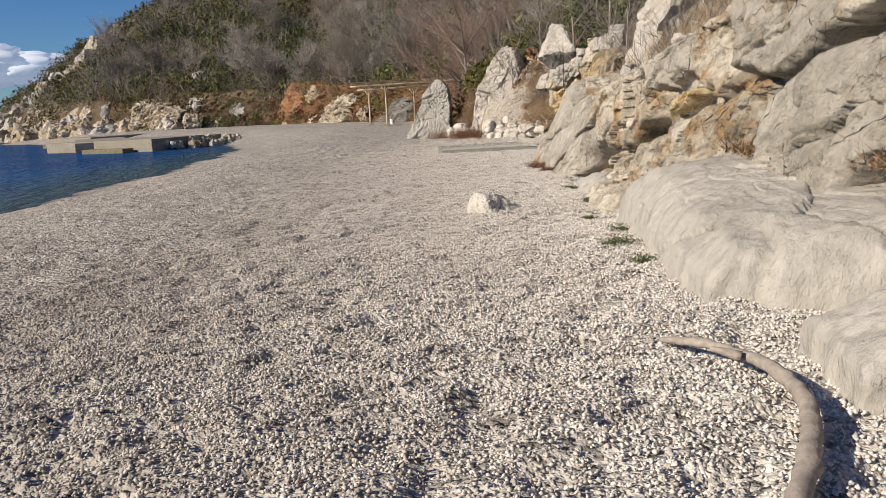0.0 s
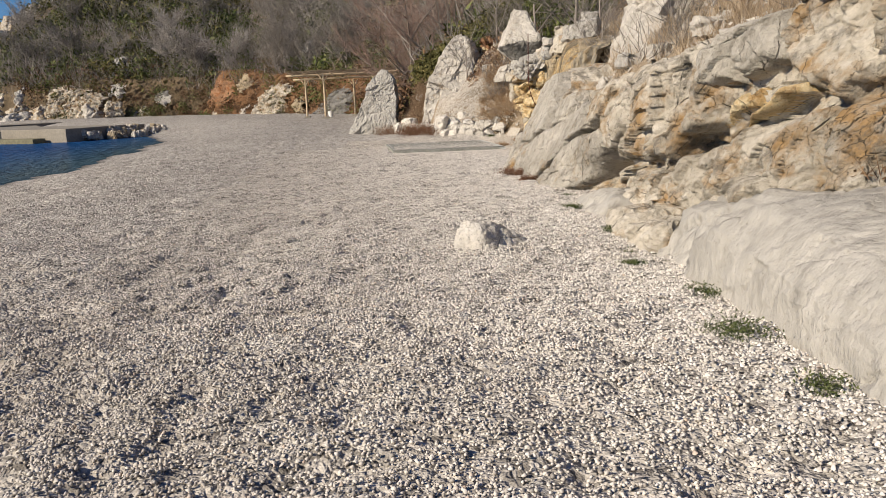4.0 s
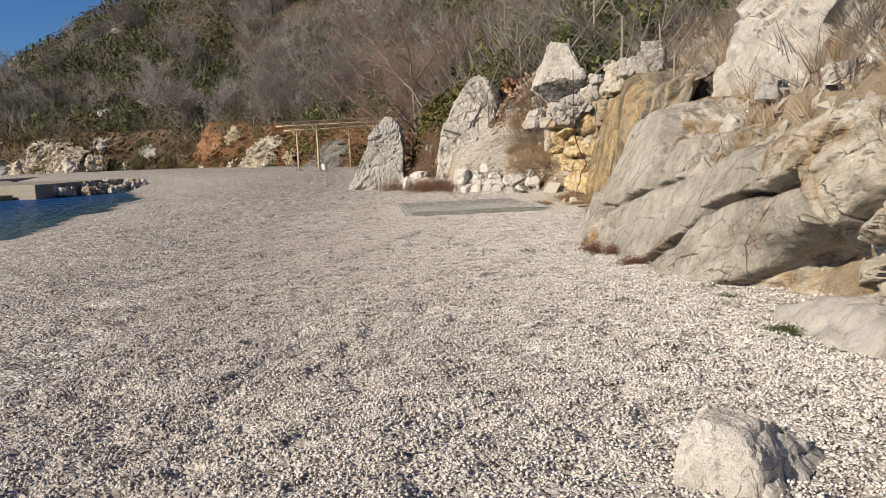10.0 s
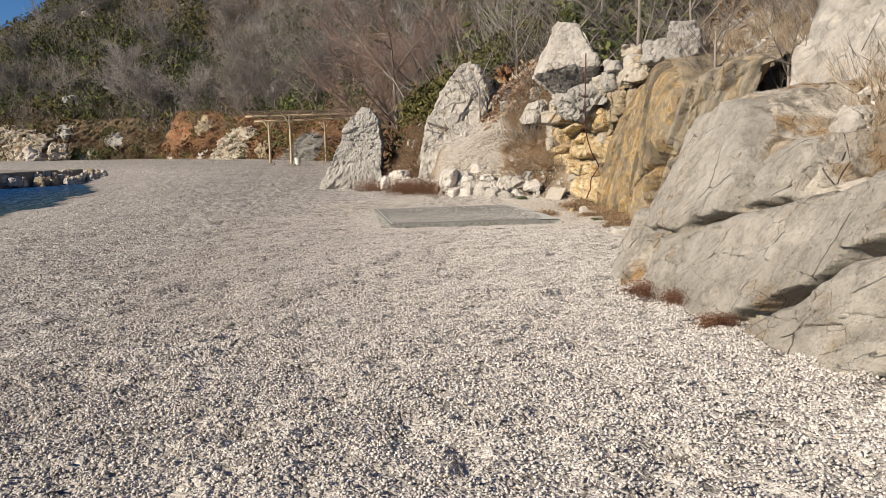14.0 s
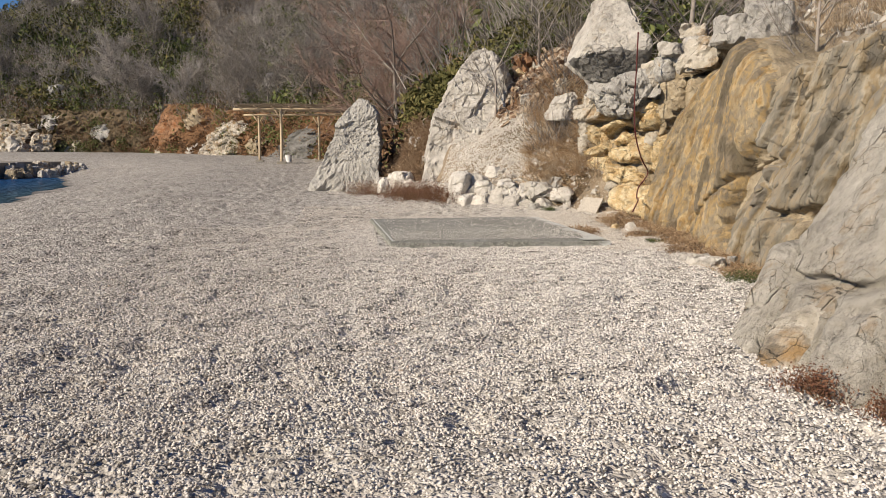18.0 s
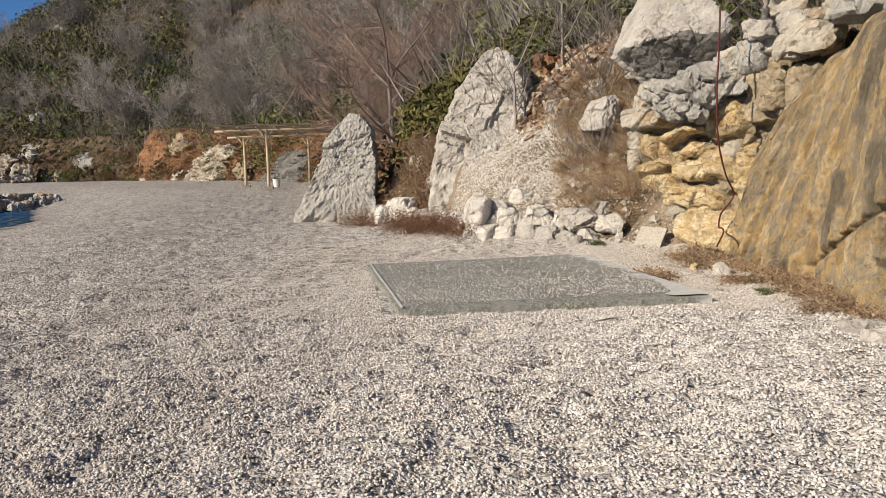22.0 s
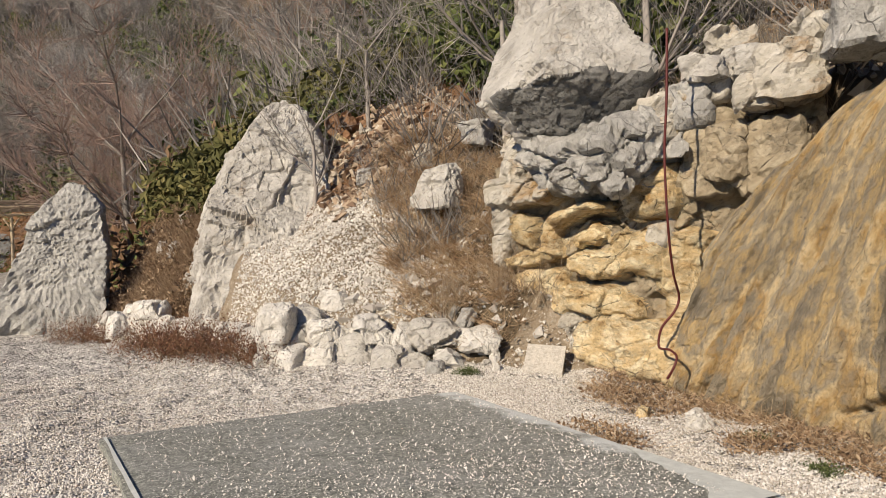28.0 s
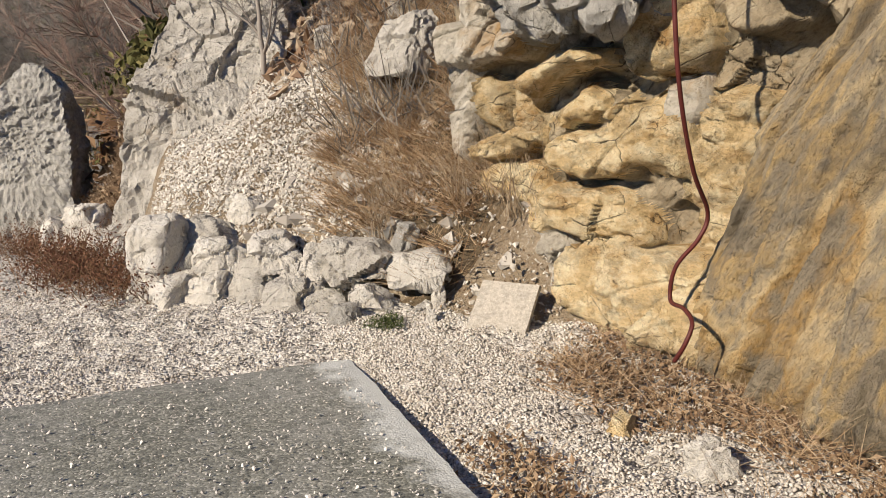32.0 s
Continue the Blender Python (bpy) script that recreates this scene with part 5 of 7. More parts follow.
major("slope_rock", "pointed grey white rock in the dry grass slope", 28, *box_rings((4.25, 6.35, 1.95), (0.6, 0.75, 0.7), 30, 0.5, (0.25, 0.1)), LIME_WHITE, 5)
courses("hollow_block", "broken rusty rock in the washed out red hollow", 9, (3.62, 9.35, 2.35), (0.88, -0.46, 0.02), (0.32, 0.45, 0.85), (-0.46, -0.88, 0.1), 2.3, 1.7, (0.10, 0.30), (0.15, 0.55), 0.28, (LIME_RED, LIME_RED, LIME_RED, LIME_OCHRE, LIME), 0.16, 3, group="red hollow blocks", skip=0.18)
for k, (x, y, z, s, h, m) in enumerate(((4.7, 7.7, 2.5, 0.6, 0.5, LIME), (5.3, 7.0, 3.0, 0.6, 0.4, LIME_GREY), (3.9, 8.0, 2.4, 0.3, 0.22, LIME_WHITE), (5.6, 6.2, 3.2, 0.6, 0.4, LIME), (1.6, 11.6, 1.7, 0.45, 0.3, LIME_WHITE), (1.9, 12.1, 2.1, 0.4, 0.3, LIME_WHITE), (2.2, 11.3, 2.2, 0.35, 0.25, LIME_WHITE), (1.5, 12.6, 1.9, 0.3, 0.2, LIME_WHITE))):
    major("slope_stone", "pale broken stone on the earth slope", 110 + k, *box_rings((x, y, min(z, hill_at(x, y) - 0.05)), (s, s * 0.9, h), 35 * k, 0.75), m, 4)

# stones of the low dry edging: x, y, foot, length, depth, height, turn
EDGE_NEAR = [(2.05, 5.75, -0.02, 0.50, 0.40, 0.50, 20), (2.35, 5.52, 0.0, 0.45, 0.35, 0.34, -30), (2.62, 5.28, 0.0, 0.52, 0.40, 0.36, -45), (2.20, 5.88, 0.36, 0.55, 0.35, 0.30, -40), (2.50, 5.66, 0.30, 0.62, 0.40, 0.28, -35),
             (2.30, 6.05, 0.60, 0.55, 0.30, 0.17, -50), (2.78, 5.48, 0.30, 0.26, 0.20, 0.22, 0), (1.92, 6.02, 0.05, 0.34, 0.50, 0.72, -20)]
EDGE_RIGHT = [(3.05, 4.75, 0.10, 0.60, 0.32, 0.30, -42), (3.52, 4.42, 0.16, 0.34, 0.30, 0.22, -40), (3.12, 4.92, 0.40, 0.40, 0.30, 0.30, -40), (3.46, 4.62, 0.42, 0.66, 0.36, 0.31, -42), (3.82, 4.36, 0.38, 0.50, 0.30, 0.17, -40),
              (2.92, 5.16, 0.40, 0.36, 0.30, 0.28, -20), (3.30, 4.42, 0.02, 0.20, 0.20, 0.20, 10), (3.78, 4.62, 0.55, 0.20, 0.18, 0.18, 0), (2.85, 6.15, 0.72, 0.50, 0.42, 0.30, 15), (3.75, 4.15, 0.10, 0.26, 0.2, 0.15, 30)]
EDGE_FAR = [(0.50, 10.1, 0.0, 0.50, 0.40, 0.50, 10), (0.78, 9.60, 0.0, 0.45, 0.40, 0.40, 60), (0.35, 10.7, 0.0, 0.40, 0.35, 0.45, 25), (0.95, 9.10, 0.0, 0.48, 0.40, 0.42, -30), (0.90, 9.90, 0.30, 0.50, 0.40, 0.34, 0),
            (1.18, 8.65, 0.05, 0.52, 0.40, 0.45, -50), (1.36, 8.10, 0.05, 0.50, 0.42, 0.40, 15), (1.60, 7.20, 0.0, 0.50, 0.40, 0.42, -20), (1.76, 6.60, 0.0, 0.46, 0.40, 0.40, 35), (0.2, 11.2, 0.0, 0.36, 0.3, 0.3, 0), (0.62, 10.4, 0.36, 0.3, 0.3, 0.22, 40)]
for k, (x, y, z, sx, sy, h, yaw) in enumerate(EDGE_NEAR + EDGE_RIGHT + EDGE_FAR):
    rng = np.random.default_rng(200 + k)
    z += max(0.0, float(beach_z(np.array([x]), np.array([y]))[0]) - 0.1) if y > 6.4 else 0.0
    z += rng.normal(0, 0.04)
    v, f = rock(200 + k, *box_rings((x, y, z - 0.07), (sx * rng.uniform(1.0, 1.3), sy * 1.2, h * rng.uniform(0.7, 1.05) + 0.06), yaw + rng.normal(0, 24), rng.uniform(0.45, 0.85), rng.normal(0, 0.08, 2)), 5, facets=16, keep=0.66, rough=0.03, chunks=((1.4, 0.06), (5.0, 0.022)))
    stand_rock("wall_stone", "rough white stone of a low dry stone edging", v, f, LIME_GREY if k in (3, 15) else (LIME_BRIGHT, LIME_BRIGHT, LIME_WHITE)[k % 3], False, "dry stone edging", "stone")

# single stones on the beach
v, f = hull_rock(301, ([(0.36, -14.72, -0.06), (0.72, -15.02, -0.06), (1.30, -14.58, -0.06), (0.72, -14.18, -0.06)], [(0.38, -14.70, 0.12), (0.66, -14.94, 0.14), (1.12, -14.60, 0.10), (0.72, -14.26, 0.10)],
                      [(0.50, -14.68, 0.27), (0.68, -14.80, 0.26), (0.90, -14.62, 0.21), (0.70, -14.42, 0.24)]), 5, facets=9, keep=0.9, rough=0.02, chunks=((3.0, 0.02), (8.0, 0.012)))
stand_rock("beach_stone", "large rough white stone half sunk in the shingle", v, f, LIME_BRIGHT, True, "", "stone")
for k, (x, y, s, h, m, lab) in enumerate(((4.22, 1.43, 0.18, 0.16, LIME_BRIGHT, "white stone among dry leaves near the slab"), (4.14, 2.01, 0.25, 0.15, LIME_OCHRE, "brown stone on white gravel beside the slab"),
                                          (3.88, 4.15, 0.12, 0.20, LIME_BRIGHT, "small upright white stone in the earth"), (3.2, 4.25, 0.22, 0.14, LIME_GREY, "grey stone below the dry edging"), (4.3, 4.15, 0.16, 0.10, LIME_WHITE, "small pale stone in the grass"))):
    z = float(beach_z(np.array([x]), np.array([y]))[0])
    v, f = rock(310 + k, *box_rings((x, y, z - 0.02), (s, s * 0.8, h), 40 * k, 0.7), 3, rough=0.02)
    stand_rock("loose_stone", lab, v, f, m, True, "", "stone")
for k, (x, y, sx, sy, h, m) in enumerate(((3.85, -2.15, 0.46, 0.26, 0.13, LIME_BRIGHT), (3.95, -1.72, 0.40, 0.26, 0.11, LIME_WHITE), (4.25, -1.95, 0.2, 0.16, 0.1, LIME_GREY))):
    z = float(beach_z(np.array([x]), np.array([y]))[0])
    v, f = rock(320 + k, *box_rings((x, y, z - 0.02), (sx, sy, h), -8 * k, 0.94), 3, facets=3, rough=0.015, fine=0.004)
    stand_rock("stone_block", "squared pale stone block lying by the cliff foot", v, f, m, True, "", "stone")

# ---- far rocks at the foot of the wooded slope ----
def crag(seed, x, y, z, sx, sy, h, mat, label, yaw=33.0, top=0.7, name="crag"):
    v, f = rock(seed, *box_rings((x, y, z), (sx, sy, h), yaw, top), 4, facets=14, keep=0.66, rough=0.14, grain=0.6, chunks=((0.45, 0.45), (1.2, 0.20), (3.5, 0.07)), fine=0.03)
    return stand_rock(name, label, v, f, mat)


for k, (x, y, z, sx, sy, h, m, lab) in enumerate((
        (-34.5, 82.0, -0.3, 2.8, 2.4, 2.5, LIME, "round pale boulder on the far end of the beach"),
        (-38.6, 86.5, -0.1, 3.0, 2.5, 1.9, LIME_WHITE, "white fallen rocks at the slope foot"),
        (-13.8, 66, -0.1, 1.6, 1.6, 1.2, LIME_WHITE, "white boulder at the slope foot"))):
    crag(400 + k, x, y, z, sx, sy, h, m, lab, 20 + 15 * k)
for k, (x, y, sx, sy, h, m, lab) in enumerate((
        (-35.5, 91, 3.4, 3, 3.4, LIME_GREY, "grey crag among shrubs"), (-7, 68, 4.2, 3.0, 2.6, LIME_GREY, "grey crag among the bare trees"), (-4.5, 66, 3.0, 2.6, 2.2, LIME_GREY, "grey crag among the bare trees"),
        (-41, 119, 5, 3, 3.0, LIME_WHITE, "white outcrop in the scrub"), (-44, 117, 4, 3, 2.6, LIME, "white outcrop in the scrub"), (-38.5, 121, 3, 2.5, 2.4, LIME_WHITE, "white outcrop in the scrub"))):
    crag(420 + k, x, y, hill_at(x, y) - 0.55 * h, sx, sy, h * 1.25, m, lab, 25 * k, 0.6)
# pale rock ribs running up to the ridge
rng = np.random.default_rng(9)
for k in range(15):
    t = k / 14
    x, y = -83 + 20 * t + rng.normal(0, 1.2), 128 + 12 * t + rng.normal(0, 1.5)
    s = rng.uniform(2.5, 5.5)
    crag(470 + k, x, y, hill_at(x, y) - 1.6, s * 1.3, s, rng.uniform(2.2, 3.4), (LIME_GREY, LIME, LIME_WHITE)[k % 3], "pale rock rib running up the headland", rng.uniform(20, 60), 0.55)
# earth banks with bare rock faces between scrub and beach
def far_bank(name, label, seed, a, b, foot, crest, stones, ground):
    a, b = np.array([*a, foot]), np.array([*b, foot])
    d = (b - a) / np.linalg.norm(b - a)
    relief(name, label, seed, a - np.array([-d[1], d[0], 0]) * -0.2, d, (-d[1], d[0], 0), (-0.3, float(np.linalg.norm(b - a)) + 0.3), crest, lambda u, v: 0.45 * v + 0.25 * np.sin(u * 0.9 + seed), stones, ground, 0.13, -0.3, 0.45, 0.35, fine=0.03)


far_bank("earth_bank", "brown earth bank with a grey rock face behind the pergola", 801, (0.2, 42), (-8, 58), -0.1, lambda u: np.interp(u, [-1, 6, 12, 19], [3.0, 3.9, 3.7, 4.2]),
         [("rock_face", [(7.0, -0.3), (7.2, 1.9), (9, 2.6), (11.5, 2.4), (13.5, 1.5), (14.2, -0.3)], 0.5, 0.6, 0.55, LIME_DARK), ("rock_face", brick(2.5, 0.6, 1.2, 0.9), 0.3, 0.4, 0.3, LIME_DARK)], RED_SOIL)
far_bank("earth_bank", "brown earth bank with white rock and bare rust red soil", 802, (-8, 58), (-22, 77), -0.1, lambda u: np.interp(u, [-1, 3, 12, 15, 24], [4.2, 4.5, 4.4, 5.2, 5.5]),
         [("rock_face", [(4.5, -0.3), (4.2, 2.2), (5.0, 3.4), (8, 3.2), (9.6, 2.4), (10.6, -0.3)], 0.6, 0.7, 0.5, LIME), ("rock_face", brick(0.6, 1.0, 1.3, 1.0), 0.3, 0.4, 0.4, LIME_BROWN), ("red_earth", [(18.6, 1.4), (18.2, 3.2), (19.5, 4.4), (23.4, 4.6), (23.5, 2.4), (21, 1.3)], 0.1, 0.5, 0.3, LIME_RED),
          ("rock_face", brick(13.2, 0.5, 0.5, 0.6), 0.3, 0.3, 0.3, LIME_WHITE), ("rock_face", brick(15.3, 3.6, 1.6, 0.9, 10), 0.2, 0.4, 0.4, LIME_BROWN), ("rock_face", brick(20.5, 0.3, 0.6, 0.4), 0.2, 0.3, 0.3, LIME)], RED_SOIL)
far_bank("earth_bank", "pale quarried rock faces in an earth bank above the quay", 803, (-22, 77), (-46, 90), -0.4, lambda u: np.interp(u, [-1, 12, 20, 28], [5.4, 5.2, 5.6, 5.8]),
         [("rock_face", [(14.5, 2.8), (14.3, 4.6), (16.5, 5.0), (17.5, 3.3)], 0.4, 0.5, 0.4, LIME_GREY), ("rock_face", [(17.6, -0.3), (17.3, 3.2), (20, 4.0), (23, 4.6), (26, 5.2), (28, 4.0), (28, -0.3)], 0.8, 0.8, 0.5, LIME),           ("rock_face", brick(10.5, 0.9, 1.0, 0.6), 0.3, 0.4, 0.4, LIME), ("rock_face", brick(7.5, 2.8, 1.4, 0.8), 0.2, 0.4, 0.4, LIME_GREY)], HILL_SOIL)
far_bank("sea_bank", "broken pale cliff of the headland rising from the sea", 804, (-46, 90), (-76, 116), -1.4, lambda u: np.interp(u, [-1, 10, 25, 41], [6.5, 7.0, 7.5, 7.0]),
         [("rock_face", brick(u0, v0, w0, h0, t0), 0.7, 0.7, 0.5, m0) for u0, v0, w0, h0, t0, m0 in ((3, 2.0, 2.6, 2.2, 5, LIME), (8, 2.4, 2.0, 2.6, -8, LIME_GREY), (12.5, 1.8, 2.2, 2.0, 10, LIME), (17, 2.6, 2.0, 2.6, 0, LIME), (21.5, 2.0, 2.2, 2.2, 12, LIME_GREY), (26, 2.8, 2.0, 2.6, -5, LIME), (31, 2.2, 2.5, 2.4, 6, LIME_GREY), (36, 2.5, 2.2, 2.6, 0, LIME), (14.5, 5.2, 1.5, 1.0, 20, LIME_GREY), (23, 5.6, 1.6, 0.9, -15, LIME))], LIME_BROWN)
tip = [(-49, 92), (-53, 93.5), (-57, 96), (-61, 100), (-65, 104), (-70, 109.5), (-75, 115), (-80, 120.5), (-85, 127), (-90, 133), (-95, 140), (-99, 145.5)]
for k, (x, y) in enumerate(tip):
    for row in range(3):
        s = rng.uniform(3.2, 5.6)
        crag(560 + 3 * k + row, x - 1.8 + row * 2.4 + rng.normal(0, 0.9), y - 1.6 + row * 1.9, (-1.7, -0.8, 1.4)[row], s * 1.2, s, rng.uniform(2.4, 3.6), (LIME_GREY, LIME, LIME, LIME, LIME_BROWN)[(k + 2 * row) % 5], "broken pale cliff block standing in the sea", rng.uniform(0, 90), 0.6, "sea_cliff")

# small rubble along the foot of the far slope and on the near slope
def scatter_stones(name, label, xs, ys, zs, sizes, mat, seed):
    """Many little angular stones as one mesh."""
    r = np.random.default_rng(seed)
    n = len(xs)
    corner = np.array([(1, 0, 0), (-1, 0, 0), (0, 1, 0), (0, -1, 0), (0, 0, 1), (0, 0, -1)], float)
    tri = np.array([(0, 2, 4), (2, 1, 4), (1, 3, 4), (3, 0, 4), (2, 0, 5), (1, 2, 5), (3, 1, 5), (0, 3, 5)])
    s = np.asarray(sizes)[:, None, None] * r.uniform(0.8, 1.3, (n, 1, 3)) * np.array([1.1, 1.0, 0.8])
    v = corner[None] * s * (1 + r.uniform(-0.2, 0.2, (n, 6, 3))) + r.normal(0, 0.22, (n, 6, 3)) * s
    a = r.uniform(0, 2 * np.pi, n)
    tilt = r.normal(0, 0.5, (n, 2))
    ca, sa = np.cos(a)[:, None], np.sin(a)[:, None]
    x, y = v[:, :, 0] * ca - v[:, :, 1] * sa, v[:, :, 0] * sa + v[:, :, 1] * ca
    z = v[:, :, 2] + x * tilt[:, :1] + y * tilt[:, 1:]
    out = np.stack([x + np.asarray(xs)[:, None], y + np.asarray(ys)[:, None], z + np.asarray(zs)[:, None]], -1)
    f = (tri[None] + 6 * np.arange(n)[:, None, None]).reshape(-1, 3)
    return tagged(put(name, mesh_of(name, out.reshape(-1, 3), f), mat), label, "stones", kind="stuff")


def on_hill(n, x0, x1, y0, y1, dmin, dmax, seed):
    r = np.random.default_rng(seed)
    x, y = r.uniform(x0, x1, n), r.uniform(y0, y1, n)
    z, d = hill_z(x, y)
    k = (d > dmin) & (d < dmax)
    return x[k], y[k], z[k]


STONE_PALE = island_material("pale rubble", [(0.30, 0.27, 0.23), (0.44, 0.41, 0.36), (0.60, 0.57, 0.51)])
x, y, z = on_hill(6500, 2.6, 9, -18, 6, 0.15, 5, 31)
scatter_stones("slope_rubble", "broken pale stones strewn over the earth slope", x, y, z, np.random.default_rng(1).uniform(0.02, 0.11, len(x)) ** 1.0, STONE_PALE, 2)
FAN_GRAVEL = island_material("pale fan gravel", [(0.46, 0.42, 0.36), (0.62, 0.58, 0.51), (0.78, 0.74, 0.67)])
x, y, z = on_hill(46000, 1.3, 4.4, 4.2, 9, 0.05, 2.8, 32)
k = (np.hypot((x - 2.75) / 1.45, (y - 6.4) / 2.1) < 1) & (np.random.default_rng(8).random(len(x)) < np.where((x - 2.9) * 0.9 - (y - 6.4) * 0.25 > 0.75, 0.35, 1.0))
scatter_stones("gravel_fan", "fan of pale gravel spilling down between grass and crag", x[k], y[k], z[k] + 0.01, np.random.default_rng(2).uniform(0.07, 0.145, k.sum()) ** 2, FAN_GRAVEL, 3)
RUST_STONE = island_material("rusty rubble", [(0.14, 0.09, 0.06), (0.27, 0.18, 0.115), (0.40, 0.31, 0.21), (0.52, 0.46, 0.37)])
x, y, z = on_hill(2600, 3.2, 5.8, 7.3, 10.2, 0.8, 5.0, 36)
scatter_stones("hollow_rubble", "rusty broken stones in the washed out hollow", x, y, z, np.random.default_rng(6).uniform(0.13, 0.30, len(x)) ** 2, RUST_STONE, 6)
x, y, z = on_hill(1500, -40, 4, 12, 90, -0.2, 3.5, 33)
scatter_stones("foot_rubble", "pale rubble along the foot of the wooded slope", x, y, z, np.random.default_rng(3).uniform(0.06, 0.35, len(x)), STONE_PALE, 4)

# ---- shingle, stone by stone along the walk ----
def pebbles(n, x0, x1, y0, y1, lo, hi, seed, keep=None, mat=PEBBLE, label="loose angular grey and white beach pebbles", whole=True):
    """Loose stones lying on the beach as one mesh: squat five-sided stones."""
    r = np.random.default_rng(seed)
    x, y = r.uniform(x0, x1, n), r.uniform(y0, y1, n)
    d, _ = side_of(FOOT[:, :2], x, y)
    k = (d < -0.05) & ~((x > -0.15) & (x < 3.30 - 0.045 * y) & (y > -0.10 - 0.04 * x) & (y < 3.55))
    if keep:
        k &= keep(x, y, r)
    x, y = x[k], y[k]
    n = len(x)
    s = lo + (hi - lo) * r.random(n) ** 1.6
    a = r.uniform(0, 2 * np.pi, n)[:, None] + np.arange(5)[None] * 1.2566 + r.normal(0, 0.20, (n, 5))
    rad = s[:, None] * r.uniform(0.72, 1.12, (n, 5))
    z = beach_z(x, y) + s * r.uniform(-0.30, 0.45, n)
    lean = r.normal(0, 0.30, (n, 2))
    dx, dy = rad * np.cos(a), rad * np.sin(a)
    ring = np.stack([x[:, None] + dx, y[:, None] + dy, z[:, None] + dx * lean[:, :1] + dy * lean[:, 1:] + (0.35 if whole else -0.05) * s[:, None]], -1)
    peak = np.stack([x + r.normal(0, 0.25, n) * s, y + r.normal(0, 0.25, n) * s, z + s * r.uniform(0.95, 1.3, n)], -1)
    root = np.stack([x, y, z - 0.55 * s], -1)
    v = np.concatenate([ring, peak[:, None], root[:, None]][:3 if whole else 2], 1)
    f = np.array([(0, 1, 5), (1, 2, 5), (2, 3, 5), (3, 4, 5), (4, 0, 5), (1, 0, 6), (2, 1, 6), (3, 2, 6), (4, 3, 6), (0, 4, 6)][:10 if whole else 5])[None] + (7 if whole else 6) * np.arange(n)[:, None, None]
    ob = put("shingle_stones", mesh_of("shingle_stones", v.reshape(-1, 3), f.reshape(-1, 3), True), mat)
    return tagged(ob, label, "pebbles", kind="stuff")


pebbles(300000, -3.4, 2.5, -24.0, 3.0, 0.0065, 0.0145, 13, lambda x, y, r: r.random(len(x)) < 1.25 * np.exp(-np.maximum(0, np.abs(x + 0.5) - 1.1) / 1.5))
pebbles(60000, -8.0, 4.2, -24.5, 10.0, 0.008, 0.017, 14, lambda x, y, r: r.random(len(x)) < np.minimum(1, 0.25 + np.abs(x + 0.5) / 2.5), whole=False)
pebbles(105000, 1.0, 4.5, -24.5, 0.5, 0.008, 0.0165, 17, lambda x, y, r: r.random(len(x)) < 0.25 + 0.75 * smooth(0.8, 2.2, x), whole=False)
GRAVEL_WHITE = island_material("white gravel", [(0.30, 0.265, 0.22), (0.50, 0.455, 0.395), (0.64, 0.60, 0.535), (0.78, 0.745, 0.685)])
pebbles(42000, 3.0, 5.0, -0.6, 4.2, 0.005, 0.013, 15, None, GRAVEL_WHITE, "white gravel beside the concrete slab")
pebbles(34000, -1.6, 4.7, 2.4, 7.5, 0.006, 0.014, 16, None, GRAVEL_WHITE, "pale fine gravel behind the concrete slab")

# ---- concrete slab ----
slab = thing("concrete_slab", (0, 0, 0), "worn grey concrete slab with pale broken edges set in the shingle", "slab")
sc = np.array([(0, -0.08), (3.27, -0.22), (3.11, 3.61), (-0.18, 3.52)])
bm = bmesh.new()
N = 26
grid = {}
for i in range(N + 1):
    for j in range(N + 1):
        u, w = i / N, j / N
        p = sc[0] * (1 - u) * (1 - w) + sc[1] * u * (1 - w) + sc[2] * u * w + sc[3] * (1 - u) * w
        rim = min(u, 1 - u, w, 1 - w)
        e = Vector((p[0] * 1.7, p[1] * 1.7, 3.1))
        jag = 0.025 * noise.noise(e * 3) if rim == 0 else 0
        grid[i, j] = bm.verts.new((p[0] + jag, p[1] + jag, 0.022 + 0.008 * noise.noise(e) - (0.012 if rim == 0 else 0)))
for i in range(N):
    for j in range(N):
        bm.faces.new((grid[i, j], grid[i + 1, j], grid[i + 1, j + 1], grid[i, j + 1]))
rimline = [grid[i, 0] for i in range(N)] + [grid[N, j] for j in range(N)] + [grid[i, N] for i in range(N, 0, -1)] + [grid[0, j] for j in range(N, 0, -1)]
low = [bm.verts.new((q.co.x, q.co.y, -0.16)) for q in rimline]
for a in range(len(rimline)):
    b = (a + 1) % len(rimline)
    bm.faces.new((rimline[b], rimline[a], low[a], low[b]))
part("slab_body", bm, SLAB, slab)
for nm, pts, seed in (("pale_rim", [(0.01, -0.06), (0.055, -0.06), (-0.13, 3.42), (-0.17, 3.46)], 3), ("pale_rim", [(2.70, -0.16), (3.25, -0.19), (3.19, 1.10), (3.15, 1.10)], 5)):
    bm = bmesh.new()
    M = 22
    rows = []
    for i in range(M + 1):
        t = i / M
        a = Vector(pts[0]).lerp(Vector(pts[3]), t)
        b = Vector(pts[1]).lerp(Vector(pts[2]), t)
        wob = 0.35 + 0.65 * (0.5 + 0.5 * noise.noise(Vector((t * 6.0, seed, 0))))
        a = b.lerp(a, wob)
        rows.append((bm.verts.new((a.x, a.y, 0.0305)), bm.verts.new((b.x, b.y, 0.0315))))
    for (a, b), (c, d2) in zip(rows[:-1], rows[1:]):
        bm.faces.new((a, b, d2, c))
    part(nm, bm, PALE_EDGE, slab, "pale scoured strip of concrete")
rng = np.random.default_rng(14)
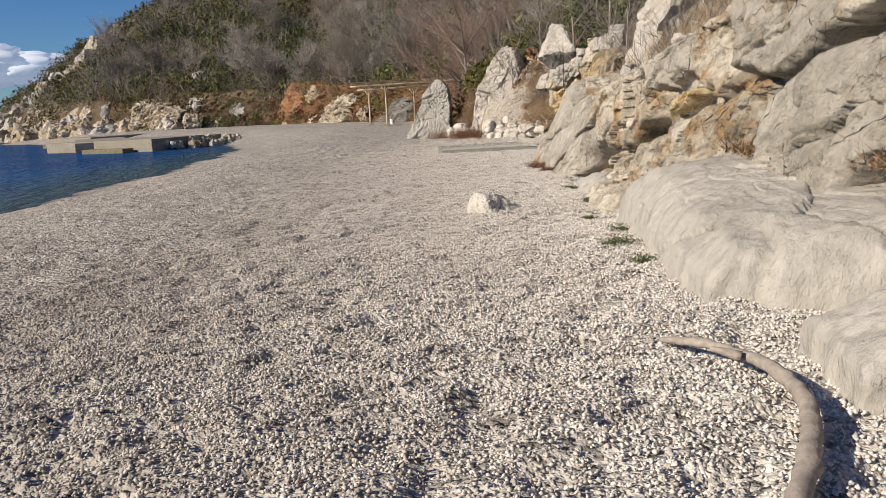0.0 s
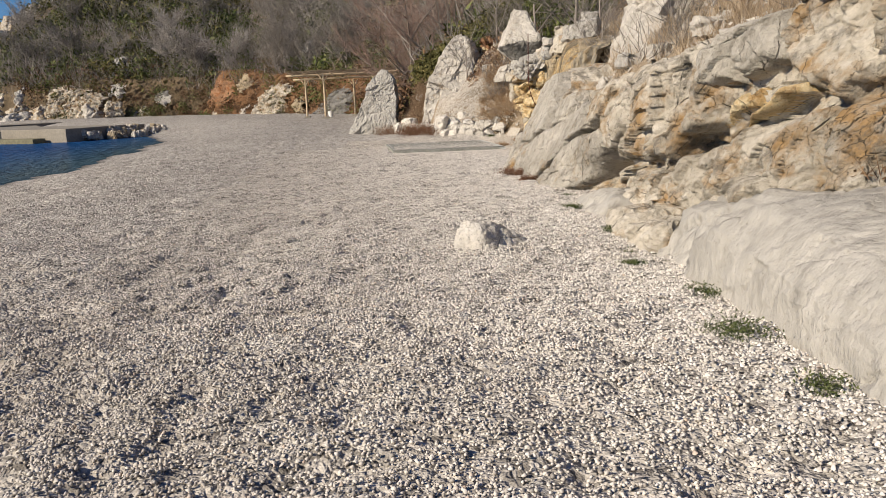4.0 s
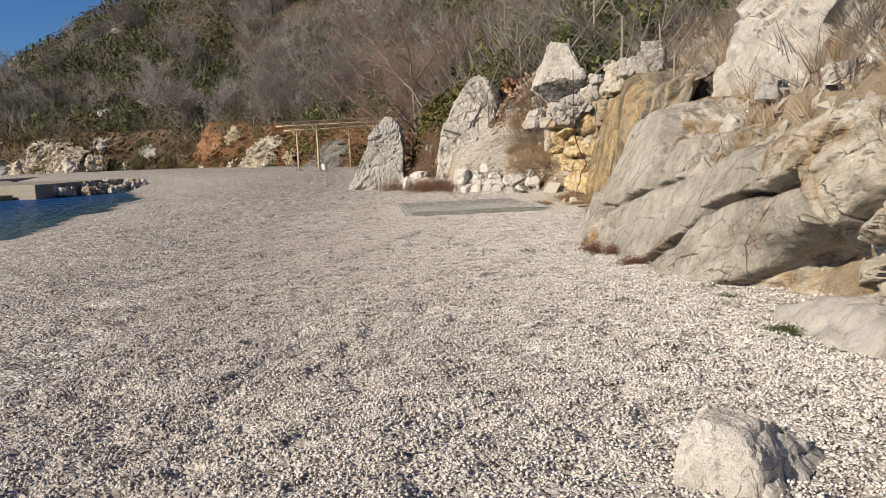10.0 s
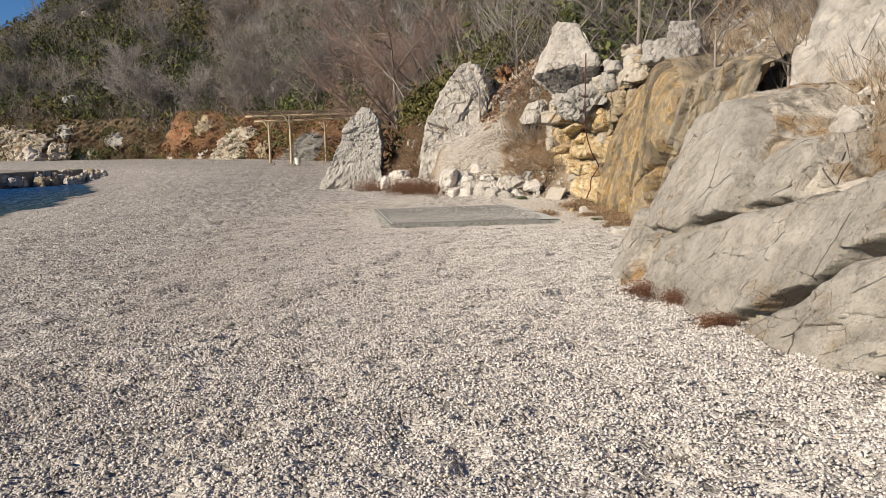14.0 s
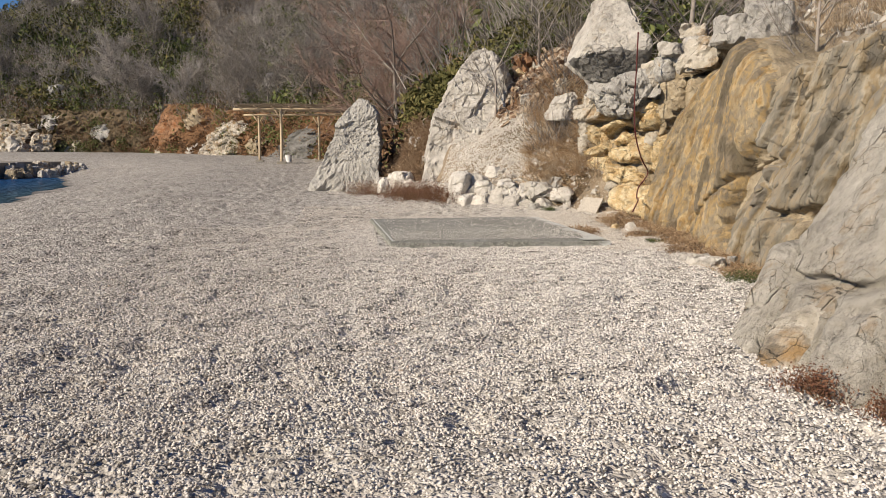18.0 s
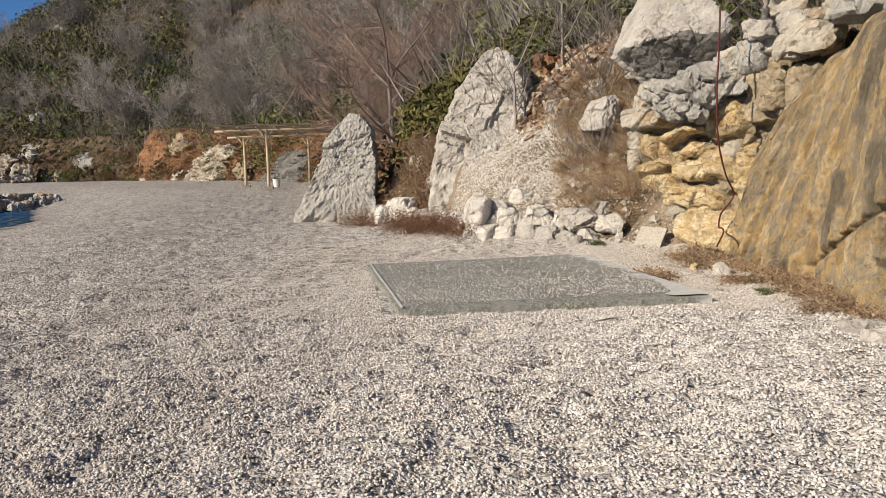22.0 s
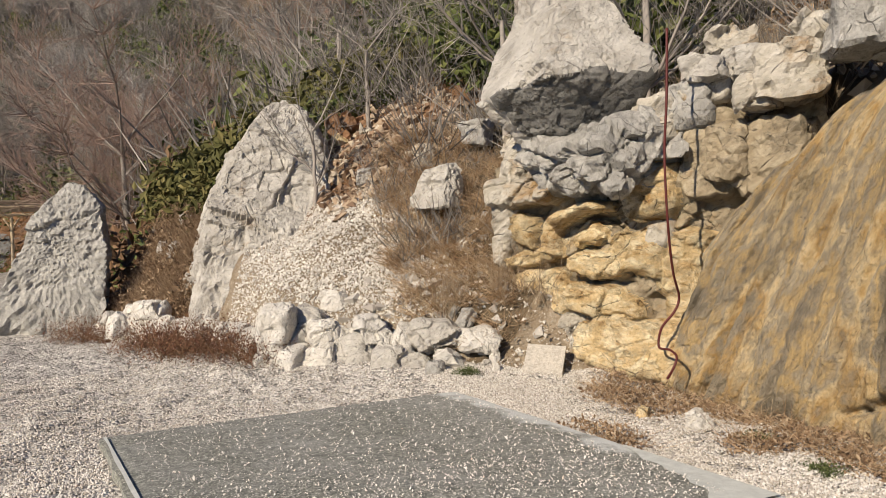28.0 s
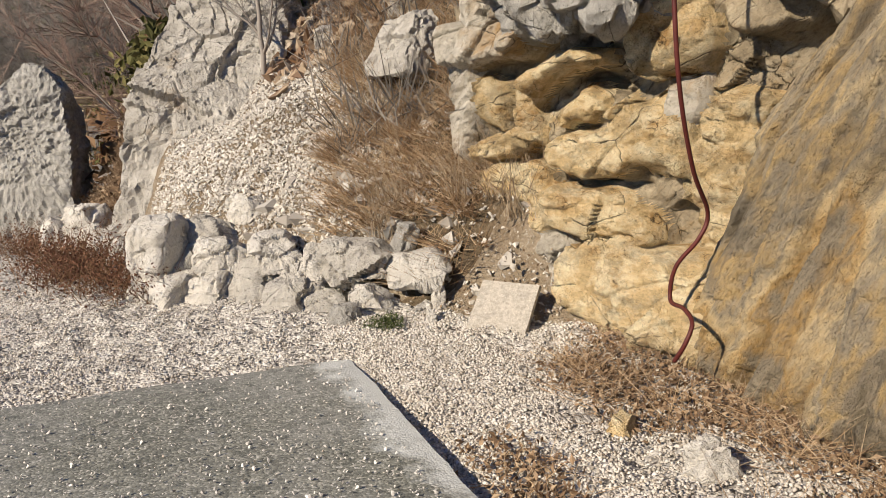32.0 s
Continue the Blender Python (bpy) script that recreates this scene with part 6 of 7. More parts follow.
sx, sy = rng.uniform(0.05, 3.05, 13000), rng.uniform(0.02, 3.5, 13000)
k = rng.random(13000) < 0.3 + 0.7 * np.exp(-((sy - 0.7) / 0.8) ** 2)
scatter_stones("slab_gravel", "white pebbles scattered over the concrete slab", sx[k], sy[k], np.full(k.sum(), 0.033), rng.uniform(0.04, 0.09, k.sum()) ** 2, PEBBLE, 15)

tile = thing("paving_tile", (4.18, 3.60, 0.20), "pale washed aggregate paving tile lying tilted by the cliff", "tile")
_e1, _e2 = Vector((0.304, -0.29, -0.02)).normalized(), Vector((0.20, 0.175, 0.25)).normalized()
tile.rotation_euler = Matrix((_e1, _e1.cross(_e2).normalized().cross(_e1), _e1.cross(_e2).normalized())).transposed().to_euler()
part("tile_body", box_bm((0.42, 0.42, 0.04), (0, 0, 0), 0.005), PAVER, tile)


# ---- tubes and branches ----
def tube(points, radii, sides=8):
    """Verts and faces of a round tube through points."""
    pts = np.asarray(points, float)
    r = np.broadcast_to(np.asarray(radii, float), (len(pts),))
    tang = np.gradient(pts, axis=0)
    tang /= np.linalg.norm(tang, axis=1, keepdims=True) + 1e-9
    ref = np.array([0.31, 0.17, 0.93]) if abs(tang[:, 2]).mean() < 0.8 else np.array([1.0, 0.2, 0.1])
    a = np.cross(tang, ref)
    a /= np.linalg.norm(a, axis=1, keepdims=True) + 1e-9
    b = np.cross(tang, a)
    ang = np.linspace(0, 2 * np.pi, sides, endpoint=False)
    v = pts[:, None] + r[:, None, None] * (np.cos(ang)[None, :, None] * a[:, None] + np.sin(ang)[None, :, None] * b[:, None])
    n = len(pts)
    i, j = np.meshgrid(np.arange(n - 1), np.arange(sides), indexing="ij")
    k = (j + 1) % sides
    f = np.stack([i * sides + j, i * sides + k, (i + 1) * sides + k, (i + 1) * sides + j], -1).reshape(-1, 4)
    v = np.r_[v.reshape(-1, 3), pts[:1], pts[-1:]]
    c0, c1 = n * sides, n * sides + 1
    j = np.arange(sides)
    caps = np.r_[np.c_[np.full(sides, c0), (j + 1) % sides, j, j], np.c_[np.full(sides, c1), (n - 1) * sides + j, (n - 1) * sides + (j + 1) % sides, (n - 1) * sides + (j + 1) % sides]]
    return v, f, caps


def tube_mesh(name, points, radii, sides=8):
    v, f, caps = tube(points, radii, sides)
    bm = bmesh.new()
    vs = [bm.verts.new(p) for p in v]
    for q in f:
        bm.faces.new([vs[i] for i in q]).smooth = True
    for q in caps:
        bm.faces.new([vs[q[0]], vs[q[1]], vs[q[2]]])
    me = bpy.data.meshes.new(name)
    bm.to_mesh(me)
    bm.free()
    return me


def bend(points, n=24):
    """A smooth run of n points through a few given ones."""
    p = np.asarray(points, float)
    t = np.linspace(0, len(p) - 1, n)
    out = []
    for s in t:
        i = min(int(s), len(p) - 2)
        u = s - i
        a, b, c, d4 = p[max(i - 1, 0)], p[i], p[i + 1], p[min(i + 2, len(p) - 1)]
        out.append(0.5 * (2 * b + (c - a) * u + (2 * a - 5 * b + 4 * c - d4) * u**2 + (3 * b - a - 3 * c + d4) * u**3))
    return np.array(out)


def spikes(base, way, length, width):
    """Verts and faces of thin three-sided spikes."""
    n = len(base)
    way = way / (np.linalg.norm(way, axis=1, keepdims=True) + 1e-9)
    ref = np.where(np.abs(way[:, 2:]) > 0.8, np.array([[1.0, 0, 0]]), np.array([[0, 0, 1.0]]))
    a = np.cross(way, ref)
    a /= np.linalg.norm(a, axis=1, keepdims=True) + 1e-9
    b = np.cross(way, a)
    w = np.broadcast_to(np.asarray(width, float), (n,))[:, None]
    ln = np.broadcast_to(np.asarray(length, float), (n,))[:, None]
    v = np.stack([base + a * w, base + (-0.5 * a + 0.87 * b) * w, base + (-0.5 * a - 0.87 * b) * w, base + way * ln], 1)
    f = np.array([(0, 1, 3), (1, 2, 3), (2, 0, 3)])[None] + 4 * np.arange(n)[:, None, None]
    return v.reshape(-1, 3), f.reshape(-1, 3)


def leaves(centre, size, r):
    """Verts and faces of small folded leaves, each two triangles."""
    n = len(centre)
    a = r.normal(size=(n, 3))
    a /= np.linalg.norm(a, axis=1, keepdims=True)
    b = np.cross(a, r.normal(size=(n, 3)))
    b /= np.linalg.norm(b, axis=1, keepdims=True)
    s = np.broadcast_to(np.asarray(size, float), (n,))[:, None]
    up = np.cross(a, b)
    v = np.stack([centre - a * s, centre + b * s * 0.45 + up * s * 0.15, centre + a * s, centre - b * s * 0.45 + up * s * 0.15], 1)
    f = np.array([(0, 1, 2), (0, 2, 3)])[None] + 4 * np.arange(n)[:, None, None]
    return v.reshape(-1, 3), f.reshape(-1, 3)


def join(pieces):
    v, f, off = [], [], 0
    for a, b in pieces:
        v.append(a)
        f.append(b + off)
        off += len(a)
    return np.concatenate(v), np.concatenate(f)


def bare_crown(seed, height, spread, limbs=7, twigs=5, up=0.9, fine=7, thick=1.0):
    """A leafless tree: verts and faces of its trunk with limbs, and of its crown of twigs."""
    r = np.random.default_rng(seed)
    wood, base, way, ln, wd = [], [], [], [], []
    p = np.array([0.0, 0, -0.15])
    trunk = [p]
    for _ in range(6):
        p = p + np.array([r.normal(0, 0.05), r.normal(0, 0.05), 1]) * height * 0.09
        trunk.append(p)
    r0 = 0.015 * height
    wood.append(tube(trunk, np.linspace(r0, r0 * 0.6, 7), 7)[:2])
    for i in range(limbs):
        t0 = trunk[r.integers(1, 7)]
        az = 2 * np.pi * (i / limbs) + r.normal(0, 0.4)
        dr = np.array([math.cos(az) * spread, math.sin(az) * spread, up * r.uniform(0.7, 1.2)])
        dr /= np.linalg.norm(dr)
        length = height * r.uniform(0.45, 0.7)
        pts = [t0]
        q = t0
        for s in range(6):
            dr = dr + r.normal(0, 0.13, 3) + np.array([0, 0, 0.05])
            dr /= np.linalg.norm(dr)
            q = q + dr * length / 6
            pts.append(q)
        rl = r0 * r.uniform(0.35, 0.5)
        wood.append(tube(pts, np.linspace(rl, rl * 0.2, 7), 5)[:2])
        for s in range(1, 7):
            for _ in range(twigs):
                d2 = dr * 0.6 + r.normal(0, 0.6, 3) + np.array([0, 0, 0.25])
                d2 /= np.linalg.norm(d2)
                l2 = height * r.uniform(0.14, 0.28)
                b0 = np.array(pts[s])
                base.append(b0), way.append(d2), ln.append(l2), wd.append(0.0018 * height * thick)
                for _ in range(fine):
                    u = r.uniform(0.2, 0.9)
                    d3 = d2 + r.normal(0, 0.5, 3)
                    base.append(b0 + d2 * l2 * u), way.append(d3), ln.append(l2 * r.uniform(0.3, 0.6)), wd.append(0.0009 * height * thick)
    return join(wood), spikes(np.array(base), np.array(way), np.array(ln), np.array(wd))


def tree(seed, at, height, spread, mat, label, **kw):
    (wv, wf), (tv, tf) = bare_crown(seed, height, spread, **kw)
    ob = thing("bare_tree", at, label, "tree")
    put("trunk", mesh_of("trunk", wv, wf, True), BARK, ob)
    put("crown", mesh_of("crown", tv, tf), mat, ob)
    return ob

# ---- trees and scrub ----
STRAW = island_material("brown straw", [(0.22, 0.16, 0.10), (0.38, 0.29, 0.19), (0.54, 0.43, 0.30), (0.66, 0.56, 0.42)])
STRAW_WARM = island_material("warm brown straw", [(0.22, 0.13, 0.07), (0.38, 0.25, 0.14), (0.55, 0.41, 0.25), (0.64, 0.52, 0.36)])
BRUSH = island_material("brown brush", [(0.085, 0.05, 0.028), (0.17, 0.10, 0.055), (0.29, 0.19, 0.11)])
OLIVE = island_material("olive scrub leaves", [(0.06, 0.06, 0.02), (0.11, 0.105, 0.035), (0.19, 0.16, 0.06)], 0.7)
TREES = [(41, 1.8, 24.5, 8.0, 1.1, TWIG_RED, "bare rosy grey tree above the leaning rock"), (42, 7.5, 22, 6.5, 0.9, TWIG_RED, "bare rosy grey tree on the slope"), (43, 3.5, 30, 6.0, 0.8, TWIG_RED, "bare rosy tree on the slope"),
         (44, -3.5, 56, 7.5, 0.6, TWIG, "bare grey tree behind the pergola"), (45, -7.5, 62, 7.0, 0.6, TWIG, "bare grey tree at the slope foot"), (46, -10.5, 66, 7.5, 0.7, TWIG, "tall bare grey tree on the slope"),
         (47, 5, 40, 7, 0.8, TWIG, "bare grey tree on the slope"), (48, 0, 54, 8, 0.7, TWIG, "bare grey tree on the slope"), (49, 9, 30, 7, 0.8, TWIG, "bare grey tree on the slope"), (50, 11, 20, 6.5, 0.8, TWIG, "bare grey tree on the slope")]
for seed, x, y, h, spread, mat, lab in TREES:
    tree(seed, (x, y, hill_at(x, y) - 0.1), h, spread, mat, lab, limbs=16 if seed in (41, 44, 46) else 10, twigs=8 if seed in (41, 44, 46) else 5, fine=9 if seed in (41, 44, 46) else 6)
for seed, x, y, h, spread, lab in ((61, 3.15, 8.25, 2.4, 0.8, "thin bare sapling growing beside the white crag"), (62, 5.6, 6.6, 4.0, 1.2, "bare crooked tree above the red hollow"), (63, 6.6, 4.6, 4.5, 1.1, "bare crooked tree behind the perched boulder"),
                                   (64, 4.6, 9.6, 3.0, 1.0, "bare bush above the white crag"), (65, 5.2, -4.6, 1.8, 0.7, "leafless thorny shrub by the upper slab"), (66, 6.0, -0.8, 2.2, 0.9, "leafless shrub above the fluted rock"), (67, 6.6, 1.6, 2.6, 0.9, "leafless shrub over the cliff"),
                                   (68, 6.5, -3.2, 2.4, 0.8, "leafless shrub above the slab rock"), (69, 6.8, 8.2, 4.5, 1.0, "bare grey tree above the hollow"), (70, 5.0, 12.5, 4.0, 0.9, "bare grey tree above the crag"), (71, 7.5, 11.5, 5.0, 0.9, "bare grey tree on the slope"), (72, 8.5, 5.2, 5.0, 0.9, "bare grey tree on the slope")):
    tree(seed, (x, y, hill_at(x, y) - 0.05), h, spread, TWIG, lab, limbs=7, twigs=4, fine=4)

# bare trees in clumps over the far slope
r = np.random.default_rng(150)
proto = []
for k in range(4):
    proto.append(tree(160 + k, (-12 - 6 * k, 70 + 7 * k, hill_at(-12 - 6 * k, 70 + 7 * k) - 0.1), 6.0, (0.8, 1.1, 0.6, 0.9)[k], TWIG_PALE if k % 2 else TWIG, "bare grey tree in the scrub of the far slope", limbs=12, twigs=6, fine=6, thick=2.0))
    tagged(proto[-1], group="bare trees on the slope")
n_made = 0
while n_made < 66:
    x, y = r.uniform(-60, 16), r.uniform(34, 125)
    z, d = hill_z(np.array([x]), np.array([y]))
    if 2.5 < d[0] < 42:
        k = r.uniform(0.7, 1.25)
        copy_thing(proto[r.integers(4)], pose(x, y, float(z[0]) - 0.15, 0, 0, r.uniform(0, 360)) @ Matrix.Diagonal((k, k, k * r.uniform(0.85, 1.1), 1)))
        n_made += 1


def bank_scrub(name, label, a, b, n, high, seed, mat, size=(0.5, 1.3), per=70):
    """Bushes that grow on a bank's face, as one mesh of leaves."""
    r = np.random.default_rng(seed)
    a, b = np.array([*a, 0.0]), np.array([*b, 0.0])
    d = (b - a) / np.linalg.norm(b - a)
    u, t = r.uniform(0, np.linalg.norm(b - a), n), r.random(n) ** 1.5 * high
    k = fbm(np.c_[u * 0.35, t * 0.6, u * 0], 3, seed) > -0.1
    u, t = u[k], t[k]
    c = a + d * u[:, None] + np.array([-d[1], d[0], 0]) * (0.35 - 0.45 * t)[:, None] + np.array([0, 0, 1.0]) * t[:, None]
    h = r.uniform(*size, len(c))
    p = c[:, None] + r.normal(0, 0.36, (len(c), per, 3)) * h[:, None, None] * np.array([1, 1, 0.8])
    p[..., 2] = np.maximum(p[..., 2], 0.0)
    v, f = leaves(p.reshape(-1, 3), np.repeat(h, per) * r.uniform(0.05, 0.12, len(c) * per), r)
    return tagged(put(name, mesh_of(name, v, f), mat), label, "scrub", kind="stuff")


BANKS = [((0.2, 42), (-8, 58)), ((-8, 58), (-22, 77)), ((-22, 77), (-46, 90)), ((-46, 90), (-76, 116))]
for k, (a, b) in enumerate(BANKS):
    bank_scrub("bank_scrub", "brown dry bushes growing on the earth bank", a, b, (110, 170, 170, 120)[k], 4.2, 900 + k, BRUSH)
    bank_scrub("bank_bushes", "dark green bushes growing on the earth bank", a, b, (50, 70, 130, 160)[k], 5.5, 920 + k, LEAF, (0.7, 1.7))


def scrub(name, label, n, region, drange, seed, mat, kind_leaf, height=(1.2, 2.6), per=60, clump=0.0, leaf=0.085):
    """Wild scrub over a stretch of hill as one mesh: bare sprays of twigs, or leafy clumps."""
    r = np.random.default_rng(seed)
    x0, x1, y0, y1 = region
    x, y = r.uniform(x0, x1, n), r.uniform(y0, y1, n)
    z, d = hill_z(x, y)
    k = (d > drange[0]) & (d < drange[1])
    if clump:
        k &= fbm(np.c_[x * 0.07, y * 0.07, np.full(n, 3.0)], 3, seed) > clump
    x, y, z = x[k], y[k], z[k]
    m = len(x)
    h = r.uniform(*height, m)
    c = np.stack([x, y, z], -1)
    if kind_leaf:
        u = r.normal(size=(m, per, 3))
        u /= np.linalg.norm(u, axis=2, keepdims=True)
        rad = r.uniform(0.45, 1.0, (m, per, 1)) ** 0.5
        lump = 1 + 0.35 * np.sin(u[..., :1] * 5 + r.uniform(0, 6, (m, 1, 1))) * np.cos(u[..., 1:2] * 4 + r.uniform(0, 6, (m, 1, 1)))
        p = c[:, None] + u * rad * lump * h[:, None, None] * np.array([0.55, 0.55, 0.5]) + np.array([0, 0, 0.42]) * h[:, None, None]
        v, f = leaves(p.reshape(-1, 3), np.repeat(h * leaf, per) * r.uniform(0.6, 1.3, m * per), r)
    else:
        way = r.normal(size=(m, per, 3)) * np.array([0.55, 0.55, 0.35]) + np.array([0, 0, 0.9])
        start = c[:, None] + r.normal(size=(m, per, 3)) * np.array([0.16, 0.16, 0.0]) * h[:, None, None] + way * r.uniform(0, 0.5, (m, per, 1)) * h[:, None, None] * 0.7
        ln = h[:, None] * r.uniform(0.25, 0.65, (m, per))
        v, f = spikes(start.reshape(-1, 3), way.reshape(-1, 3), ln.ravel(), np.repeat(h * 0.0075, per))
    return tagged(put(name, mesh_of(name, v, f), mat), label, "scrub", kind="stuff")


scrub("bare_scrub", "dense leafless grey scrub on the far slope", 7000, (-60, 16, 14, 130), (1.5, 55), 81, TWIG, False, (2.0, 4.4), 20)
scrub("bare_scrub", "leafless grey brown scrub on the headland ridge", 3600, (-104, -20, 90, 190), (1.5, 70), 82, TWIG, False, (1.8, 4.0), 18)
scrub("evergreen_scrub", "dark evergreen shrubs among the bare scrub", 6500, (-60, 14, 18, 130), (2.0, 50), 83, LEAF, True, (1.2, 3.0), 34, -0.15, 0.11)
scrub("evergreen_scrub", "olive green shrubs on the headland", 4600, (-104, -20, 85, 190), (0.6, 60), 84, OLIVE, True, (1.6, 3.6), 34, -0.15, 0.10)
scrub("brown_scrub", "low brown scrub along the slope foot", 13000, (-52, 6, 14, 100), (-0.2, 6.0), 85, BRUSH, True, (0.5, 1.7), 34, 0.0, 0.12)
scrub("foot_scrub", "dark green bushes along the slope foot", 3000, (-52, 4, 16, 100), (0.4, 6.0), 186, LEAF, True, (0.6, 1.8), 40, 0.05, 0.11)
scrub("olive_scrub", "olive green scrub patches on the slope", 3000, (-60, 14, 16, 130), (1.2, 45), 185, OLIVE, True, (0.8, 2.2), 50, -0.05)
scrub("rosy_scrub", "rosy leafless brush above the leaning rock", 260, (0, 10, 14, 34), (1.2, 7), 86, TWIG_RED, False, (0.7, 1.5), 60)
scrub("evergreen_bush", "low evergreen bushes above the crag", 170, (0.6, 7, 10.5, 16), (1.3, 5.0), 87, LEAF, True, (0.4, 1.0), 200, -0.3)
scrub("near_scrub", "tangle of bare twigs on top of the cliff", 260, (4.5, 13, -18, 14), (3.0, 9), 88, TWIG, False, (0.8, 2.2), 70)
scrub("near_evergreen", "evergreen shrubs on top of the cliff", 120, (5.5, 13, -2, 14), (3.2, 9), 89, LEAF, True, (0.8, 1.9), 240, -0.1)


scrub("dry_brush", "brown dry brush between the boulder and the crag", 420, (-0.2, 2.8, 9.4, 15), (0.0, 3.6), 187, LEAF_DRY, True, (0.2, 0.55), 90)
scrub("olive_bush", "olive green bushes above the crag", 640, (0.8, 6.5, 10.8, 18), (1.2, 6.0), 188, OLIVE, True, (0.5, 1.4), 110, -0.3)
scrub("evergreen_scrub", "dark evergreen shrubs between the bare trees", 2600, (-28, 14, 18, 95), (2.0, 34), 189, LEAF, True, (1.2, 2.8), 32, 0.02, 0.11)


def tufts(name, label, pts, mat, seed, blades=40, h=(0.15, 0.4), lean=0.5, width=0.0045, drop=0.0):
    r = np.random.default_rng(seed)
    c = np.asarray(pts, float)
    m = len(c)
    way = r.normal(size=(m, blades, 3)) * np.array([lean, lean, 0.15]) + np.array([-drop, -drop, 1.0 - drop])
    start = c[:, None] + r.normal(size=(m, blades, 3)) * np.array([0.06, 0.06, 0.01])
    v, f = spikes(start.reshape(-1, 3), way.reshape(-1, 3), r.uniform(*h, m * blades), width)
    return tagged(put(name, mesh_of(name, v, f), mat), label, "dry grass", kind="stuff")


x, y, z = on_hill(1000, 2.4, 5.4, 4.2, 7.9, 0.15, 4, 91)
k = (x - 2.9) * 0.9 + (y - 6.4) * -0.25 > 0.62
tufts("straw_grass", "long dry straw grass hanging down the slope", np.c_[x, y, z][k], STRAW_WARM, 92, 22, (0.15, 0.5), 0.8, 0.0036, 0.45)
x, y, z = on_hill(900, 0.0, 2.4, 9.8, 14.5, 0.05, 3.5, 93)
tufts("brown_stalks", "brown dry stalks between the boulder and the crag", np.c_[x, y, z], LEAF_DRY, 94, 40, (0.2, 0.55), 0.45)
x, y, z = on_hill(1500, 3.0, 9.5, -18, 5, 0.35, 5.5, 95)
tufts("straw_grass", "tufts of straw coloured grass over the rocks", np.c_[x, y, z], STRAW, 96, 30, (0.2, 0.6), 0.5, 0.0045)
scrub("slope_brush", "brown dry bushes on the rocky slope", 260, (3.6, 9.5, -17, 6), (0.9, 5.0), 195, LEAF_DRY, True, (0.3, 0.8), 130, -0.1)
scrub("slope_twigs", "thorny bare brush on the rocky slope", 420, (3.6, 9.5, -17, 8), (0.9, 5.0), 196, TWIG, False, (0.4, 1.2), 40, -0.1)
r = np.random.default_rng(97)
lx, ly = r.uniform(3.3, 5.1, 7500), r.uniform(-3.2, 4.4, 7500)
dd, _ = side_of(FOOT[:, :2], lx, ly)
_n = fbm(np.c_[lx, ly, lx * 0] * 1.3, 3, 3)
k = (lx > np.interp(ly, [-3.2, -0.6, 0.2, 1.6, 2.6, 3.4, 4.4], [4.1, 4.25, 4.15, 4.25, 4.25, 4.7, 4.9]) + 0.35 * _n) & (dd < 0.3) | (np.hypot((lx - 3.5) / 0.13, (ly - 1.75) / 0.5) < 1)
lx, ly = lx[k], ly[k]
lz = beach_z(lx, ly)
v, f = leaves(np.repeat(np.c_[lx, ly, lz + 0.02], 8, 0) + r.normal(0, 0.07, (len(lx) * 8, 3)) * np.array([1, 1, 0.3]), r.uniform(0.010, 0.028, len(lx) * 8), r)
foot_pts = np.c_[lx, ly, lz]
tagged(put("leaf_litter", mesh_of("leaf_litter", v, f), LEAF_DRY), "dry brown leaves and stalks heaped at the cliff foot", "leaf litter", kind="stuff")
hx2, hy2, hz2 = on_hill(900, 3.3, 5.2, 3.2, 6.6, -0.3, 1.4, 99)
v, f = leaves(np.repeat(np.c_[hx2, hy2, hz2 + 0.03], 7, 0) + r.normal(0, 0.07, (len(hx2) * 7, 3)) * np.array([1, 1, 0.35]), r.uniform(0.007, 0.017, len(hx2) * 7), r)
tagged(put("leaf_litter", mesh_of("leaf_litter", v, f), LEAF_DRY), "dry leaves strewn on the earth under the yellow cliff", "leaf litter", kind="stuff")
scatter_stones("earth_gravel", "pale gravel strewn on the earth under the yellow cliff", *(np.tile(a, 6) + r.normal(0, 0.06 if i < 2 else 0.004, len(a) * 6) for i, a in enumerate((hx2, hy2, hz2))), r.uniform(0.06, 0.15, len(hx2) * 6) ** 2, FAN_GRAVEL, 19)
# litter and broken bits lying along the back of the ledge
ly = r.uniform(-24, -17.2, 1500)
lx = 3.15 + 0.35 * r.random(1500) + 0.1 * np.sin(ly * 2.1)
lz = 0.90 + 0.25 * (lx - 3.15) + 0.03 * np.sin(ly * 3)
v, f = leaves(np.repeat(np.c_[lx, ly, lz], 5, 0) + r.normal(0, 0.07, (7500, 3)) * np.array([1, 1, 0.4]), 0.026, r)
tagged(put("leaf_litter", mesh_of("leaf_litter", v, f), LEAF_DRY), "brown litter gathered along the back of the ledge", "leaf litter", kind="stuff")
tufts("dry_stalks", "dry brown weeds along the back of the ledge", np.c_[lx, ly, lz][::22], BRUSH, 198, 10, (0.08, 0.3), 0.7, 0.004)
tufts("dry_stalks", "tangled dry stalks at the foot of the fluted rock", foot_pts[::7], STRAW_WARM, 98, 10, (0.12, 0.45), 2.2, 0.0022)
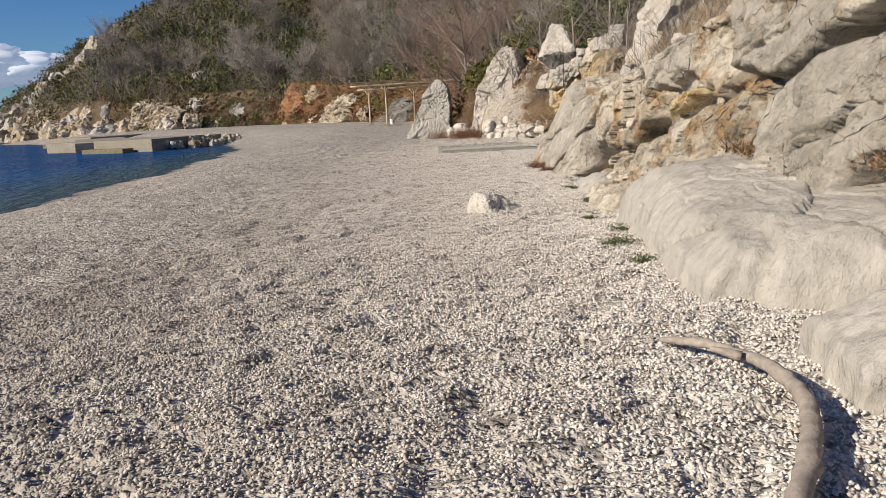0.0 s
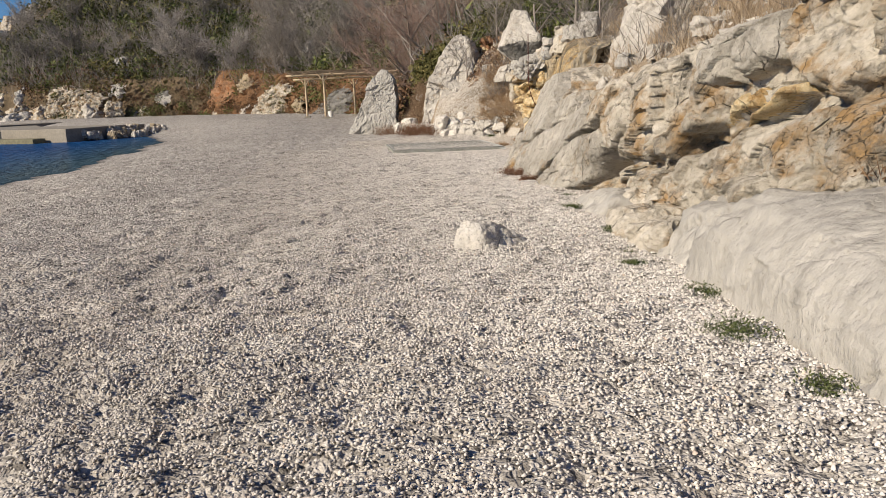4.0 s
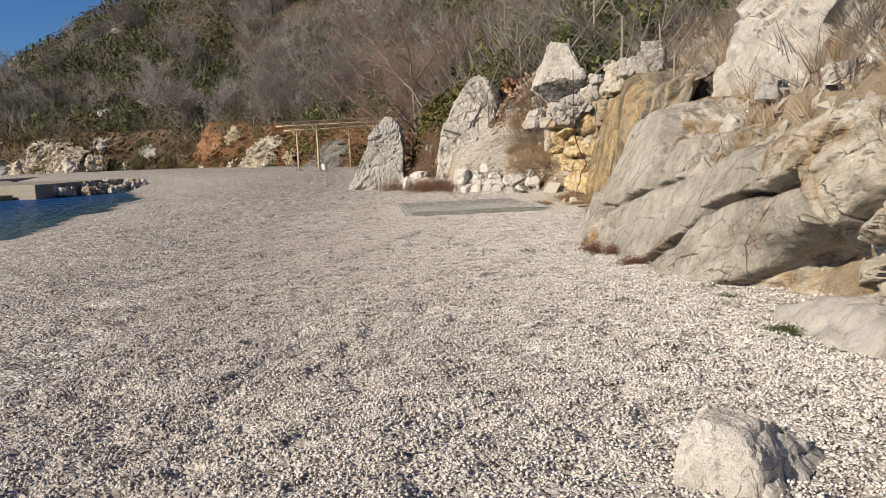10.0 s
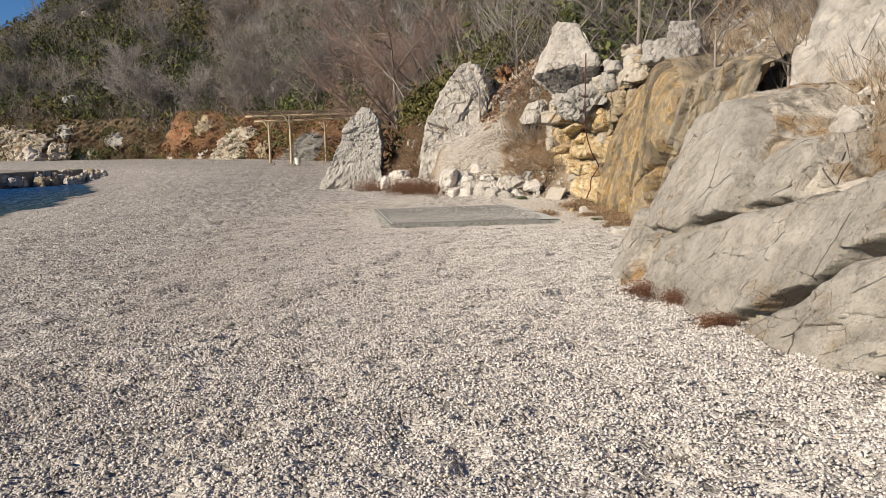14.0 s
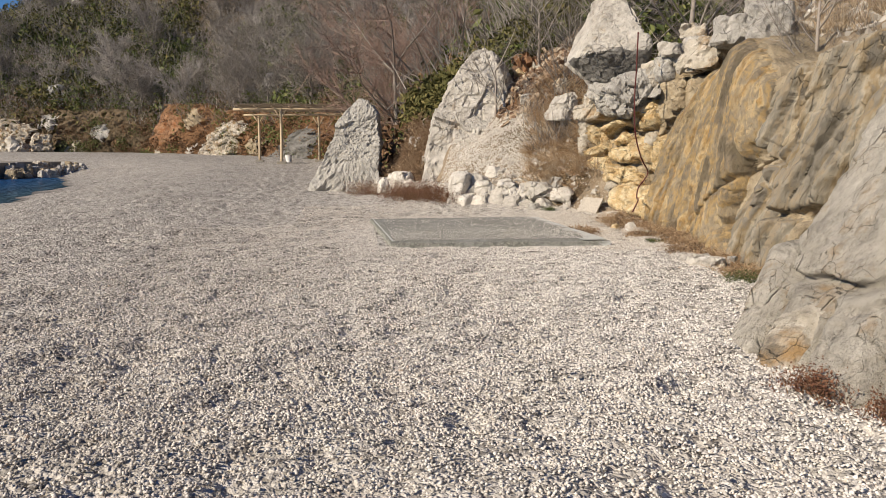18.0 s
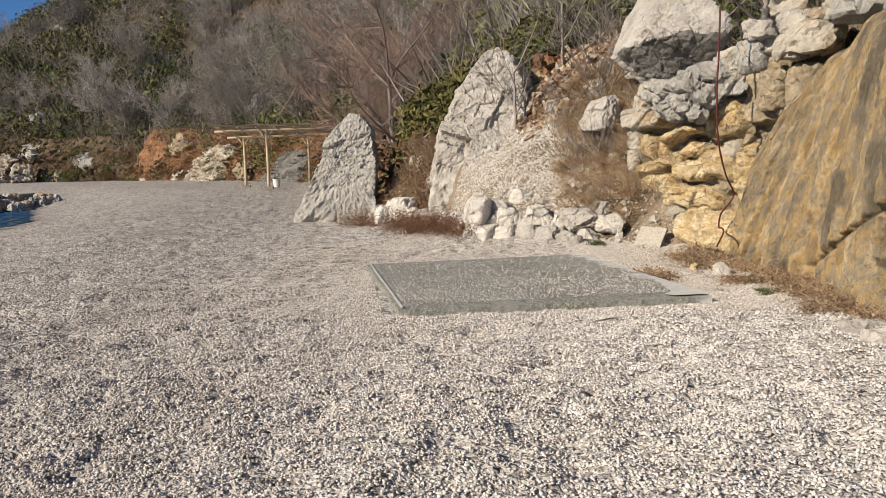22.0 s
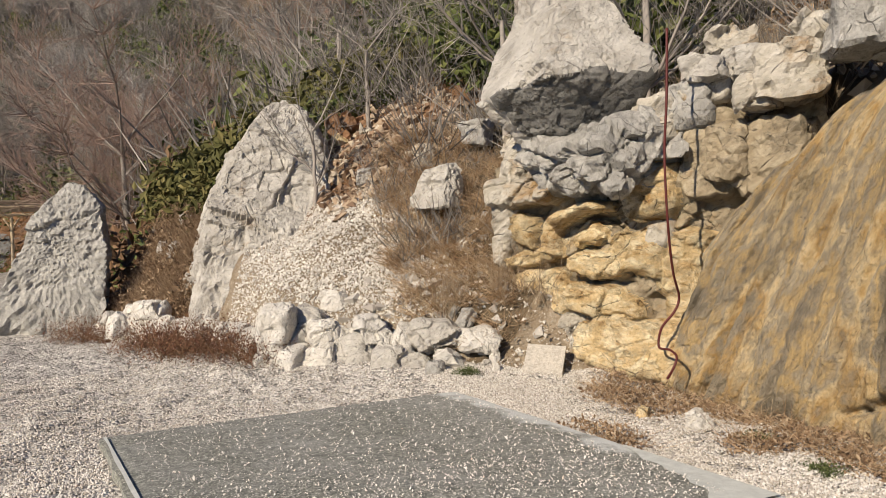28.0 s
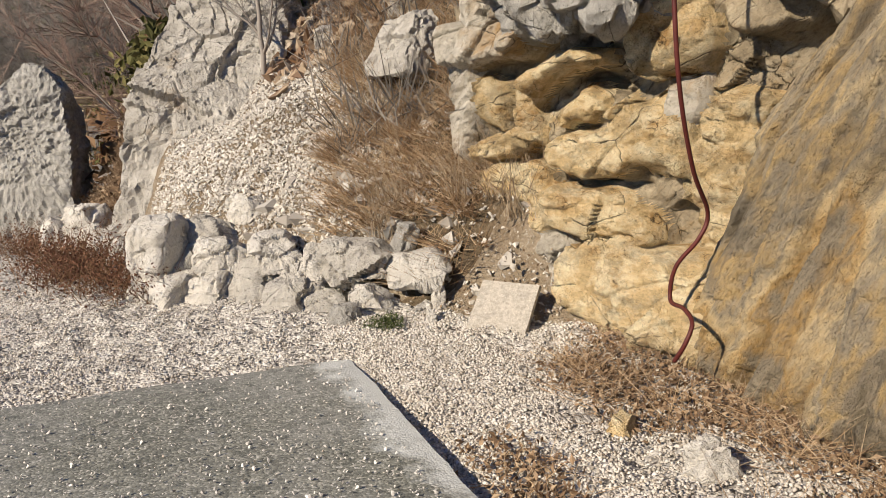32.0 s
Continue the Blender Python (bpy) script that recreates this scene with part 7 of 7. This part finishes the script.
for k, (x, y, s, seed) in enumerate(((-0.1, 11.3, 0.75, 1), (0.95, 7.7, 0.75, 2), (1.25, 7.1, 0.75, 3), (0.65, 8.7, 0.65, 4), (1.72, 5.95, 0.6, 5), (1.45, 6.6, 0.7, 12), (1.05, 8.1, 0.8, 13), (0.3, 10.4, 0.6, 11), (2.3, -6.9, 0.3, 6), (2.45, -7.5, 0.25, 7), (2.4, -8.4, 0.22, 9)  )):
    r = np.random.default_rng(600 + seed)
    z = float(beach_z(np.array([x]), np.array([y]))[0])
    m = 150
    way = r.normal(size=(m, 3)) * np.array([0.75, 0.75, 0.3]) + np.array([0, 0, 0.9])
    st = r.normal(size=(m, 3)) * np.array([0.32, 0.32, 0.05]) * s
    v1, f1 = spikes(st, way, r.uniform(0.35, 1.05, m) * s * (1.0 if y > 0 else 0.6), 0.0036)
    v2, f2 = leaves(st[r.integers(0, m, 1500)] + r.normal(0, 0.20, (1500, 3)) * s * np.array([1, 1, 0.8]) + np.array([0, 0, 0.22 * s]), 0.008 + 0.014 * s, r)
    bush = thing("rust_shrub", (x, y, z), "low rust brown shrub with dry seed heads on the shingle edge", "shrub", "rust shrubs")
    tagged(put("brush", mesh_of("brush", v1, f1), BRUSH, bush), kind="stuff")
    tagged(put("foliage", mesh_of("foliage", v2, f2), RUST, bush), kind="stuff")
for k, (x, y, s) in enumerate(((3.45, 3.98, 0.16), (2.15, -15.2, 0.16), (1.95, -16.0, 0.12), (2.05, -17.4, 0.2), (1.75, -18.6, 0.22), (1.8, -19.5, 0.18), (2.6, -10.6, 0.14), (2.3, -12.2, 0.14), (3.75, -3.3, 0.22), (3.95, -3.0, 0.24), (2.3, -14.2, 0.13), (4.3, 0.9, 0.12), (4.1, 0.2, 0.14))):
    r = np.random.default_rng(650 + k)
    z = float(beach_z(np.array([x]), np.array([y]))[0])
    m = 150
    way = r.normal(size=(m, 3)) * np.array([0.8, 0.8, 0.3]) + np.array([0, 0, 0.6])
    v1, f1 = spikes(r.normal(size=(m, 3)) * np.array([0.5, 0.5, 0.02]) * s, way, r.uniform(0.2, 0.6, m) * s, 0.003)
    v2, f2 = leaves(r.normal(0, 0.42, (420, 3)) * s * np.array([1, 1, 0.3]) + np.array([0, 0, 0.18 * s]), 0.012, r)
    weed = thing("green_weed", (x, y, z), "low green weed growing in the shingle", "plant", "green weeds")
    tagged(put("brush", mesh_of("brush", v1, f1), WEED, weed), kind="stuff")
    tagged(put("foliage", mesh_of("foliage", v2, f2), WEED, weed), kind="stuff")

_z = float(beach_z(np.array([1.93]), np.array([-0.79]))[0])
stick = thing("stick", (1.93, -0.79, _z), "short dark stick lying on the shingle before the slab", "stick")
put("stick_shaft", tube_mesh("stick_shaft", [(-0.13, -0.05, 0.022), (-0.05, -0.02, 0.020), (0.04, 0.02, 0.024), (0.12, 0.05, 0.018)], [0.007, 0.008, 0.007, 0.005], 6), TWIG, stick)
v, f = hull_rock(44, ([(3.70, 3.83, 0.04), (3.79, 3.82, 0.04), (3.80, 3.90, 0.04), (3.71, 3.90, 0.04)], [(3.70, 3.85, 0.16), (3.77, 3.84, 0.16), (3.77, 3.89, 0.16), (3.70, 3.89, 0.16)], [(3.70, 3.86, 0.26), (3.72, 3.86, 0.27), (3.72, 3.88, 0.26), (3.70, 3.88, 0.26)]), 3, facets=4, keep=0.9, rough=0.01, chunks=((4.0, 0.008),))
stand_rock("upright_stone", "small white pointed stone standing in the gravel", v, f, LIME_BRIGHT)

# ---- driftwood ----
dz = float(beach_z(np.array([1.5]), np.array([-22.5]))[0])
drift = thing("driftwood", (1.5, -22.5, dz), "bleached grey driftwood branch lying on the shingle", "driftwood")
dp = bend([(-0.23, 0.67, 0.03), (-0.07, 0.47, 0.06), (0.06, 0.14, 0.09), (0.10, -0.20, 0.11), (0.06, -0.52, 0.10), (-0.06, -0.82, 0.08), (-0.27, -1.19, 0.07), (-0.45, -1.5, 0.06)], 48)
r = np.random.default_rng(3)
put("branch", tube_mesh("branch", dp + r.normal(0, 0.004, dp.shape), np.interp(np.linspace(0, 1, 48), [0, 0.1, 0.4, 0.7, 1], [0.014, 0.024, 0.034, 0.040, 0.042]) * (1 + 0.07 * r.normal(size=48)), 10), DRIFT, drift)
put("stub", tube_mesh("stub", bend([(0.02, 0.1, 0.10), (-0.05, 0.13, 0.12), (-0.11, 0.16, 0.13)], 6), np.linspace(0.03, 0.012, 6), 7), DRIFT, drift)

# ---- hose on the cliff ----
hose = thing("hose", (4.4, 2.2, 0.35), "dark red rubber hose hanging down the cliff", "hose")
hp = bend([(0.0, -0.30, 3.0), (0.0, -0.28, 2.4), (0.0, -0.24, 1.9), (0.04, -0.22, 1.3), (0.22, -0.08, 0.85), (0.40, 0.04, 0.60), (0.36, 0.06, 0.46), (0.28, 0.15, 0.30), (0.26, 0.17, 0.12), (0.20, -0.04, 0.12), (0.15, -0.18, 0.08), (0.10, -0.19, -0.02), (0.08, -0.13, -0.12)], 90)
put("hose_line", tube_mesh("hose_line", hp, 0.012, 8), HOSE, hose)

# ---- pergola ----
gz = 0.28
perg = thing("pergola", (-2.7, 38.0, gz), "rustic pole pergola with a dark reed roof on the beach", "pergola", rz=0)
POSTS = [(-1.55, -3.6, 3.05), (-3.35, 1.8, 2.9), (0.45, 0.6, 2.75), (2.2, -3.4, 2.95)]
for x, y, h in POSTS:
    part("footing", box_bm((0.5, 0.5, 0.16), (x, y, float(beach_z(np.array([-2.7 + x]), np.array([38 + y]))[0]) - gz - 0.04), 0.02), CONCRETE, perg, "small concrete footing")
    post = put("post", tube_mesh("post", bend([(x, y, -0.1), (x + 0.02, y, h * 0.5), (x, y + 0.02, h)], 8), np.linspace(0.085, 0.07, 8), 8), POST, perg)
    for sgn in (-1, 1):
        put("brace", tube_mesh("brace", [(x, y, h - 0.6), (x + sgn * 0.33, y, h - 0.08)], [0.045, 0.04], 6), POST, perg)
for y, h in ((-3.5, 3.02), (1.2, 2.85)):
    put("beam", tube_mesh("beam", bend([(-4.2, y, h - 0.05), (0, y, h), (4.0, y, h + 0.06)], 9), 0.065, 8), POST, perg)
for i in range(9):
    x = -3.9 + i * 0.95
    put("rafter", tube_mesh("rafter", [(x, -4.3, 3.14), (x + 0.05, 2.0, 2.98)], [0.04, 0.035], 6), POST, perg)
r = np.random.default_rng(55)
m = 1500
st = np.c_[r.uniform(-4.3, 2.9, m), r.uniform(-4.4, 2.2, m), np.zeros(m)]
st[:, 2] = 3.19 - (st[:, 1] + 4.4) * 0.025 + r.uniform(0, 0.09, m)
v, f = spikes(st, np.c_[np.ones(m), r.normal(0, 0.08, m), r.normal(0, 0.02, m)], r.uniform(0.9, 1.7, m), 0.012)
put("reed_cover", mesh_of("reed_cover", v, f), REED, perg, "dark matted reed cover")
bucket = thing("plastic_bucket", (-4.0, 36.5, float(beach_z(np.array([-4.0]), np.array([36.5]))[0])), "white plastic bucket standing by a pergola post", "bucket")
bm = bmesh.new()
bmesh.ops.create_cone(bm, cap_ends=True, segments=20, radius1=0.17, radius2=0.21, depth=0.42)
bmesh.ops.translate(bm, vec=(0, 0, 0.21), verts=bm.verts)
part("bucket_body", bm, WHITE_PAINT, bucket)
bm = bmesh.new()
bmesh.ops.create_cone(bm, cap_ends=True, segments=20, radius1=0.225, radius2=0.225, depth=0.03)
bmesh.ops.translate(bm, vec=(0, 0, 0.43), verts=bm.verts)
part("lid", bm, WHITE_PAINT, bucket)

# ---- quay ----
quay = thing("quay", (-27, 42, WATER_Z), "low stepped concrete quay, algae stained at the water line", "quay", rz=0)
ang = math.atan2(27.6, -18)
ux, uy = math.cos(ang), math.sin(ang)
for k, (at, size, mat, nm, turn) in enumerate((((1.7, -0.4, -0.9), (6.75, 6.0, 1.9), CONCRETE, "quay_block", -27), ((-0.9, -3.3, -0.9), (4.9, 1.1, 1.25), CONCRETE_WET, "lower_step", -27), ((2.9, -2.6, -0.9), (1.2, 0.7, 1.0), CONCRETE_WET, "lower_step", -27),
                                                ((-2.0, 5.5, -0.9), (13, 9, 1.78), CONCRETE, "quay_deck", -27), ((-7.5, 11.0, -0.9), (5, 20, 1.74), CONCRETE, "quay_wall", 25), ((-13.6, 24.2, -0.9), (7.2, 8, 1.9), CONCRETE, "quay_block", -27),
                                                ((-15.8, 20.2, -0.9), (6, 1.1, 1.25), CONCRETE_WET, "lower_step", -27))):
    ob = part(nm, box_bm(size, (0, 0, 0), 0.05, 0.03, 3, k), mat, quay)
    ob.location = at
    ob.rotation_euler = (0, 0, radians(turn))
rng = np.random.default_rng(21)
for k in range(105):
    t = rng.uniform(0, 1)
    w = rng.normal(0, 0.7)
    x, y = -22.9 + 3.6 * t + 0.9 * w, 38.9 + 7.0 * t - 0.4 * w
    s = rng.uniform(0.35, 0.85)
    v, f = rock(500 + k, *box_rings((x, y, -1.05 + 0.55 * math.exp(-w * w) * rng.uniform(0.4, 1)), (s, s * 0.75, rng.uniform(0.35, 0.7)), rng.uniform(0, 180), 0.65), 3, facets=9, rough=0.05, chunks=((2.0, 0.1),))
    stand_rock("riprap_stone", "pale broken stone of the mound beside the quay", v, f, (LIME_GREY, LIME, LIME_BROWN)[k % 3], True, "riprap mound", "stone")
